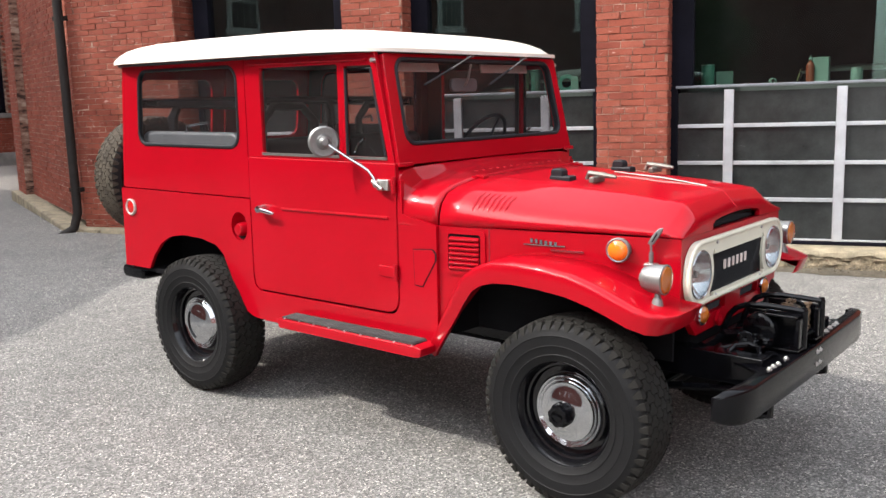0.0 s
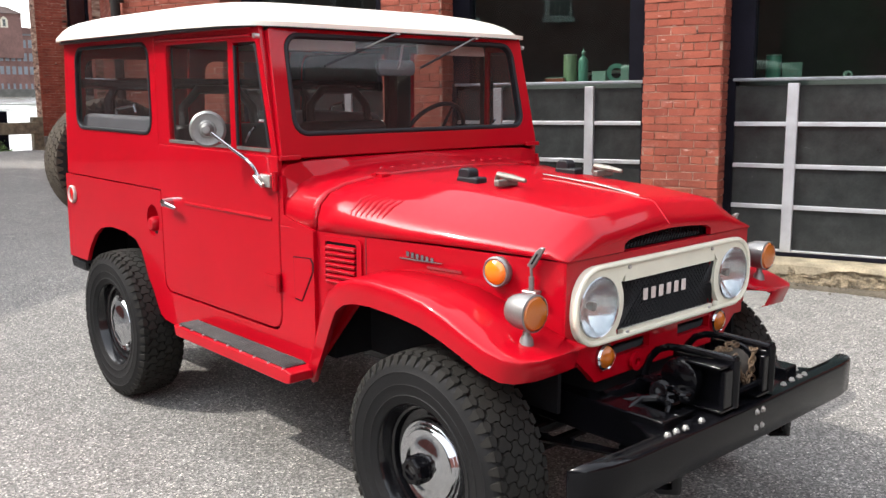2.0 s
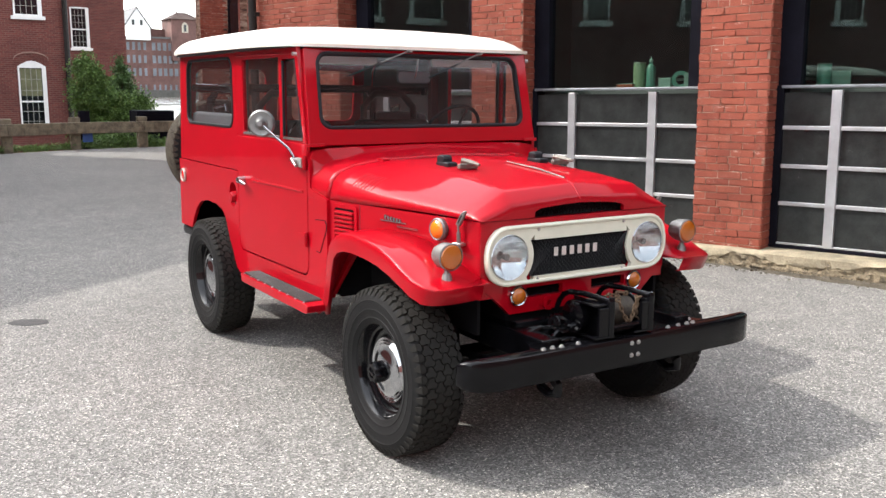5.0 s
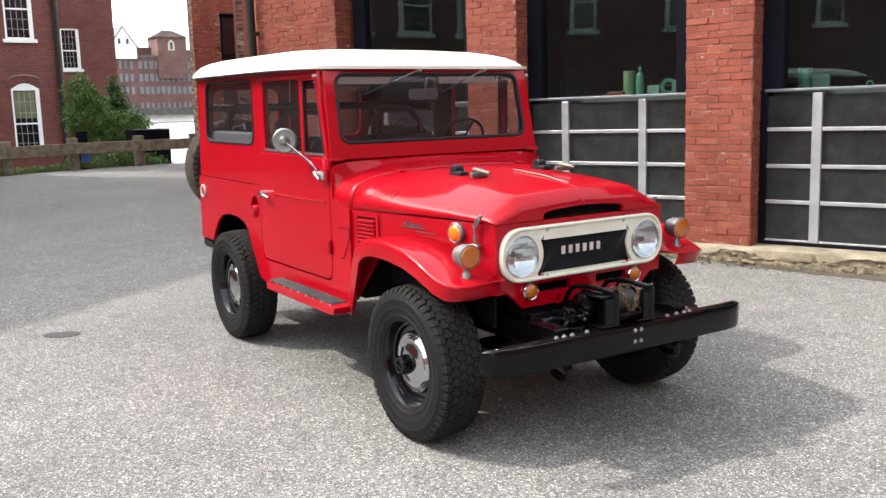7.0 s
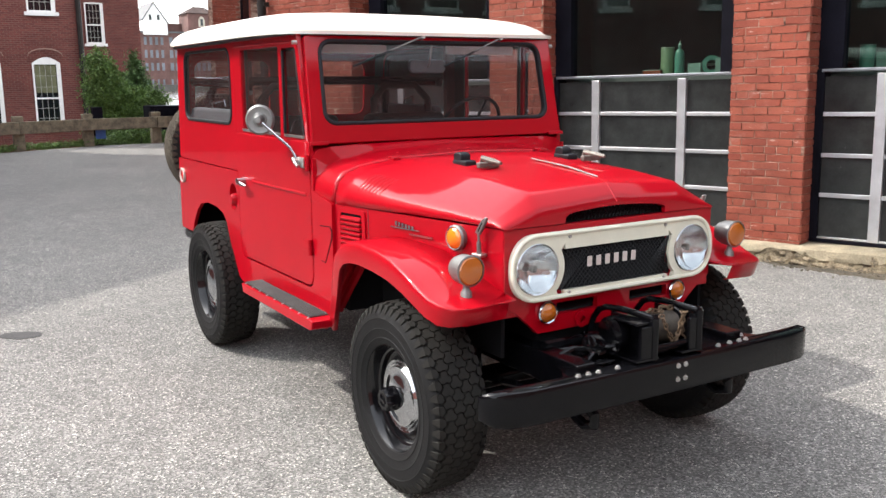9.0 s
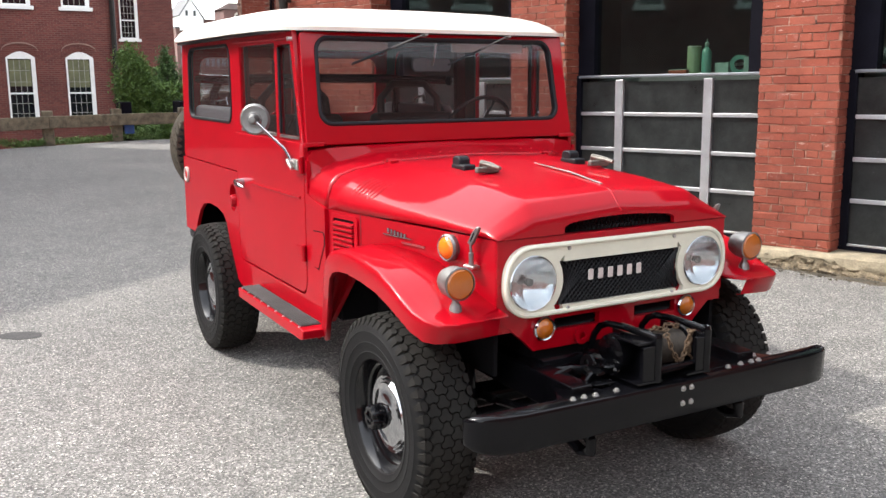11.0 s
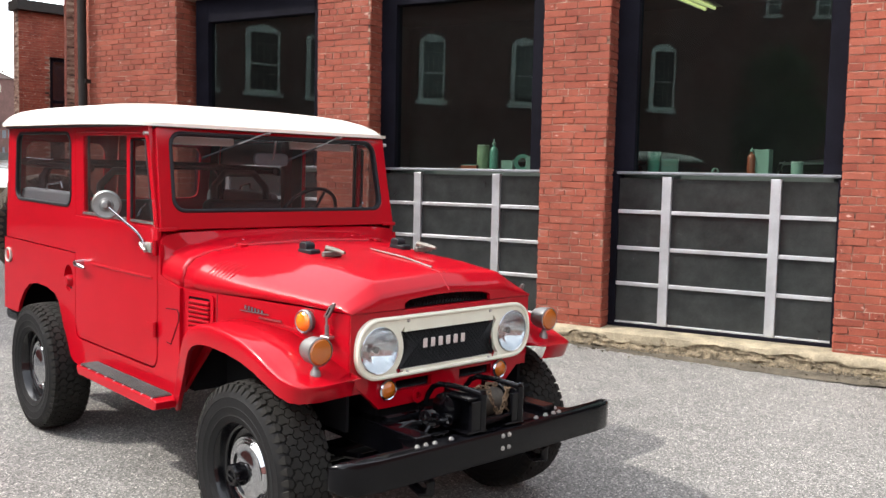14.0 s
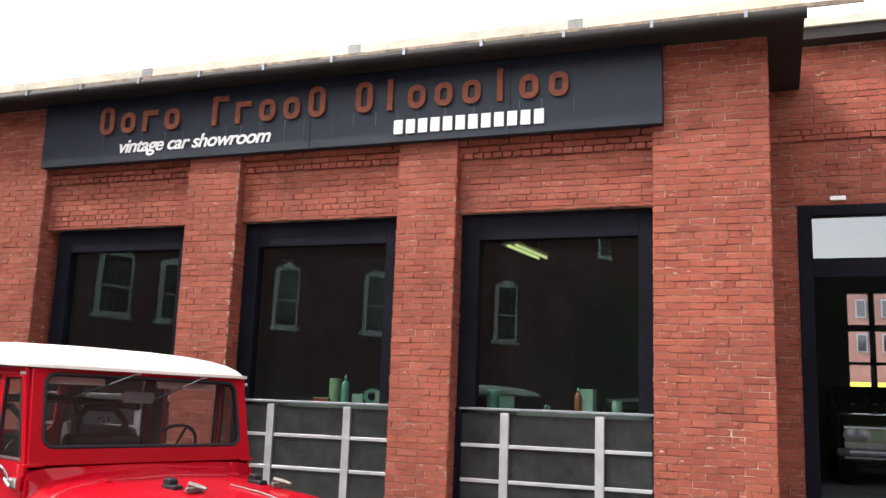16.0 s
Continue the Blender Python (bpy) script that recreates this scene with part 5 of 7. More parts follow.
GO, GI = rrect(-0.630, 0.630, 0.146, 0.531, 0.065), rrect(-0.614, 0.614, 0.162, 0.515, 0.052)
part("windscreen_frame", leaned(Geo().ring(rrect(-0.695, 0.695, 0.064, 0.548, 0.012), GO, -0.045, 0.0, "x")), M_RED, car, bevel=0.006)
part("windscreen_seal", leaned(Geo().ring(rrect(-0.633, 0.633, 0.143, 0.534, 0.067), GI, -0.03, 0.006, "x")), M_GASKET, car, "black rubber windscreen seal", bevel=0.008)
o = part("windscreen", leaned(Geo().sheet(GI, -0.010, "x")), M_CARGLASS, car, sharp=0)
o.visible_shadow = False
for y in (-0.66, 0.66):
    part("frame_hinge", leaned(Geo().box(0.0, 0.014, y - 0.05, y + 0.04, 0.056, 0.074)), M_RED, car, bevel=0.004)
for s, y0, y1 in ((-1, -0.085, -0.47), (1, 0.375, 0.02)):
    w = part("wiper", leaned(Geo().tube([(0.03, y0, 0.545), (0.035, lerp(y0, y1, 0.5), 0.475)], 0.0038, 6)), M_TIN, car, "wiper arm with black blade")
    part("blade", leaned(Geo().tube([(0.028, lerp(y0, y1, 0.42), 0.485), (0.020, y1, 0.405)], 0.0055, 6)), M_GASKET, w)
    part("pivot", leaned(Geo().box(0.0, 0.03, y0 - 0.010, y0 + 0.010, 0.536, 0.552)), M_SATIN, w)
M_VISOR = surface("pale visor board", (0.50, 0.42, 0.38), 0.7, vary=0.1)
for a, b in ((-0.59, -0.24), (0.10, 0.51)):
    part("sun_visor", leaned(Geo().box(-0.075, -0.063, a, b, 0.485, 0.53)), M_VISOR, car, bevel=0.004)

# --- bonnet and cowl
SECT = [
    (-0.90, [(0.700, 1.000), (0.700, 1.100), (0.699, 1.180), (0.695, 1.222), (0.680, 1.240), (0.600, 1.246), (0.400, 1.248), (0, 1.250)]),
    (-0.865, [(0.700, 1.000), (0.700, 1.090), (0.698, 1.160), (0.690, 1.205), (0.668, 1.228), (0.600, 1.238), (0.400, 1.244), (0, 1.248)]),
    (-0.846, [(0.700, 1.000), (0.699, 1.062), (0.694, 1.100), (0.672, 1.134), (0.625, 1.162), (0.560, 1.187), (0.420, 1.217), (0, 1.240)]),
    (-0.82, [(0.699, 1.000), (0.697, 1.058), (0.690, 1.097), (0.665, 1.132), (0.612, 1.160), (0.540, 1.183), (0.400, 1.208), (0, 1.230)]),
    (-0.74, [(0.695, 1.005), (0.692, 1.057), (0.679, 1.100), (0.644, 1.139), (0.580, 1.166), (0.490, 1.186), (0.380, 1.200), (0, 1.214)]),
    (-0.66, [(0.690, 1.010), (0.687, 1.055), (0.672, 1.102), (0.632, 1.142), (0.560, 1.168), (0.460, 1.182), (0.360, 1.191), (0, 1.202)]),
    (-0.48, [(0.660, 1.014), (0.656, 1.052), (0.637, 1.090), (0.592, 1.124), (0.520, 1.147), (0.440, 1.162), (0.350, 1.182), (0, 1.198)]),
    (-0.30, [(0.628, 1.018), (0.622, 1.049), (0.600, 1.078), (0.555, 1.102), (0.470, 1.132), (0.362, 1.167), (0.340, 1.173), (0, 1.192)]),
    (-0.12, [(0.595, 1.021), (0.590, 1.046), (0.570, 1.069), (0.528, 1.090), (0.450, 1.119), (0.362, 1.156), (0.344, 1.162), (0, 1.183)]),
    (0.05, [(0.562, 1.022), (0.558, 1.042), (0.540, 1.060), (0.502, 1.079), (0.440, 1.109), (0.366, 1.144), (0.350, 1.150), (0, 1.170)]),
    (0.19, [(0.537, 1.021), (0.533, 1.037), (0.518, 1.050), (0.488, 1.065), (0.436, 1.093), (0.369, 1.128), (0.355, 1.134), (0, 1.155)]),
    (0.262, [(0.524, 1.019), (0.520, 1.033), (0.507, 1.045), (0.479, 1.059), (0.432, 1.085), (0.371, 1.119), (0.358, 1.125), (0, 1.147)]),
    (0.276, [(0.521, 1.019), (0.518, 1.032), (0.505, 1.043), (0.477, 1.056), (0.431, 1.079), (0.370, 1.110), (0.357, 1.115), (0, 1.138)]),
    (0.335, [(0.510, 1.017), (0.507, 1.020), (0.496, 1.023), (0.474, 1.026), (0.430, 1.032), (0.365, 1.045), (0.350, 1.048), (0, 1.076)]),
]


def between(p, q, t):
    return lerp(p[0], q[0], t), lerp(p[1], q[1], t)


def section(x, lift=0.0):
    for (a, p), (b, q) in zip(SECT, SECT[1:]):
        if x <= b + 1e-6:
            t = (x - a) / (b - a)
            h = [(lerp(u[0], v[0], t), lerp(u[1], v[1], t) + lift) for u, v in zip(p, q)]
            break
    # close rows on both sides of the crease keep its edge crisp
    h = h[:5] + [between(h[4], h[5], 0.86)] + h[5:7] + [between(h[6], h[7], 0.05)] + h[7:]
    return [(x, -y, z) for y, z in h] + [(x, y, z) for y, z in h[-2::-1]]


xs = [-0.654, -0.57, -0.48, -0.39, -0.30, -0.12, 0.05, 0.19, 0.262, 0.276, 0.305, 0.335]
bonnet = part("bonnet", Geo().loft([section(x) for x in xs]), M_RED, car, "red bonnet with raised centre", sharp=50, solid=0.012)
part("cowl", Geo().loft([section(x) for x in (-0.90, -0.865, -0.846, -0.82, -0.78, -0.74, -0.70, -0.664)]), M_RED, car, sharp=50, solid=0.012)
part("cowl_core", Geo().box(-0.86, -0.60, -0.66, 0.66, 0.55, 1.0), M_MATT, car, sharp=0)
# nose of the bonnet with its air slot
g = Geo()
for s in (-1, 1):
    half = [(0.245, 1.018), (0.245, 1.056), (0.350, 1.048), (0.430, 1.032), (0.474, 1.026), (0.510, 1.017)]
    g.prism([(s * y, z) for y, z in half], 0.318, 0.336, "x")
g.prism([(0.244, 1.040), (0.244, 1.0565), (0, 1.076), (-0.244, 1.0565), (-0.244, 1.040), (-0.222, 1.052), (-0.18, 1.058), (-0.10, 1.063), (0, 1.066), (0.10, 1.063), (0.18, 1.058), (0.222, 1.052)], 0.300, 0.336, "x")
part("bonnet_nose", g, M_RED, bonnet, sharp=0)
# dark sheet paints the shade inside the slot; the wires come next
part("air_slot_back", Geo().box(0.285, 0.298, -0.26, 0.26, 1.008, 1.070), M_MATT, bonnet, "near-black sheet for the shade behind the slot wires", sharp=0)
g = Geo()
for k in range(28):
    y = -0.235 + 0.47 * k / 27
    for d in (-0.02, 0.02):
        g.tube([(0.303, y - d, 1.018), (0.303, y + d, 1.068)], 0.0022, 4)
tagged(part("slot_wire", g, M_BLACK, bonnet), kind="stuff")
# pressed ribs on the shoulders
for s in (-1, 1):
    for k in range(7):
        x = -0.512 + 0.0225 * k
        sec = section(x)
        pts = [Vector(p) for p in (sec[1:6] if s < 0 else sec[-2:-7:-1])]
        path = [pts[0].lerp(pts[1], 0.5), pts[1], pts[1].lerp(pts[2], 0.5), pts[2], pts[2].lerp(pts[3], 0.5), pts[3]]
        part("rib", Geo().tube([p + Vector((-0.008 * i / 5, -s * 0.002, -0.0026)) for i, p in enumerate(path)], [0.001, 0.0065, 0.0085, 0.0085, 0.007, 0.001], 10), M_RED, bonnet)
# strip, stops, clips on the bonnet
part("centre_strip", Geo().tube([(-0.24, 0.035, 1.196), (0.0, 0.032, 1.180), (0.19, 0.028, 1.156)], [0.0025, 0.004, 0.0035], 8), M_TIN, bonnet, "bright centre strip")
part("centre_bead", Geo().tube([(0.19, 0.0, 1.154), (0.264, 0.0, 1.1455), (0.278, 0.0, 1.136), (0.333, 0.0, 1.076)], 0.003, 6), M_RED, bonnet)
for y in (-0.24, 0.30):
    z = 1.188
    part("bonnet_stop", Geo().prism(rrect(-0.385, -0.325, z - 0.02, z + 0.040, 0.018), y - 0.026, y + 0.026), M_GASKET, bonnet, "black rubber bonnet stop", bevel=0.008)
    part("stop_foot", Geo().box(-0.39, -0.285, y - 0.028, y + 0.028, z - 0.02, z + 0.010), M_GASKET, bonnet, bevel=0.008)
    part("bonnet_clip", Geo().tube([(-0.225, y + 0.01, z - 0.002), (-0.215, y + 0.01, z + 0.024), (-0.15, y + 0.012, z + 0.018), (-0.09, y + 0.012, z + 0.012)], [0.010, 0.012, 0.012, 0.007], 8), M_CLIP, bonnet, "steel bonnet clip")
    part("clip_bridge", Geo().box(-0.19, -0.165, y - 0.04, y + 0.06, z - 0.012, z + 0.012), M_CLIP, bonnet, bevel=0.006)
for y in (-0.40, 0.40):
    part("bonnet_hinge", Geo().box(-0.690, -0.625, y - 0.020, y + 0.020, 1.180, 1.1965).tube([(-0.658, y - 0.026, 1.196), (-0.658, y + 0.026, 1.196)], 0.006, 8), M_RED, car, bevel=0.003)
for k in range(14):
    y = -0.35 + 0.7 * k / 13
    part("cowl_rivet", Geo().lathe([(0, 0.004), (0.006, 0.003), (0.008, 0)], 8, Matrix.Translation((-0.715, y, 1.2135 - 0.03 * y * y))), M_RED, car)


# --- aprons beside the bonnet and the front panel
def apron_y(x):
    return lerp(0.690, 0.508, (x + 0.66) / 0.99)


FOOT = [(-0.66, 0.535), (-0.57, 0.652), (-0.50, 0.742), (-0.44, 0.815), (-0.38, 0.852), (-0.31, 0.872), (-0.22, 0.878), (-0.10, 0.873), (0.02, 0.860), (0.12, 0.836), (0.20, 0.808), (0.27, 0.785), (0.33, 0.774)]


def apron(s):
    """Panel between the fender and the bonnet, cut along the fender."""
    rows = []
    for x, z in FOOT:
        x = max(-0.658, min(0.322, x))
        y, top = apron_y(x), 1.012 + 0.003 * (x + 0.66)
        loop = [(x, s * y, z), (x, s * y, top), (x, s * (y - 0.02), top), (x, s * (y - 0.02), z)]
        rows.append(loop + loop[:1])
    return Geo().loft(rows, cap=True)


APRON = mirrored("apron", apron, M_RED)
for s, ap in zip((-1, 1), APRON):
    ux = Vector((0.99, s * -0.182, 0)).normalized()
    wv = Vector((ux.y, -ux.x, 0)) * (1 if s < 0 else -1)
    if wv.y * s < 0:
        wv = -wv
    m = frame_of((-0.66, s * apron_y(-0.66), 0), ux, wv)
    vent = part("vent_panel", Geo().ring(rrect(0.026, 0.218, 0.812, 1.000, 0.02), rrect(0.048, 0.196, 0.832, 0.982, 0.008), 0.001, 0.007, "z"), M_RED, car, "louvred side vent")
    vent.data.transform(m)
    # dark sheet stands in for the shade between the louvres
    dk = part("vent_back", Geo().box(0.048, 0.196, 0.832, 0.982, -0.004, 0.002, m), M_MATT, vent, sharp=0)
    for k in range(7):
        z = 0.842 + 0.020 * k
        r = Matrix.Translation((0, z, 0.006)) @ pose(0, 0, 0, 28, 0, 0)
        part("louvre", Geo().box(0.054, 0.190, -0.0055, 0.0055, -0.009, 0.009, m @ r), M_RED, vent, bevel=0.002)
    # bright script badge as plain bars
    for k in range(6):
        u0 = 0.415 + 0.020 * k
        part("badge_bar", Geo().box(u0, u0 + 0.011, 0.968 - 0.002 * k, 0.985 - 0.002 * k, 0.001, 0.006, m), M_CHROME, ap, "bright badge of plain bars", sharp=0)
    part("badge_bar", Geo().box(0.385, 0.56, 0.958, 0.962, 0.001, 0.005, m), M_CHROME, ap, sharp=0)
    part("apron_seam", Geo().box(0.232, 0.236, 0.80, 1.010, 0.0, 0.0012, m), M_LINER, ap, sharp=0)
    part("badge_bar", Geo().box(0.50, 0.635, 0.938, 0.946, 0.001, 0.005, m), M_CHROME, ap, sharp=0)
    # round amber marker
    mk = part("marker_ring", Geo().lathe([(0.046, 0.0), (0.048, 0.018), (0.043, 0.026), (0.038, 0.024)], 28, m @ Matrix.Translation((0.775, 0.963, 0.0))), M_TIN, car, "chrome ring of the side marker")
    part("lens", Geo().lathe([(0.041, 0.020), (0.032, 0.030), (0.016, 0.036), (0.0, 0.037)], 28, m @ Matrix.Translation((0.775, 0.963, 0.0))), M_AMBER, mk, "amber marker lens")
    # bonnet clasp
    cl = part("clasp", Geo().tube([tuple(m @ Vector(p)) for p in ((0.90, 0.920, 0.018), (0.90, 0.965, 0.020), (0.90, 0.966, 0.020), (0.899, 1.004, 0.022))], [0.0085, 0.0085, 0.0045, 0.0045], 10), M_TIN, car, "steel bonnet clasp")
    blade = [(0.884, 0.996), (0.906, 0.990), (0.938, 1.040), (0.944, 1.056), (0.930, 1.056), (0.912, 1.040)]
    lever = part("clasp_lever", Geo().prism(blade, 0.012, 0.026, "z"), M_TIN, cl, bevel=0.004)
    lever.data.transform(m)
    part("clasp_slot", Geo().prism([(0.900, 1.004), (0.906, 1.003), (0.924, 1.034), (0.920, 1.038)], 0.0262, 0.0268, "z").mesh("clasp_slot", M_MATT, 0), None, lever).data.transform(m)
    part("clasp_foot", Geo().box(0.875, 0.925, 0.912, 0.924, 0.0, 0.034, m), M_SATIN, cl, bevel=0.004)
# cowl inspection lids; a near-black plate paints the shaded groove round them
LID = [(-0.786, 0.900), (-0.684, 0.908), (-0.668, 0.892), (-0.668, 0.862), (-0.738, 0.748), (-0.780, 0.750)]
mirrored("lid_seam", lambda s: Geo().prism([(-0.752 + (x + 0.752) * 1.09, 0.832 + (z - 0.832) * 1.06) for x, z in LID], s * HW, s * (HW + 0.0012)), M_MATT, sharp=0)
mirrored("cowl_lid", lambda s: Geo().prism(LID, s * HW, s * (HW + 0.003)), M_RED, bevel=0.002)
mirrored("cowl_seam", lambda s: Geo().tube([(-0.868, s * 0.703, 1.006), (-0.665, s * 0.700, 1.008)], 0.004, 6), M_RED)

HY, HZ, HR = 0.380, 0.866, 0.093


def to_box(cy, cz, y0, y1, z0, z1, a):
    """Where a ray from a centre leaves a rectangle."""
    c, d = math.cos(a), math.sin(a)
    t = min(((y1 if c > 0 else y0) - cy) / c if abs(c) > 1e-9 else 9, ((z1 if d > 0 else z0) - cz) / d if abs(d) > 1e-9 else 9)
    return cy + t * c, cz + t * d


g = Geo()
RAYS = sorted({2 * math.pi * i / 48 for i in range(48)} | {math.atan2(z - HZ, y - HY) % (2 * math.pi) for y in (0.250, 0.508) for z in (0.742, 1.0135)})
for s in (-1, 1):
    outer = [to_box(HY, HZ, 0.250, 0.508, 0.742, 1.0135, a) for a in RAYS]
    g.ring([(s * y, z) for y, z in outer], [(s * (HY + HR * math.cos(a)), HZ + HR * math.sin(a)) for a in RAYS], 0.302, 0.328, "x")
g.box(0.302, 0.328, -0.250, 0.250, 0.742, 1.0135)
bib = part("front_panel", g, M_RED, car, "red front panel below the grille", sharp=0)
for s in (-1, 1):
    part("lower_corner", Geo().prism([(s * 0.275, 0.742), (s * 0.5075, 0.742), (s * 0.46, 0.715), (s * 0.395, 0.66), (s * 0.36, 0.625), (s * 0.275, 0.625)], 0.302, 0.328, "x"), M_RED, bib, sharp=0)
    part("slot_rail", Geo().box(0.302, 0.328, min(s * 0.08, s * 0.275), max(s * 0.08, s * 0.275), 0.625, 0.685), M_RED, bib, sharp=0)
    part("slot_lip", Geo().box(0.302, 0.328, min(s * 0.08, s * 0.275), max(s * 0.08, s * 0.275), 0.728, 0.742), M_RED, bib, sharp=0)
part("slot_web", Geo().box(0.302, 0.328, -0.08, 0.08, 0.625, 0.742), M_RED, bib, sharp=0)
part("slot_back", Geo().box(0.285, 0.300, -0.30, 0.30, 0.67, 0.735), M_MATT, bib, sharp=0)
g = Geo()
for s in (-1, 1):
    for k in range(17):
        y = s * (0.085 + 0.19 * k / 16)
        for d in (-0.022, 0.022):
            g.tube([(0.306, y - d, 0.686), (0.306, y + d, 0.727)], 0.0025, 4)
tagged(part("slot_wire", g, M_BLACK, bib), kind="stuff")

# --- cream bezel: round ends about the headlights, bars between
Z0, Z1, YE = 0.752, 0.992, 0.492
ROUND = 2.35


def bezel_end(c, d):
    """Reach of the rounded end of the bezel from the headlight's centre."""
    return (abs(c / (YE - HY)) ** ROUND + abs(d / ((Z1 - HZ) if d > 0 else (HZ - Z0))) ** ROUND) ** (-1 / ROUND)


g = Geo()
n = 96
for s in (-1, 1):
    outer, inner = [], []
    for i in range(n):
        a = 2 * math.pi * i / n
        c, d = math.cos(a), math.sin(a)
        if c > 0:
            t = bezel_end(c, d)
        elif 0.776 < HZ + 0.122 * d < 0.928:
            t = 0.122
        else:
            t = min((Z1 - HZ) / d if d > 0 else (Z0 - HZ) / d, (0.255 - HY) / c if c < -1e-6 else 9.0)
        outer.append((s * (HY + t * c), HZ + t * d))
        inner.append((s * (HY + HR * c), HZ + HR * d))
    g.ring(outer, inner, 0.330, 0.350, "x")
g.box(0.330, 0.350, -0.255, 0.255, 0.928, Z1).box(0.330, 0.350, -0.255, 0.255, Z0, 0.776)
bezel = part("grille_bezel", g, M_CREAM, car, "cream white headlight and grille bezel", sharp=40)
right = [(0.350, HY + bezel_end(math.cos(a), math.sin(a)) * math.cos(a) - 0.006, HZ + bezel_end(math.cos(a), math.sin(a)) * math.sin(a) * 0.955) for a in [radians(90 - 7.5 * i) for i in range(25)]]
left = [(x, -y, z) for x, y, z in right[::-1]]
part("bezel_edge", Geo().tube(right + left + [right[0]], 0.009, 8), M_CREAM, bezel)
for y, z in ((-0.235, 0.972), (0.235, 0.972), (-0.235, 0.765), (0.235, 0.765)):
    part("bezel_screw", Geo().lathe([(0, 0.006), (0.006, 0.005), (0.008, 0)], 10, pose(0.350, y, z, 0, 90, 0)), M_SATIN, bezel)
for s in (-1, 1):
    hm = pose(0.350, s * HY, HZ, 0, 90, 0)
    hl = part("headlight", Geo().lathe([(HR - 0.001, -0.006), (HR + 0.001, 0.003), (HR - 0.002, 0.006), (HR - 0.005, 0.004)], 40, hm), M_CHROME, car, "round sealed headlight")
    part("reflector", Geo().lathe([(HR - 0.004, 0.002)] + [(0.088 * k / 9, 0.0 - 0.052 * (1 - (k / 9) ** 2)) for k in range(9, -1, -1)], 48, hm), M_REFLECT, hl)
    part("bulb_shield", Geo().lathe([(0.0, -0.014), (0.013, -0.016), (0.015, -0.022), (0.012, -0.040)], 20, hm), M_TIN, hl, "bulb shield behind the lens")
    part("lens", Geo().lathe([(HR - 0.005, 0.004), (0.070, 0.014), (0.045, 0.021), (0.02, 0.025), (0, 0.026)], 48, hm), M_HEADGLASS, hl)
    g = Geo()
    for k in range(-11, 12):
        y = 0.0073 * k
        reach = math.sqrt(max(0.0, 0.083 ** 2 - y * y))
        g.tube([(0.350 + 0.0235 - 2.55 * (y * y + z * z), s * HY + y, HZ + z) for z in [reach * q / 6 for q in range(-6, 7)]], 0.0017, 4)
    tagged(part("lens_flute", g, M_FLUTE, hl, "pressed ribs in the headlight glass"), kind="stuff")
    ts = part("turn_signal", Geo().lathe([(0.040, 0.0), (0.042, 0.012), (0.038, 0.018), (0.033, 0.015)], 28, pose(0.328, s * 0.322, 0.700, 0, 90, 0)), M_CHROME, car, "amber indicator in a chrome ring")
    part("lens", Geo().lathe([(0.036, 0.012), (0.028, 0.024), (0.014, 0.031), (0, 0.033)], 28, pose(0.328, s * 0.322, 0.700, 0, 90, 0)), M_AMBER_DARK, ts)
    # torpedo lamp on the fender
    fl = part("fender_lamp", Geo().lathe([(0.0, -0.062), (0.022, -0.060), (0.040, -0.048), (0.050, -0.022), (0.053, 0.018), (0.055, 0.034), (0.050, 0.036)], 32, pose(0.305, s * 0.652, 0.892, 0, 90, 0)), M_TIN, car, "torpedo fender lamp with amber lens")
    part("lens", Geo().lathe([(0.050, 0.033), (0.044, 0.040), (0.022, 0.045), (0, 0.046)], 32, pose(0.305, s * 0.652, 0.892, 0, 90, 0)), M_AMBER_DARK, fl)
    part("foot", Geo().lathe([(0.0, 0.036), (0.010, 0.035), (0.012, 0.02), (0.019, 0.008), (0.022, -0.012)], 20, Matrix.Translation((0.308, s * 0.652, 0.806))), M_TIN, fl)

# --- grille mesh and its plain badge bars
part("grille_back", Geo().box(0.3285, 0.3295, -0.285, 0.285, 0.776, 0.928), M_MATT, bezel, sharp=0)
g = Geo()
for k in range(34):
    y = -0.33 + 0.66 * k / 33
    for d in (-0.076, 0.076):
        a, b = (y - d, 0.776), (y + d, 0.928)
        g.tube([(0.338, max(-0.268, min(0.268, a[0])), 0.776), (0.338, max(-0.268, min(0.268, b[0])), 0.928)], 0.0024, 4)
tagged(part("grille_wire", g, M_WIRE, bezel, "black expanded mesh grille"), kind="stuff")
for k in range(6):
    y = -0.146 + 0.043 * k
    part("badge_bar", Geo().box(0.341, 0.346, y, y + 0.022, 0.850, 0.888), M_BADGE, bezel, "pale badge bar", bevel=0.003)
for y in (-0.262, 0.262):
    part("red_cheek", Geo().box(0.330, 0.336, y - 0.005, y + 0.005, 0.780, 0.924), M_RED, bezel, sharp=0)

# --- fenders
ROAD = [(-0.705, 0.47, 0.712), (-0.65, 0.545, 0.728), (-0.57, 0.645, 0.752), (-0.50, 0.735, 0.775), (-0.44, 0.805, 0.792), (-0.38, 0.842, 0.800), (-0.31, 0.862, 0.802), (-0.22, 0.868, 0.802),
        (-0.10, 0.863, 0.802), (0.02, 0.850, 0.802), (0.12, 0.826, 0.802), (0.20, 0.798, 0.800), (0.27, 0.775, 0.794), (0.33, 0.764, 0.782), (0.375, 0.764, 0.755), (0.405, 0.770, 0.70), (0.415, 0.776, 0.62), (0.416, 0.780, 0.550)]


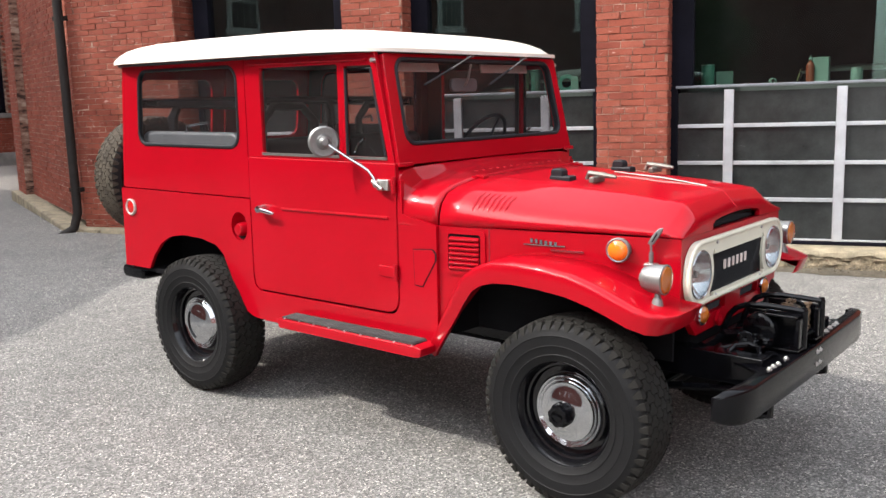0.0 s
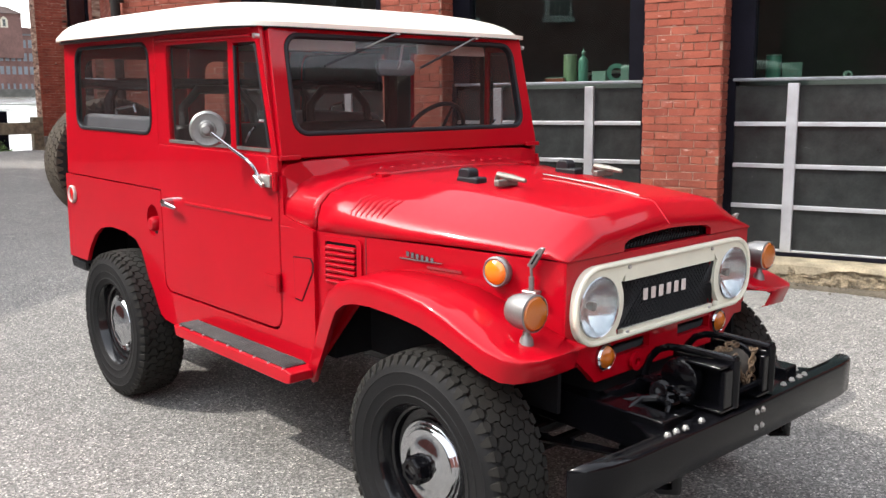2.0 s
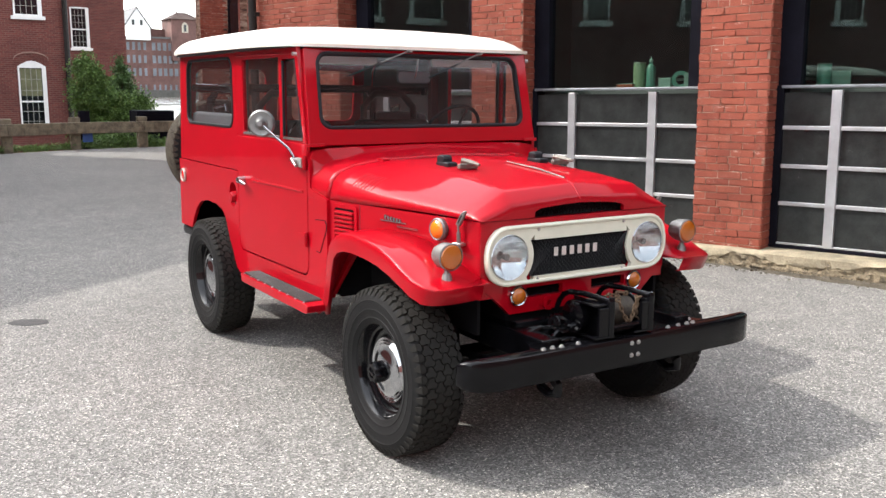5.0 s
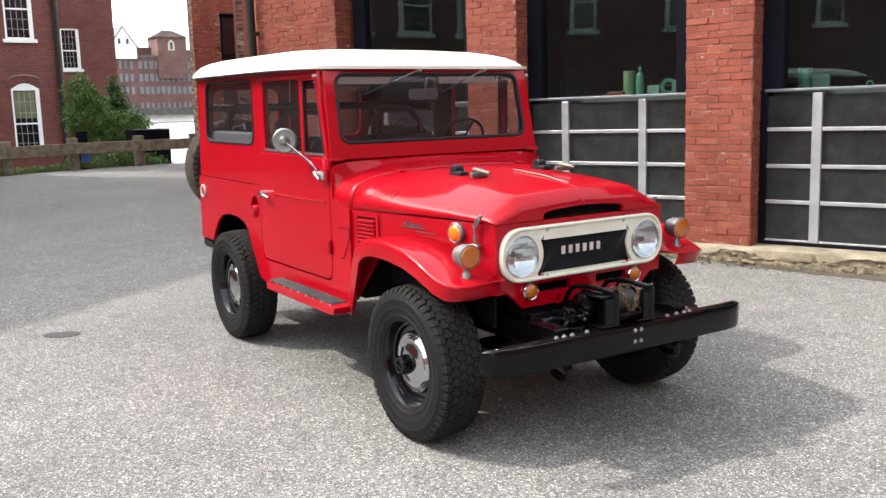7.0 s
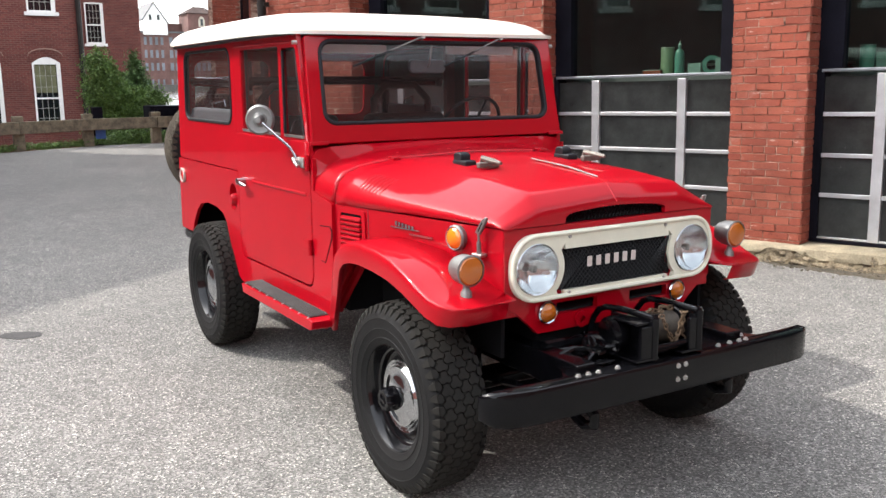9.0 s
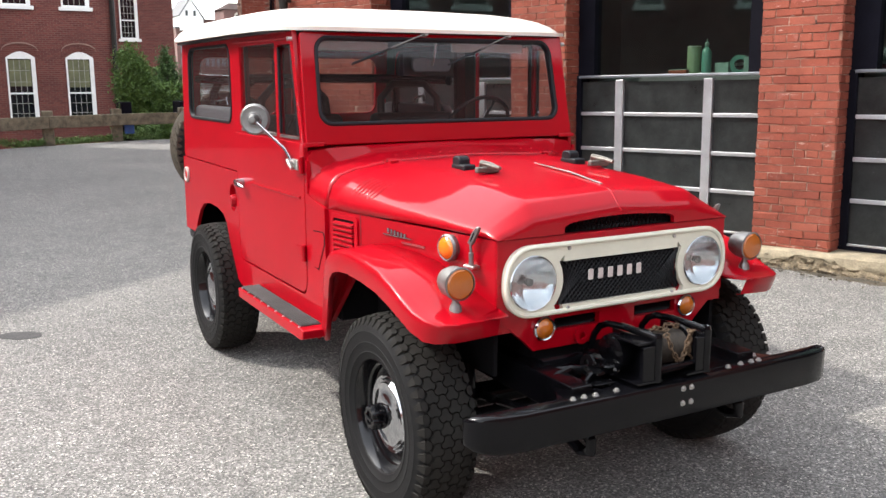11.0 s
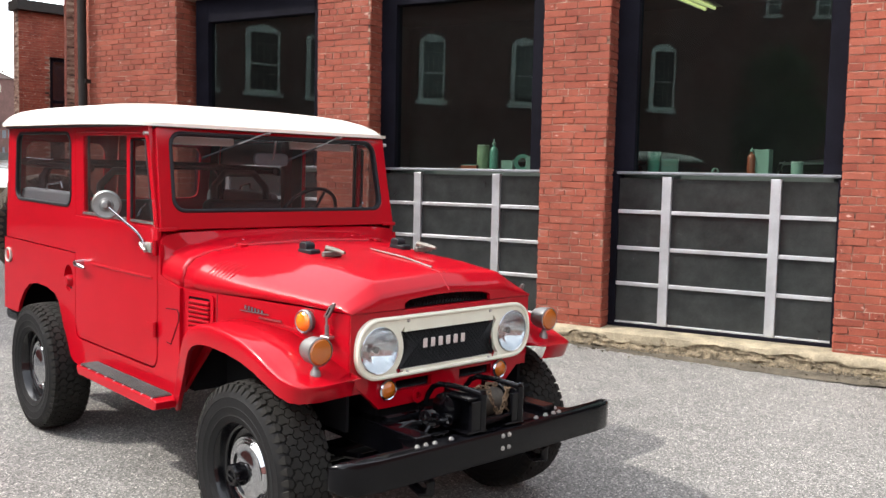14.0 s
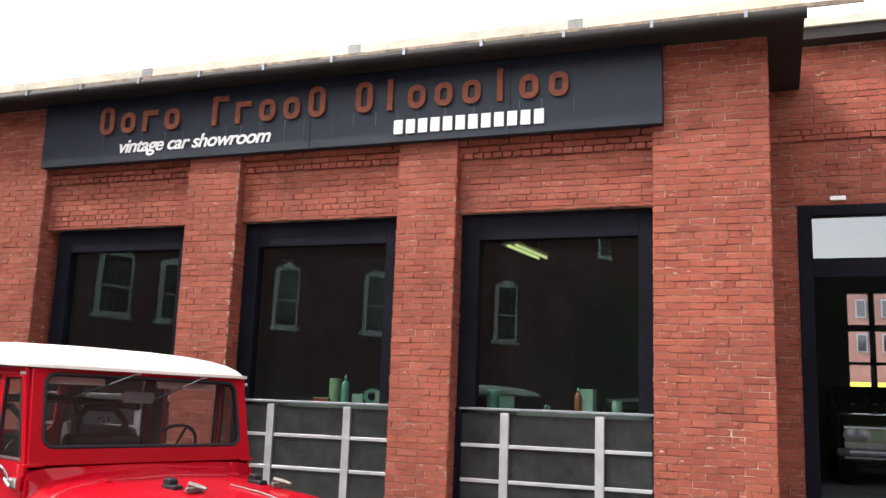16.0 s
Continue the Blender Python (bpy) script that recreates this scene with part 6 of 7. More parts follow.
def fender(s):
    rows = []
    for i, (x, z, yo) in enumerate(ROAD):
        a, b = ROAD[max(0, i - 1)], ROAD[min(len(ROAD) - 1, i + 1)]
        t = Vector((b[0] - a[0], 0, b[1] - a[1]))
        t = t.normalized() if t.length > 0.05 else Vector((1, 0, 0))
        nrm = Vector((-t.z, 0, t.x))
        if x > 0.34:
            nrm = Vector((0.35, 0, 0.93)).normalized()
        xi = min(x, 0.322)
        yi = apron_y(xi) - 0.008 if x > -0.66 else 0.700
        lift = along([(-0.7, 0.012), (-0.5, 0.035), (-0.3, 0.050), (0.0, 0.052), (0.2, 0.040), (0.34, 0.030), (0.42, 0.012)], x)
        P = Vector((x, 0, z))
        row = []
        for f, l in ((0.0, 1.05), (0.45, 1.03), (0.84, 1.0), (0.950, 0.95), (0.985, 0.82), (1.0, 0.60), (1.0, 0.15)):
            q = P + nrm * lift * l
            row.append((lerp(min(q.x, 0.325) if f == 0 else q.x, q.x, f), s * lerp(yi, yo, f), q.z))
        q = P - nrm * along([(0.20, 0.034), (0.33, 0.046), (0.40, 0.056)], x)
        row.append((q.x, s * (yo - 0.003), q.z))
        row.append((q.x, s * (yo - 0.025), q.z))
        rows.append(row)
    return Geo().loft(rows)


mirrored("fender", fender, M_RED, "flat topped red front fender", sharp=48, solid=0.004)
mirrored("fender_skirt", lambda s: Geo().prism([(0.302, 0.80), (0.322, 0.80), (0.322, 0.70), (0.302, 0.70)], s * 0.30, s * 0.508), M_RED, sharp=0)

# --- running boards
M_TREAD = surface("worn black rubber tread", (0.060, 0.055, 0.055), 0.75, vary=0.4, scale=12, spec=0.2)
for s in (-1, 1):
    rb = part("running_board", Geo().prism([(-1.575, 0.508), (-0.70, 0.514), (-0.665, 0.505), (-0.672, 0.470), (-0.70, 0.462), (-1.56, 0.462)], s * 0.69, s * 0.812), M_RED, car, "red side step with a black tread", bevel=0.006)
    part("tread", Geo().box(-1.545, -0.715, min(s * 0.712, s * 0.800), max(s * 0.712, s * 0.800), 0.512, 0.5185), M_TREAD, rb, "black ribbed tread")
    for k in range(7):
        y = s * (0.718 + 0.0125 * k)
        part("tread_rib", Geo().tube([(-1.54, y, 0.519), (-0.72, y, 0.523)], 0.0025, 4), M_TREAD, rb)
    for k in range(9):
        part("rivet", Geo().lathe([(0, 0.006), (0.005, 0.004), (0.006, 0)], 8, Matrix.Translation((-1.52 + 0.1 * k, s * 0.806, 0.512))), M_SATIN, rb)

# --- side reflectors and rear bumperettes
for s in (-1, 1):
    rf = part("side_reflector", Geo().lathe([(0.046, 0.0), (0.048, 0.010), (0.042, 0.016), (0.034, 0.010)], 28, pose(-2.925, s * HW, 0.945, 90 if s < 0 else -90, 0, 0)), M_VISOR, car, "round red reflector in a pale ring")
    part("lens", Geo().lathe([(0.036, 0.008), (0.02, 0.014), (0, 0.015)], 28, pose(-2.925, s * HW, 0.945, 90 if s < 0 else -90, 0, 0)), M_REDLENS, rf)
    part("bumperette", Geo().prism(rrect(-3.16, -2.93, 0.505, 0.585, 0.035), s * 0.50, s * 0.66), M_BLACK, car, "black rear bumperette", bevel=0.02)

# --- wheels


def tyre_geo():
    half = [(0.196, 0.085), (0.205, 0.098), (0.226, 0.1055), (0.229, 0.108), (0.232, 0.1060), (0.262, 0.1100), (0.264, 0.1115), (0.266, 0.1102), (0.300, 0.1115), (0.303, 0.1135), (0.306, 0.1110), (0.322, 0.108), (0.336, 0.100), (0.345, 0.088)]
    return Geo().lathe([(r, -z) for r, z in half] + [(0.349, 0.0)] + half[::-1], 72)


def lug(g, shape, a, col, low, top, slim):
    """One tread lug: a flat shape laid on the tyre at angle a, column col."""
    vs = []
    for r, k in ((low, 1.0), (top, slim)):
        vs += [((r - 0.9 * (col + q) ** 2) * math.cos(a + p * k / 0.36), (r - 0.9 * (col + q) ** 2) * math.sin(a + p * k / 0.36), col + q * k) for p, q in shape]
    n = len(shape)
    g.add(vs, [tuple(range(n, 2 * n))] + [(i, (i + 1) % n, n + (i + 1) % n, n + i) for i in range(n)])


def tread_geo():
    """Interlocking six-armed lugs in four columns, and a row of shoulder lugs on each side."""
    g = Geo()
    n, R = 52, 0.0246
    shape = []
    for i in range(6):
        t = radians(60 * i)
        shape.append((R * math.sin(t), R * math.cos(t)))
        t += radians(30)
        q = R * 0.866 + (0.0042 if i % 2 else -0.0042)
        shape += [(q * math.sin(t) + d * math.cos(t), q * math.cos(t) - d * math.sin(t)) for d in (-0.0050, 0.0050)]
    for j, col in enumerate((-0.0555, -0.0185, 0.0185, 0.0555)):
        for k in range(n):
            lug(g, shape, 2 * math.pi * (k + 0.5 * (j % 2)) / n, col, 0.348, 0.3615, 0.90)
    for s in (-1, 1):
        for k in range(n):
            a = 2 * math.pi * (k + (0.5 if s < 0 else 0.0)) / n
            outline_ = [(-0.009, 0.0), (0.009, 0.0), (0.018, 0.009), (0.014, 0.014), (0.018, 0.022), (-0.013, 0.022), (-0.018, 0.014), (-0.018, 0.009)]
            lug(g, [(p, s * q) for p, q in outline_], a, s * 0.0765, 0.348, 0.3615, 0.93)
            da = 0.0145 / 0.36
            vs = []
            for r, z, t in ((0.336, 0.0975, 1.0), (0.352, 0.0985, 1.0), (0.338, 0.1045, 0.8), (0.322, 0.1100, 0.45)):
                vs += [(r * math.cos(a - da * t), r * math.sin(a - da * t), s * z), (r * math.cos(a + da * t), r * math.sin(a + da * t), s * z)]
            g.add(vs, [(0, 1, 3, 2), (2, 3, 5, 4), (4, 5, 7, 6), (0, 2, 4, 6), (1, 7, 5, 3)])
    return g


M_LUG = surface("worn tread rubber", (0.0165, 0.0155, 0.0135), 0.8, vary=0.35, scale=10, grain=240, bump=0.3, spec=0.2)
M_DUSTY = surface("dusty tread rubber", (0.070, 0.058, 0.044), 0.9, vary=0.4, scale=14, grain=200, bump=0.3, spec=0.2)
TYRE, TREAD = tyre_geo().mesh("tyre", M_RUBBER, 30), tread_geo().mesh("tread", M_LUG, 0)
DUSTY = tread_geo().mesh("tread", M_DUSTY, 0)
RIM = Geo().lathe([(0.204, 0.080), (0.206, 0.092), (0.200, 0.095), (0.192, 0.080), (0.186, 0.052), (0.178, 0.048), (0.172, 0.030), (0.150, 0.020), (0.135, 0.024), (0.125, 0.036), (0.105, 0.034), (0.0, 0.034)], 48).lathe(
    [(0.204, 0.080), (0.19, 0.0), (0.19, -0.09), (0.0, -0.09)], 32).mesh("wheel", M_RIM, 40)
CAP = Geo().lathe([(0.140, 0.034), (0.144, 0.046), (0.138, 0.054), (0.131, 0.050), (0.125, 0.058), (0.118, 0.054), (0.112, 0.062), (0.103, 0.061), (0.075, 0.074), (0.045, 0.082), (0.0, 0.085)], 48).mesh("hub_cap", M_CHROME, 40)
LOCK = Geo()
prof = [(0.046, 0.060, 0), (0.046, 0.090, 0), (0.043, 0.092, 1), (0.043, 0.122, 1), (0.037, 0.132, 1), (0.024, 0.132, 0), (0.022, 0.126, 0), (0.008, 0.126, 0)]
LOCK.loft([[((r + 0.003 * f * math.cos(8 * a)) * math.cos(a), (r + 0.003 * f * math.cos(8 * a)) * math.sin(a), h) for a in [2 * math.pi * k / 64 for k in range(65)]] for r, h, f in prof])
LOCK.box(-0.020, 0.020, -0.005, 0.005, 0.122, 0.136)
LOCK = LOCK.mesh("locking_hub", M_BLACK, 40)


def wheel(name, m, front, label):
    w = part(name, RIM, M_RIM, car, label)
    w.matrix_world = m
    for nm, me in (("tyre", TYRE), ("tread", DUSTY if name == "spare_wheel" else TREAD), ("hub_cap", CAP)):
        part(nm, me, None, w)
    if front:
        part("locking_hub", LOCK, None, w, "black locking hub")


for s in (-1, 1):
    for x, front in ((0.0, True), (-2.285, False)):
        wheel("wheel", pose(x, s * 0.690, 0.364, 90 if s < 0 else -90, 0, 0) @ pose(0, 0, 0, 0, 0, 11 * (x + s)), front, "black steel wheel with chrome cap")
wheel("spare_wheel", pose(-3.165, -0.38, 1.09, 0, -90, 0), False, "spare wheel on the tailgate")
part("spare_bracket", Geo().box(-3.13, -3.03, -0.50, -0.26, 1.02, 1.16), M_BLACK, car, sharp=0)

# --- chassis and running gear
mirrored("frame_rail", lambda s: Geo().box(-3.05, 0.60, s * 0.36 - 0.04, s * 0.36 + 0.04, 0.475, 0.585), M_BLACK, bevel=0.006)
for x in (0.0, -2.285):
    a = Geo().tube([(x, -0.60, 0.37), (x, 0.60, 0.37)], 0.045, 14)
    a.lathe([(0.0, -0.13), (0.07, -0.12), (0.12, -0.06), (0.13, 0.0), (0.12, 0.06), (0.07, 0.12), (0, 0.13)], 20, pose(x, 0.18, 0.37, 0, 90, 0))
    part("axle", a, M_BLACK, car)
for s in (-1, 1):
    for x in (0.0, -2.285):
        for k in range(5):
            h = 0.52 - 0.10 * k
            part("leaf_spring", Geo().tube([(x - h, s * 0.44, 0.475 - 0.012 * k), (x - h * 0.5, s * 0.44, 0.435 - 0.009 * k), (x, s * 0.44, 0.425 - 0.008 * k), (x + h * 0.5, s * 0.44, 0.435 - 0.009 * k), (x + h, s * 0.44, 0.475 - 0.012 * k)], 0.012, 4), M_BLACK, car)
    part("shock", Geo().tube([(0.10, s * 0.47, 0.36), (0.02, s * 0.46, 0.80)], [0.03, 0.024], 12), M_BLACK, car)
    part("steering_knuckle", Geo().lathe([(0, -0.08), (0.09, -0.07), (0.11, 0.0), (0.09, 0.07), (0, 0.08)], 18, pose(0, s * 0.55, 0.37, 90, 0, 0)), M_BLACK, car)
part("tie_rod", Geo().tube([(0.13, -0.56, 0.36), (0.13, 0.56, 0.36)], 0.016, 8), M_BLACK, car)
# solid block fills the bay, its shade given as near-black colour
part("engine_bay_fill", Geo().box(-0.60, 0.29, -0.34, 0.34, 0.50, 1.0).box(-0.60, 0.25, -0.48, 0.48, 0.80, 1.0), M_MATT, car, "near-black block in place of the shaded engine bay", bevel=0.02)
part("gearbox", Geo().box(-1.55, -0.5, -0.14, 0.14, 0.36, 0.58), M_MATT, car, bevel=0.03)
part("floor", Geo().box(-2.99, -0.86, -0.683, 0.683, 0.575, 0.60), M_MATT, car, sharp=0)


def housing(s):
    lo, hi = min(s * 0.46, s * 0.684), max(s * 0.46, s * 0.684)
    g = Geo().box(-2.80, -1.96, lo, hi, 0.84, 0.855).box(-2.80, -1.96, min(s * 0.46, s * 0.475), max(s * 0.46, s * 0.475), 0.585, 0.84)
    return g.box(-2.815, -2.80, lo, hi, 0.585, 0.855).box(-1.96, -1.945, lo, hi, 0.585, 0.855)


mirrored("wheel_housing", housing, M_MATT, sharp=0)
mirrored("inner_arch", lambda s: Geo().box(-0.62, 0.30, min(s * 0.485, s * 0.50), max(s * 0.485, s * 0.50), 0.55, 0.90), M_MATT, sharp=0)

M_ROPE = surface("dark wound rope", (0.040, 0.032, 0.024), 0.8, vary=0.4, scale=60)
# --- winch bumper
BX0, BZ0, BZ1 = 0.674, 0.440, 0.560
rows = []
for y in (-0.776, -0.772, -0.764, -0.745, -0.70, -0.62, 0.0, 0.61, 0.69, 0.735, 0.760, 0.772, 0.777):
    k = abs(y)+0.012
    x = BX0 - along([(0.55, 0.0), (0.69, 0.012), (0.735, 0.028), (0.762, 0.048), (0.780, 0.075), (0.789, 0.10)], k)
    deep = along([(0.60, 0.060), (0.70, 0.055), (0.76, 0.035), (0.789, 0.008)], k)
    e, d = 0.010, -0.006 * y
    cut = along([(0.74, 0.0), (0.77, 0.006), (0.789, 0.022)], k)
    loop = [(x - deep, BZ0 + cut), (x - e, BZ0 + cut), (x - 0.003, BZ0 + cut + 0.003), (x, BZ0 + cut + e), (x, BZ1 - cut - e), (x - 0.003, BZ1 - cut - 0.003), (x - e, BZ1 - cut), (x - deep, BZ1 - cut)]
    rows.append([(px, y, pz + d) for px, pz in loop + loop[:1]])
bumper = part("bumper", Geo().loft(rows, cap=True), M_BLACK, car, "glossy black bowed bumper", sharp=40)
deck = [(0.326, -0.21), (0.359, -0.36), (0.523, -0.408), (0.612, -0.47), (0.622, -0.60), (0.622, 0.60), (0.612, 0.47), (0.523, 0.408), (0.359, 0.36), (0.326, 0.21)]
part("winch_plate", Geo().prism(deck, 0.550, 0.5605, "z"), M_BLACK, bumper, "black steel winch deck", bevel=0.003)
BOLT = Geo().lathe([(0.0, 0.007), (0.006, 0.007), (0.0075, 0.005), (0.008, 0.001), (0.011, 0.0), (0.011, -0.003)], 6).mesh("bolt", M_SATIN, 0)
for x, y in ((0.634, -0.425), (0.634, -0.382), (0.637, -0.340), (0.586, -0.345), (0.560, -0.250), (0.556, -0.220), (0.636, -0.255), (0.636, 0.235), (0.632, 0.300), (0.632, 0.352), (0.632, 0.388), (0.590, 0.410)):
    part("bolt", BOLT, None, bumper, "bright bolt head").matrix_world = Matrix.Translation((x, y, 0.562 if x < 0.615 else 0.5625 - 0.006 * y))
for y in (-0.006, 0.030):
    for z in (0.487, 0.537):
        part("bolt", BOLT, None, bumper).matrix_world = pose(BX0, y, z, 0, 90, 0)
for s in (-1, 1):
    g = Geo().tube([(0.46, s * 0.33, 0.50), (0.56, s * 0.33, 0.43), (0.61, s * 0.33, 0.40), (0.61, s * 0.33, 0.365), (0.56, s * 0.33, 0.35), (0.50, s * 0.33, 0.37)], 0.019, 8)
    g.box(0.42, 0.60, s * 0.33 - 0.025, s * 0.33 + 0.025, 0.42, 0.45)
    part("tow_hook", g, M_BLACK, bumper, "black tow hook below the bumper", bevel=0.003)
winch = part("winch", Geo().tube([(0.545, -0.085, 0.655), (0.545, 0.12, 0.655)], 0.045, 22), M_BLACK, car, "black winch with chain on its drum")
winch.location.z = -0.014
# uprights with folded feet and a tie plate
for y, w_ in ((-0.110, 0.05), (0.105, 0.035)):
    part("winch_bracket", Geo().box(0.44, 0.640, y - 0.006, y + 0.006, 0.582, 0.715), M_BLACK, winch, "folded black winch upright", bevel=0.004)
    part("post", Geo().tube([(0.645, y + 0.012, 0.582), (0.645, y + 0.012, 0.728)], 0.015, 12), M_BLACK, winch)
    part("post_nut", Geo().lathe([(0.0, 0.012), (0.011, 0.012), (0.013, 0.0)], 6, Matrix.Translation((0.645, y + 0.012, 0.728))), M_BLACK, winch)
    part("gusset", Geo().box(0.632, 0.650, y - w_, y, 0.582, 0.705), M_BLACK, winch, bevel=0.004)
    part("bracket_foot", Geo().box(0.46, 0.655, y - 0.075, y + 0.030, 0.582, 0.590), M_BLACK, winch, bevel=0.002)
part("tie_plate", Geo().box(0.52, 0.64, -0.175, -0.095, 0.708, 0.718), M_BLACK, winch, bevel=0.003)
for y in (-0.055, 0.088):
    part("drum_flange", Geo().lathe([(0.0, -0.005), (0.068, -0.005), (0.072, 0.0), (0.068, 0.005), (0, 0.005)], 26, pose(0.545, y, 0.655, 90, 0, 0)), M_BLACK, winch)
for z, x in ((0.615, 0.63), (0.597, 0.61)):
    part("tie_bar", Geo().tube([(x, -0.10, z), (x, 0.11, z)], 0.011, 8), M_BLACK, winch)
g = Geo()
for k in range(7):
    g.lathe([(0.045, -0.010), (0.056, 0.0), (0.045, 0.010)], 22, pose(0.545, -0.045 + 0.021 * k, 0.655, 90, 0, 0))
tagged(part("rope", g, M_ROPE, winch, "brown rope wound on the drum"), kind="stuff")
# chain draped over the drum: one strand along the top, two loops down the front
r = random.Random(9)
strand = []
for k in range(10):
    strand.append((0.545 + 0.012 * math.sin(2 * k), -0.04 + 0.0145 * k, 0.722 + 0.006 * math.sin(1.3 * k)))
for k in range(14):
    t = k / 13
    strand.append((0.60 + 0.012 * math.sin(math.pi * t), 0.085 - 0.105 * t, 0.712 - 0.085 * math.sin(math.pi * t) + 0.004 * math.sin(9 * t)))
for k in range(7):
    t = k / 6
    strand.append((0.606, 0.088 - 0.012 * math.sin(3 * t), 0.715 - 0.09 * t))
for i, c in enumerate(strand):
    n_ = Vector(strand[min(i + 1, len(strand) - 1)]) - Vector(strand[max(0, i - 1)])
    q = n_.to_track_quat("X", "Z").to_matrix() @ Euler((i % 2 * 1.5 + r.uniform(-0.4, 0.4), r.uniform(-0.3, 0.3), 0)).to_matrix()
    pts = [Vector(c) + q @ Vector((0.0125 * math.cos(u), 0.0075 * math.sin(u), 0)) for u in [2 * math.pi * j / 10 for j in range(11)]]
    part("chain_link", Geo().tube(pts, 0.0030, 5), M_CHAIN, winch)
part("gear_case", Geo().lathe([(0, -0.035), (0.050, -0.033), (0.062, -0.020), (0.066, 0.0), (0.062, 0.020), (0.045, 0.03), (0, 0.03)], 26, pose(0.50, -0.150, 0.650, 90, 0, 0)), M_BLACK, winch)
part("drive_shaft", Geo().tube([(0.34, -0.15, 0.60), (0.50, -0.15, 0.64)], 0.020, 10), M_BLACK, winch)
part("drive_cap", Geo().lathe([(0.0, 0.075), (0.03, 0.074), (0.045, 0.05), (0.052, 0.0)], 20, pose(0.545, 0.125, 0.650, -90, 0, 0)), M_BLACK, winch)
part("clutch_lever", Geo().tube([(0.47, -0.39, 0.586), (0.455, -0.345, 0.592), (0.46, -0.30, 0.606), (0.50, -0.275, 0.612), (0.545, -0.285, 0.605), (0.56, -0.32, 0.592)], [0.010, 0.012, 0.012, 0.012, 0.012, 0.009], 8), M_BLACK, winch, "curved black clutch lever")
part("lever_pad", Geo().box(0.475, 0.555, -0.385, -0.330, 0.582, 0.598), M_BLACK, winch, bevel=0.005)
# worn dog clutch and cable clamp on the deck
for k, (x, y, h, a) in enumerate(((0.52, -0.235, 0.020, 20), (0.50, -0.20, 0.034, -30), (0.535, -0.185, 0.028, 50), (0.48, -0.245, 0.040, 70), (0.545, -0.215, 0.045, 10), (0.46, -0.20, 0.03, 35), (0.51, -0.165, 0.015, -15))):
    part("clamp", Geo().lathe([(0.010, 0.0), (0.026, 0.0), (0.030, 0.005), (0.026, 0.011), (0.010, 0.011), (0.010, 0.0)], 14, pose(x, y, 0.584 + h, a, a * 0.6, 0)), M_BLACK, winch)
part("cable", Geo().tube([(0.40, -0.32, 0.590), (0.45, -0.28, 0.604), (0.49, -0.25, 0.612), (0.52, -0.21, 0.604), (0.55, -0.17, 0.612)], 0.008, 6), M_BLACK, winch)
part("bracket_arm", Geo().box(0.555, 0.592, -0.30, -0.225, 0.582, 0.589), M_BLACK, winch, bevel=0.003)
part("bracket_arm", Geo().box(0.38, 0.44, -0.35, -0.24, 0.582, 0.597), M_BLACK, winch, bevel=0.003)
part("cross_member", Geo().tube([(0.345, -0.34, 0.592), (0.345, 0.34, 0.592)], 0.020, 8), M_BLACK, winch)
for y0, y1 in ((-0.130, -0.100), (0.085, 0.112)):
    part("hoop", Geo().tube([(0.34, y0, 0.585), (0.352, y0, 0.640), (0.368, y0, 0.680), (0.395, y0, 0.712), (0.435, y0, 0.730), (0.50, lerp(y0, y1, 0.4), 0.734), (0.58, lerp(y0, y1, 0.8), 0.730), (0.645, y1, 0.726)], 0.0115, 10), M_BLACK, winch, "bent tube guard")
part("tow_eye", Geo().lathe([(0.014, -0.006), (0.030, -0.006), (0.030, 0.006), (0.014, 0.006), (0.014, -0.006)], 20, pose(0.340, -0.165, 0.655, 0, 90, 0)), M_RED, car, "red starter crank eye on the front panel")

# --- cabin
seatg = Geo().prism(rrect(-1.98, -1.84, 0.86, 1.34, 0.05), -0.60, -0.10)
part("front_seat", seatg, M_SEAT, car, "black vinyl front seat", bevel=0.03)
part("front_seat", Geo().prism(rrect(-1.98, -1.84, 0.86, 1.34, 0.05), 0.10, 0.60), M_SEAT, car, bevel=0.03)
part("seat_cushion", Geo().box(-1.88, -1.36, -0.60, 0.60, 0.74, 0.90), M_SEAT, car, bevel=0.04)
for s in (-1, 1):
    part("headrest_hoop", Geo().tube([(-1.93, s * 0.35 - 0.19, 1.25), (-1.95, s * 0.35 - 0.18, 1.42), (-1.955, s * 0.35 - 0.10, 1.50), (-1.955, s * 0.35 + 0.10, 1.50), (-1.95, s * 0.35 + 0.18, 1.42), (-1.93, s * 0.35 + 0.19, 1.25)], 0.022, 10), M_SEAT, car)
    bench = part("side_bench", Geo().prism(rrect(-2.84, -1.98, 1.16, 1.375, 0.06), s * 0.60, s * 0.665), M_GREYSEAT, car, "grey vinyl side bench back", bevel=0.02)
    part("bench_cushion", Geo().box(-2.84, -1.98, min(s * 0.30, s * 0.64), max(s * 0.30, s * 0.64), 0.86, 0.98), M_GREYSEAT, bench, bevel=0.03)
    part("grab_handle", Geo().tube([(-2.44, s * 0.645, 1.372), (-2.43, s * 0.645, 1.405), (-2.28, s * 0.62, 1.425), (-2.27, s * 0.62, 1.39)], 0.008, 8), M_CHROME, bench)
part("roll_bar", Geo().tube([(-2.62, -0.60, 0.86), (-2.62, -0.60, 1.45), (-2.62, -0.55, 1.53), (-2.62, 0.55, 1.53), (-2.62, 0.60, 1.45), (-2.62, 0.60, 0.86)], 0.028, 12), M_BLACK, car, "black roll bar")
mirrored("side_bar", lambda s: Geo().tube([(-2.95, s * 0.60, 1.53), (-1.92, s * 0.60, 1.515)], 0.028, 12), M_BLACK)
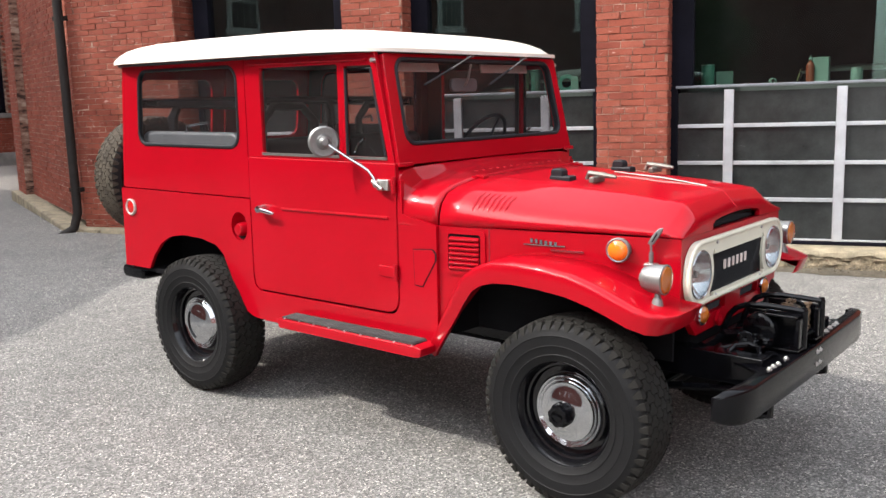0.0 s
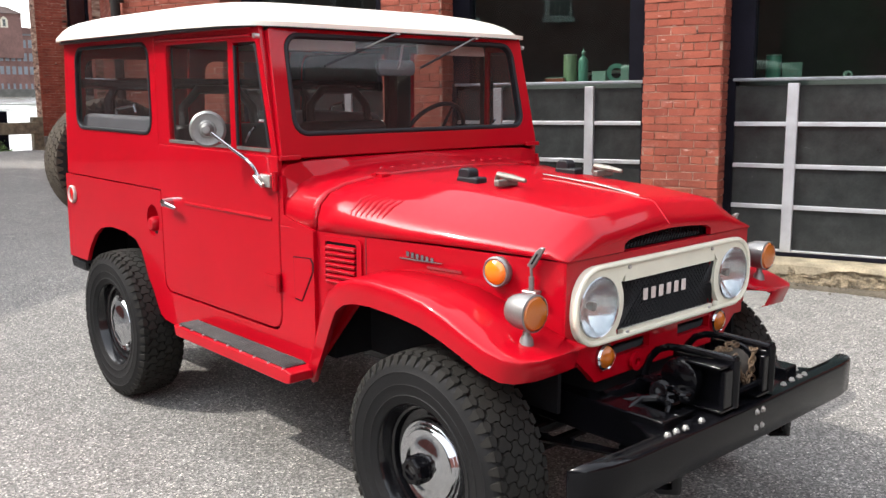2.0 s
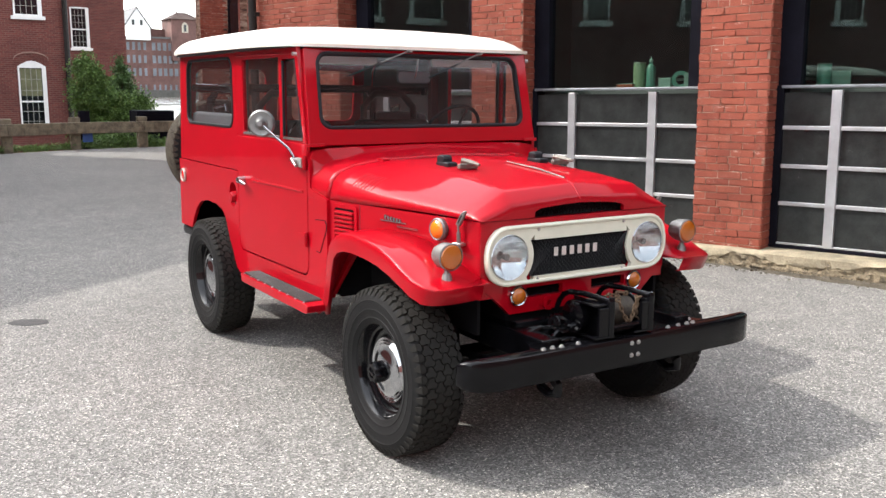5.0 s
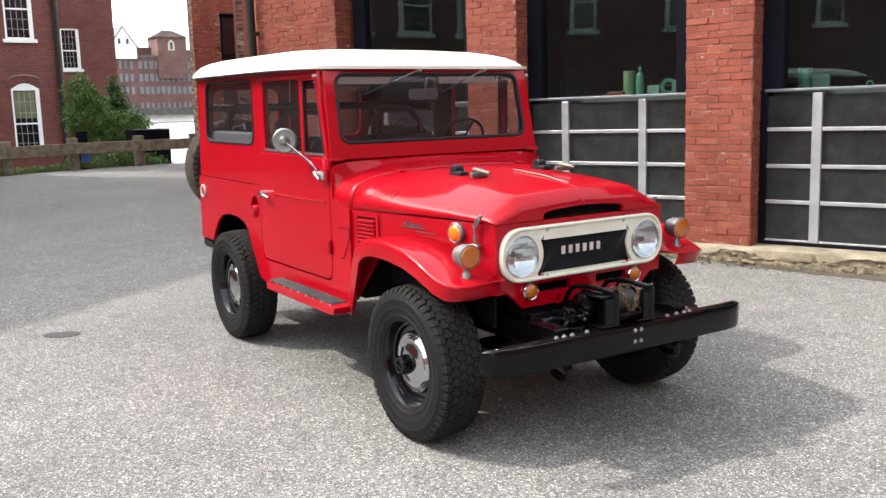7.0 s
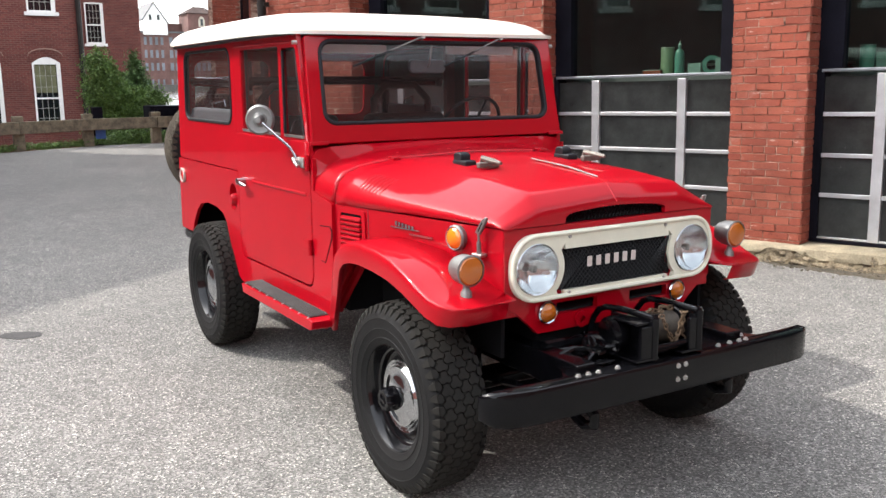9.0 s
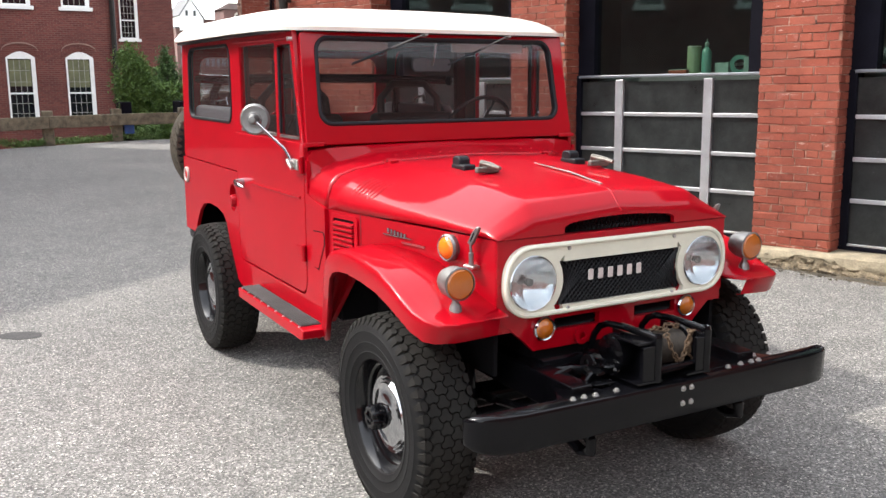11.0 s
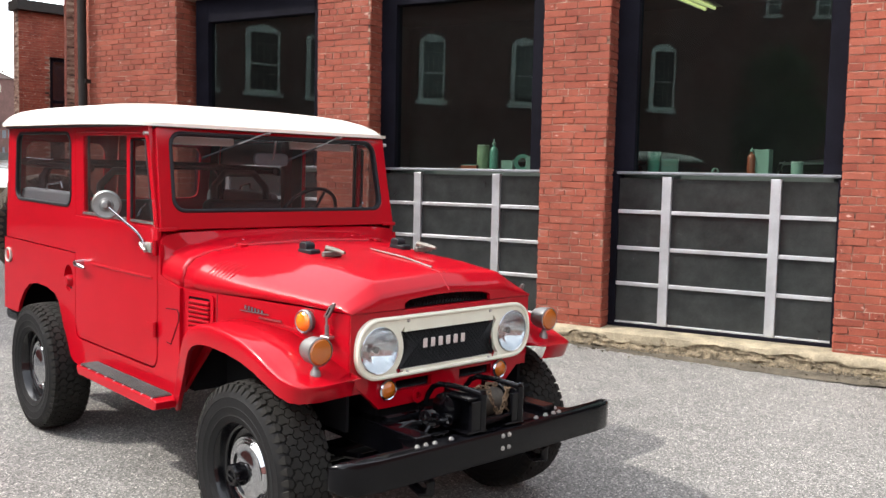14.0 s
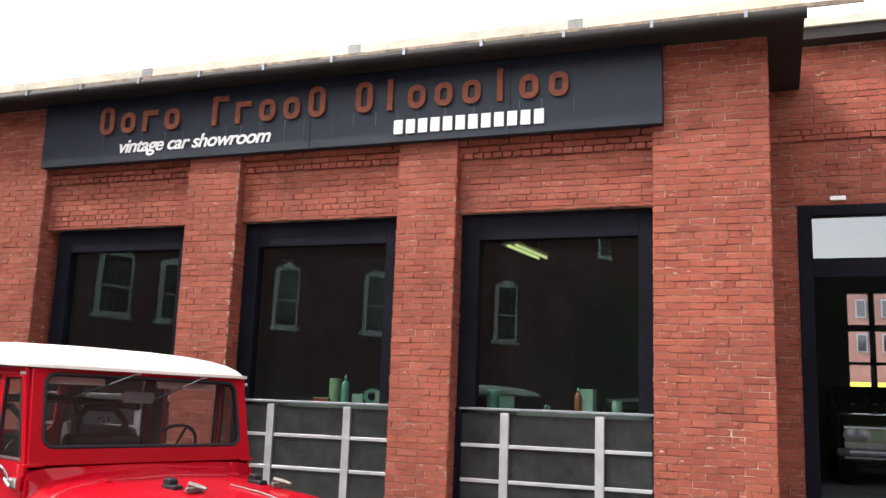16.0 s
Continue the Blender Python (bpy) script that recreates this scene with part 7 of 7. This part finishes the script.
part("dashboard", Geo().box(-0.99, -0.905, -0.675, 0.675, 1.02, 1.255), M_BLACK, car, bevel=0.02)
st = Matrix.Translation((-1.22, 0.36, 1.285)) @ pose(0, 0, 0, 0, -58, 0)
part("steering_wheel", Geo().tube([tuple(st @ Vector((0.180 * math.cos(2 * math.pi * i / 40), 0.180 * math.sin(2 * math.pi * i / 40), 0))) for i in range(41)], 0.010, 10), M_GASKET, car, "thin black steering wheel")
g = Geo()
for a in (0.3, math.pi - 0.3, math.pi * 1.5):
    g.tube([tuple(st @ Vector((0, 0, -0.03))), tuple(st @ Vector((0.176 * math.cos(a), 0.176 * math.sin(a), 0)))], 0.008, 6)
g.tube([tuple(st @ Vector((0, 0, 0.0))), tuple(st @ Vector((0, 0, -0.42)))], 0.022, 10)
part("steering_column", g, M_GASKET, car)
im = part("inside_mirror", Geo().prism(rrect(-0.087, 0.118, 1.560, 1.625, 0.025), -1.078, -1.058, "x"), M_GREYSEAT, car, "grey inside mirror", bevel=0.006)
part("stalk", Geo().tube([(-1.056, 0.015, 1.59), (-1.035, 0.012, 1.62), (-1.005, 0.010, 1.728)], 0.006, 6), M_SATIN, im)
mirrored("pillar_liner", lambda s: Geo().box(-1.90, -1.86, min(s * 0.62, s * 0.678), max(s * 0.62, s * 0.678), 1.05, 1.73), M_LINER)

# ---------------------------------------------------------------- things on the ledge behind the panes
M_GREEN_PL = surface("pale green plastic", (0.07, 0.20, 0.15), 0.4, vary=0.15)
M_CARTON = surface("grey-white carton", (0.16, 0.24, 0.20), 0.7, vary=0.15)
M_OLIVE = surface("olive tin", (0.16, 0.22, 0.12), 0.5, vary=0.25)
M_ORANGE = surface("orange plastic", (0.20, 0.04, 0.015), 0.4, vary=0.15)
LEDGE = 1.587


def bottle(s, n, h, r, mat, label, name="bottle"):
    ob = thing(name, label, name, WALL @ Matrix.Translation((s, n, LEDGE)))
    part("body", Geo().lathe([(0.0, 0.0), (r, 0.004), (r, h * 0.62), (r * 0.75, h * 0.70), (r * 0.34, h * 0.76), (r * 0.30, h * 0.84)], 18), mat, ob)
    part("cap", Geo().lathe([(r * 0.42, h * 0.82), (r * 0.42, h * 0.88), (r * 0.14, h * 0.92), (r * 0.06, h), (0, h)], 14), M_CARTON, ob)


def tin(s, n, h, r, mat, label):
    ob = thing("tin", label, "tin", WALL @ Matrix.Translation((s, n, LEDGE)))
    part("body", Geo().lathe([(0.0, 0.0), (r, 0.0), (r, h), (r * 0.96, h + 0.004), (0.0, h + 0.004)], 22), mat, ob)
    part("rim", Geo().lathe([(r, h - 0.006), (r + 0.003, h - 0.003), (r, h)], 22), M_SATIN, ob)


def carton(s, n, w, d, h, mat, label, turn=0):
    ob = thing("carton", label, "carton", WALL @ Matrix.Translation((s, n, LEDGE)) @ pose(0, 0, 0, 0, 0, turn))
    part("body", Geo().box(-w / 2, w / 2, -d / 2, d / 2, 0, h), mat, ob, bevel=0.004)
    part("flap", Geo().box(-w / 2, w / 2, -d / 2, d / 2, h, h + 0.006), M_CARTON, ob)


def roll(s, n, h, r, mat, label):
    ob = thing("tape_roll", label, "tape roll", WALL @ Matrix.Translation((s, n, LEDGE + r)) @ pose(0, 0, 0, 90, 0, 20))
    part("band", Geo().lathe([(r * 0.55, 0), (r, 0), (r, h), (r * 0.55, h), (r * 0.55, 0)], 24), mat, ob)


tin(-2.10, 4.93, 0.26, 0.062, M_OLIVE, "tall olive green tin on the window ledge")
bottle(-1.96, 4.90, 0.32, 0.045, M_GREEN_PL, "pale green spray bottle on the window ledge")
carton(-1.80, 4.92, 0.13, 0.09, 0.10, M_CARTON, "small pale carton on the window ledge")
roll(-1.66, 4.95, 0.05, 0.085, M_GREEN_PL, "round green tape roll on the window ledge")
carton(-1.56, 4.90, 0.07, 0.06, 0.14, M_CARTON, "slim pale carton on the window ledge", 10)
carton(-2.22, 4.90, 0.20, 0.10, 0.05, M_ORANGE, "flat orange box on the window ledge", -8)
tin(-0.30, 4.92, 0.20, 0.06, M_GREEN_PL, "pale green tin on the window ledge")
carton(-0.16, 4.95, 0.15, 0.10, 0.13, M_CARTON, "pale carton on the window ledge", 12)
carton(0.66, 4.93, 0.16, 0.10, 0.22, M_CARTON, "upright pale carton on the window ledge", -10)
bottle(0.58, 4.89, 0.25, 0.035, M_ORANGE, "orange bottle on the window ledge")
tin(0.96, 4.90, 0.12, 0.05, M_CARTON, "short pale tin on the window ledge")
roll(0.26, 4.92, 0.05, 0.03, M_CARTON, "flat pale tape roll on the window ledge")

# lamp that hangs in the showroom
lamp = thing("ceiling_lamp", "hanging fluorescent lamp, lit, in the showroom", "lamp", WALL @ pose(-0.95, 8.6, 3.86, 0, 0, -8))


def glow(name, color, strength):
    m, nt, b = nodes_of(name)
    b.inputs["Base Color"].default_value = (*color, 1)
    b.inputs["Emission Color"].default_value, b.inputs["Emission Strength"].default_value = (*color, 1), strength
    return m


M_TUBE = glow("lit tube", (0.95, 0.95, 0.45), 0.7)
part("housing", Geo().prism([(-0.17, 0.0), (0.17, 0.0), (0.06, 0.07), (-0.06, 0.07)], -0.6, 0.6), M_WHITE, lamp)
for x in (-0.065, 0.065):
    part("tube", Geo().tube([(x, -0.58, -0.02), (x, 0.58, -0.02)], 0.018, 10), M_TUBE, lamp)
for y in (-0.4, 0.4):
    part("hanger", Geo().tube([(0, y, 0.07), (0, y, 0.45)], 0.006, 6), M_SATIN, lamp)

# cars parked inside, behind the panes


def parked_car(label, m, paint):
    """A rounded closed car: hull, glazed cabin with roof, bumpers, lamps and wheels; x ahead."""
    ob = thing("parked_car", label, "car", m)
    part("hull", Geo().prism([(-2.0, 0.30), (2.0, 0.30), (2.1, 0.55), (2.05, 0.85), (1.3, 0.98), (-1.6, 1.0), (-2.05, 0.85), (-2.1, 0.5)], -0.82, 0.82), paint, ob, bevel=0.09, segments=3)
    part("cabin_glass", Geo().add([(x, y * w_, z) for x, z, w_ in ((-1.55, 0.98, 0.74), (0.95, 0.98, 0.74), (0.30, 1.45, 0.60), (-1.05, 1.45, 0.60)) for y in (-1, 1)], [(0, 2, 4, 6), (1, 7, 5, 3), (2, 3, 5, 4), (6, 7, 1, 0), (4, 5, 7, 6), (0, 1, 3, 2)]), M_MILL_GLASS, ob, "dark car windows", sharp=20)
    part("roof", Geo().loft([[(x, 0.64 * q, 1.46 + 0.075 * (1 - q * q) * max(0.2, 1 - ((x + 0.4) / 0.85) ** 2)) for q in (-1, -0.8, -0.4, 0, 0.4, 0.8, 1)] for x in (-1.15, -0.9, -0.4, 0.1, 0.4)]), paint, ob, solid=0.03)
    for y in (-0.68, 0.68):
        part("pillar", Geo().tube([(0.96, y * 1.08, 0.98), (0.34, y * 0.90, 1.47)], 0.022, 8), M_CHROME, ob)
        part("headlight", Geo().lathe([(0.10, 0.0), (0.10, 0.04), (0.06, 0.06), (0, 0.065)], 20, pose(2.04, y * 0.9, 0.72, 0, 90, 0)), M_SATIN, ob)
        for x in (-1.3, 1.3):
            part("wheel", Geo().lathe([(0, -0.09), (0.28, -0.09), (0.32, -0.05), (0.32, 0.05), (0.28, 0.09), (0, 0.09)], 24, pose(x, y * 1.09, 0.32, 90, 0, 0)), M_RUBBER, ob)
    for x in (-2.14, 2.14):
        part("bumper", Geo().tube([(x, -0.75, 0.45), (x, 0.75, 0.45)], 0.05, 10), M_DULL, ob)
    return ob


M_IVORY = surface("ivory paint", (0.45, 0.47, 0.42), 0.3, vary=0.1, coat=0.5)
parked_car("ivory rounded car parked inside the showroom, facing the window", WALL @ pose(1.1, 7.5, 0.28, 0, 0, -90), M_IVORY)
parked_car("ivory-roofed vintage car parked inside behind the window ledge", WALL @ pose(-2.2, 7.6, 0.28, 0, 0, -90), M_IVORY)

# old saloon in the side bay
sal = thing("saloon_car", "dark vintage saloon with twin round headlights, nose out", "car", WALL @ pose(4.12, 9.6, 0.68, 0, 0, 0))
M_DARKPAINT = surface("dark olive paint", (0.020, 0.024, 0.014), 0.25, vary=0.1, coat=0.6)
part("body", Geo().prism([(0.0, 0.35), (0.0, 0.85), (0.15, 0.98), (1.4, 1.02), (1.95, 1.42), (3.2, 1.42), (3.8, 1.02), (4.6, 0.95), (4.7, 0.4)], -0.9, 0.9, "x"), M_DARKPAINT, sal, bevel=0.05)
part("grille", Geo().box(-0.85, 0.85, -0.03, 0.02, 0.62, 0.80), M_OLIVE, sal, bevel=0.01)
part("bumper", Geo().tube([(-0.92, 0.0, 0.48), (-0.8, -0.10, 0.48), (0.8, -0.10, 0.48), (0.92, 0.0, 0.48)], 0.055, 10), M_DULL, sal)
for x in (-0.79, -0.62, 0.62, 0.79):
    part("headlight", Geo().lathe([(0.085, 0.0), (0.085, 0.03), (0.07, 0.035), (0.0, 0.045)], 20, pose(x, -0.02, 0.71, 90, 0, 0)), M_DULL, sal)
for x in (-0.78, 0.78):
    for y in (0.85, 3.7):
        part("wheel", Geo().lathe([(0, -0.1), (0.30, -0.1), (0.33, -0.06), (0.33, 0.06), (0.30, 0.1), (0, 0.1)], 24, pose(x, y, 0.33, 0, 90, 0)), M_RUBBER, sal)

# ---------------------------------------------------------------- single bricks of the corner pier and of the walls beside it
kinds = []
for k in range(8):
    one = Geo()
    brick_face(one, Matrix(), (0, BRICK_L, 0, BRICK_H), random.Random(30 + k), 0.0050)
    kinds.append(one.mesh("brick", M_BRICK_ONE, 0))
m = frame_of((0, FACE, 0), (1, 0, 0), out)
for parent, m, q in [(wall, m, q) for q in near] + SINGLES:
    ob = new("brick", rnd.choice(kinds))
    ob.parent = parent
    ob.matrix_local = m @ Matrix.Translation((q[0] + rnd.uniform(-0.002, 0.002), q[2] + rnd.uniform(-0.0015, 0.0015), rnd.uniform(-0.0012, 0.002))) @ pose(0, 0, 0, 0, 0, rnd.uniform(-0.4, 0.4))
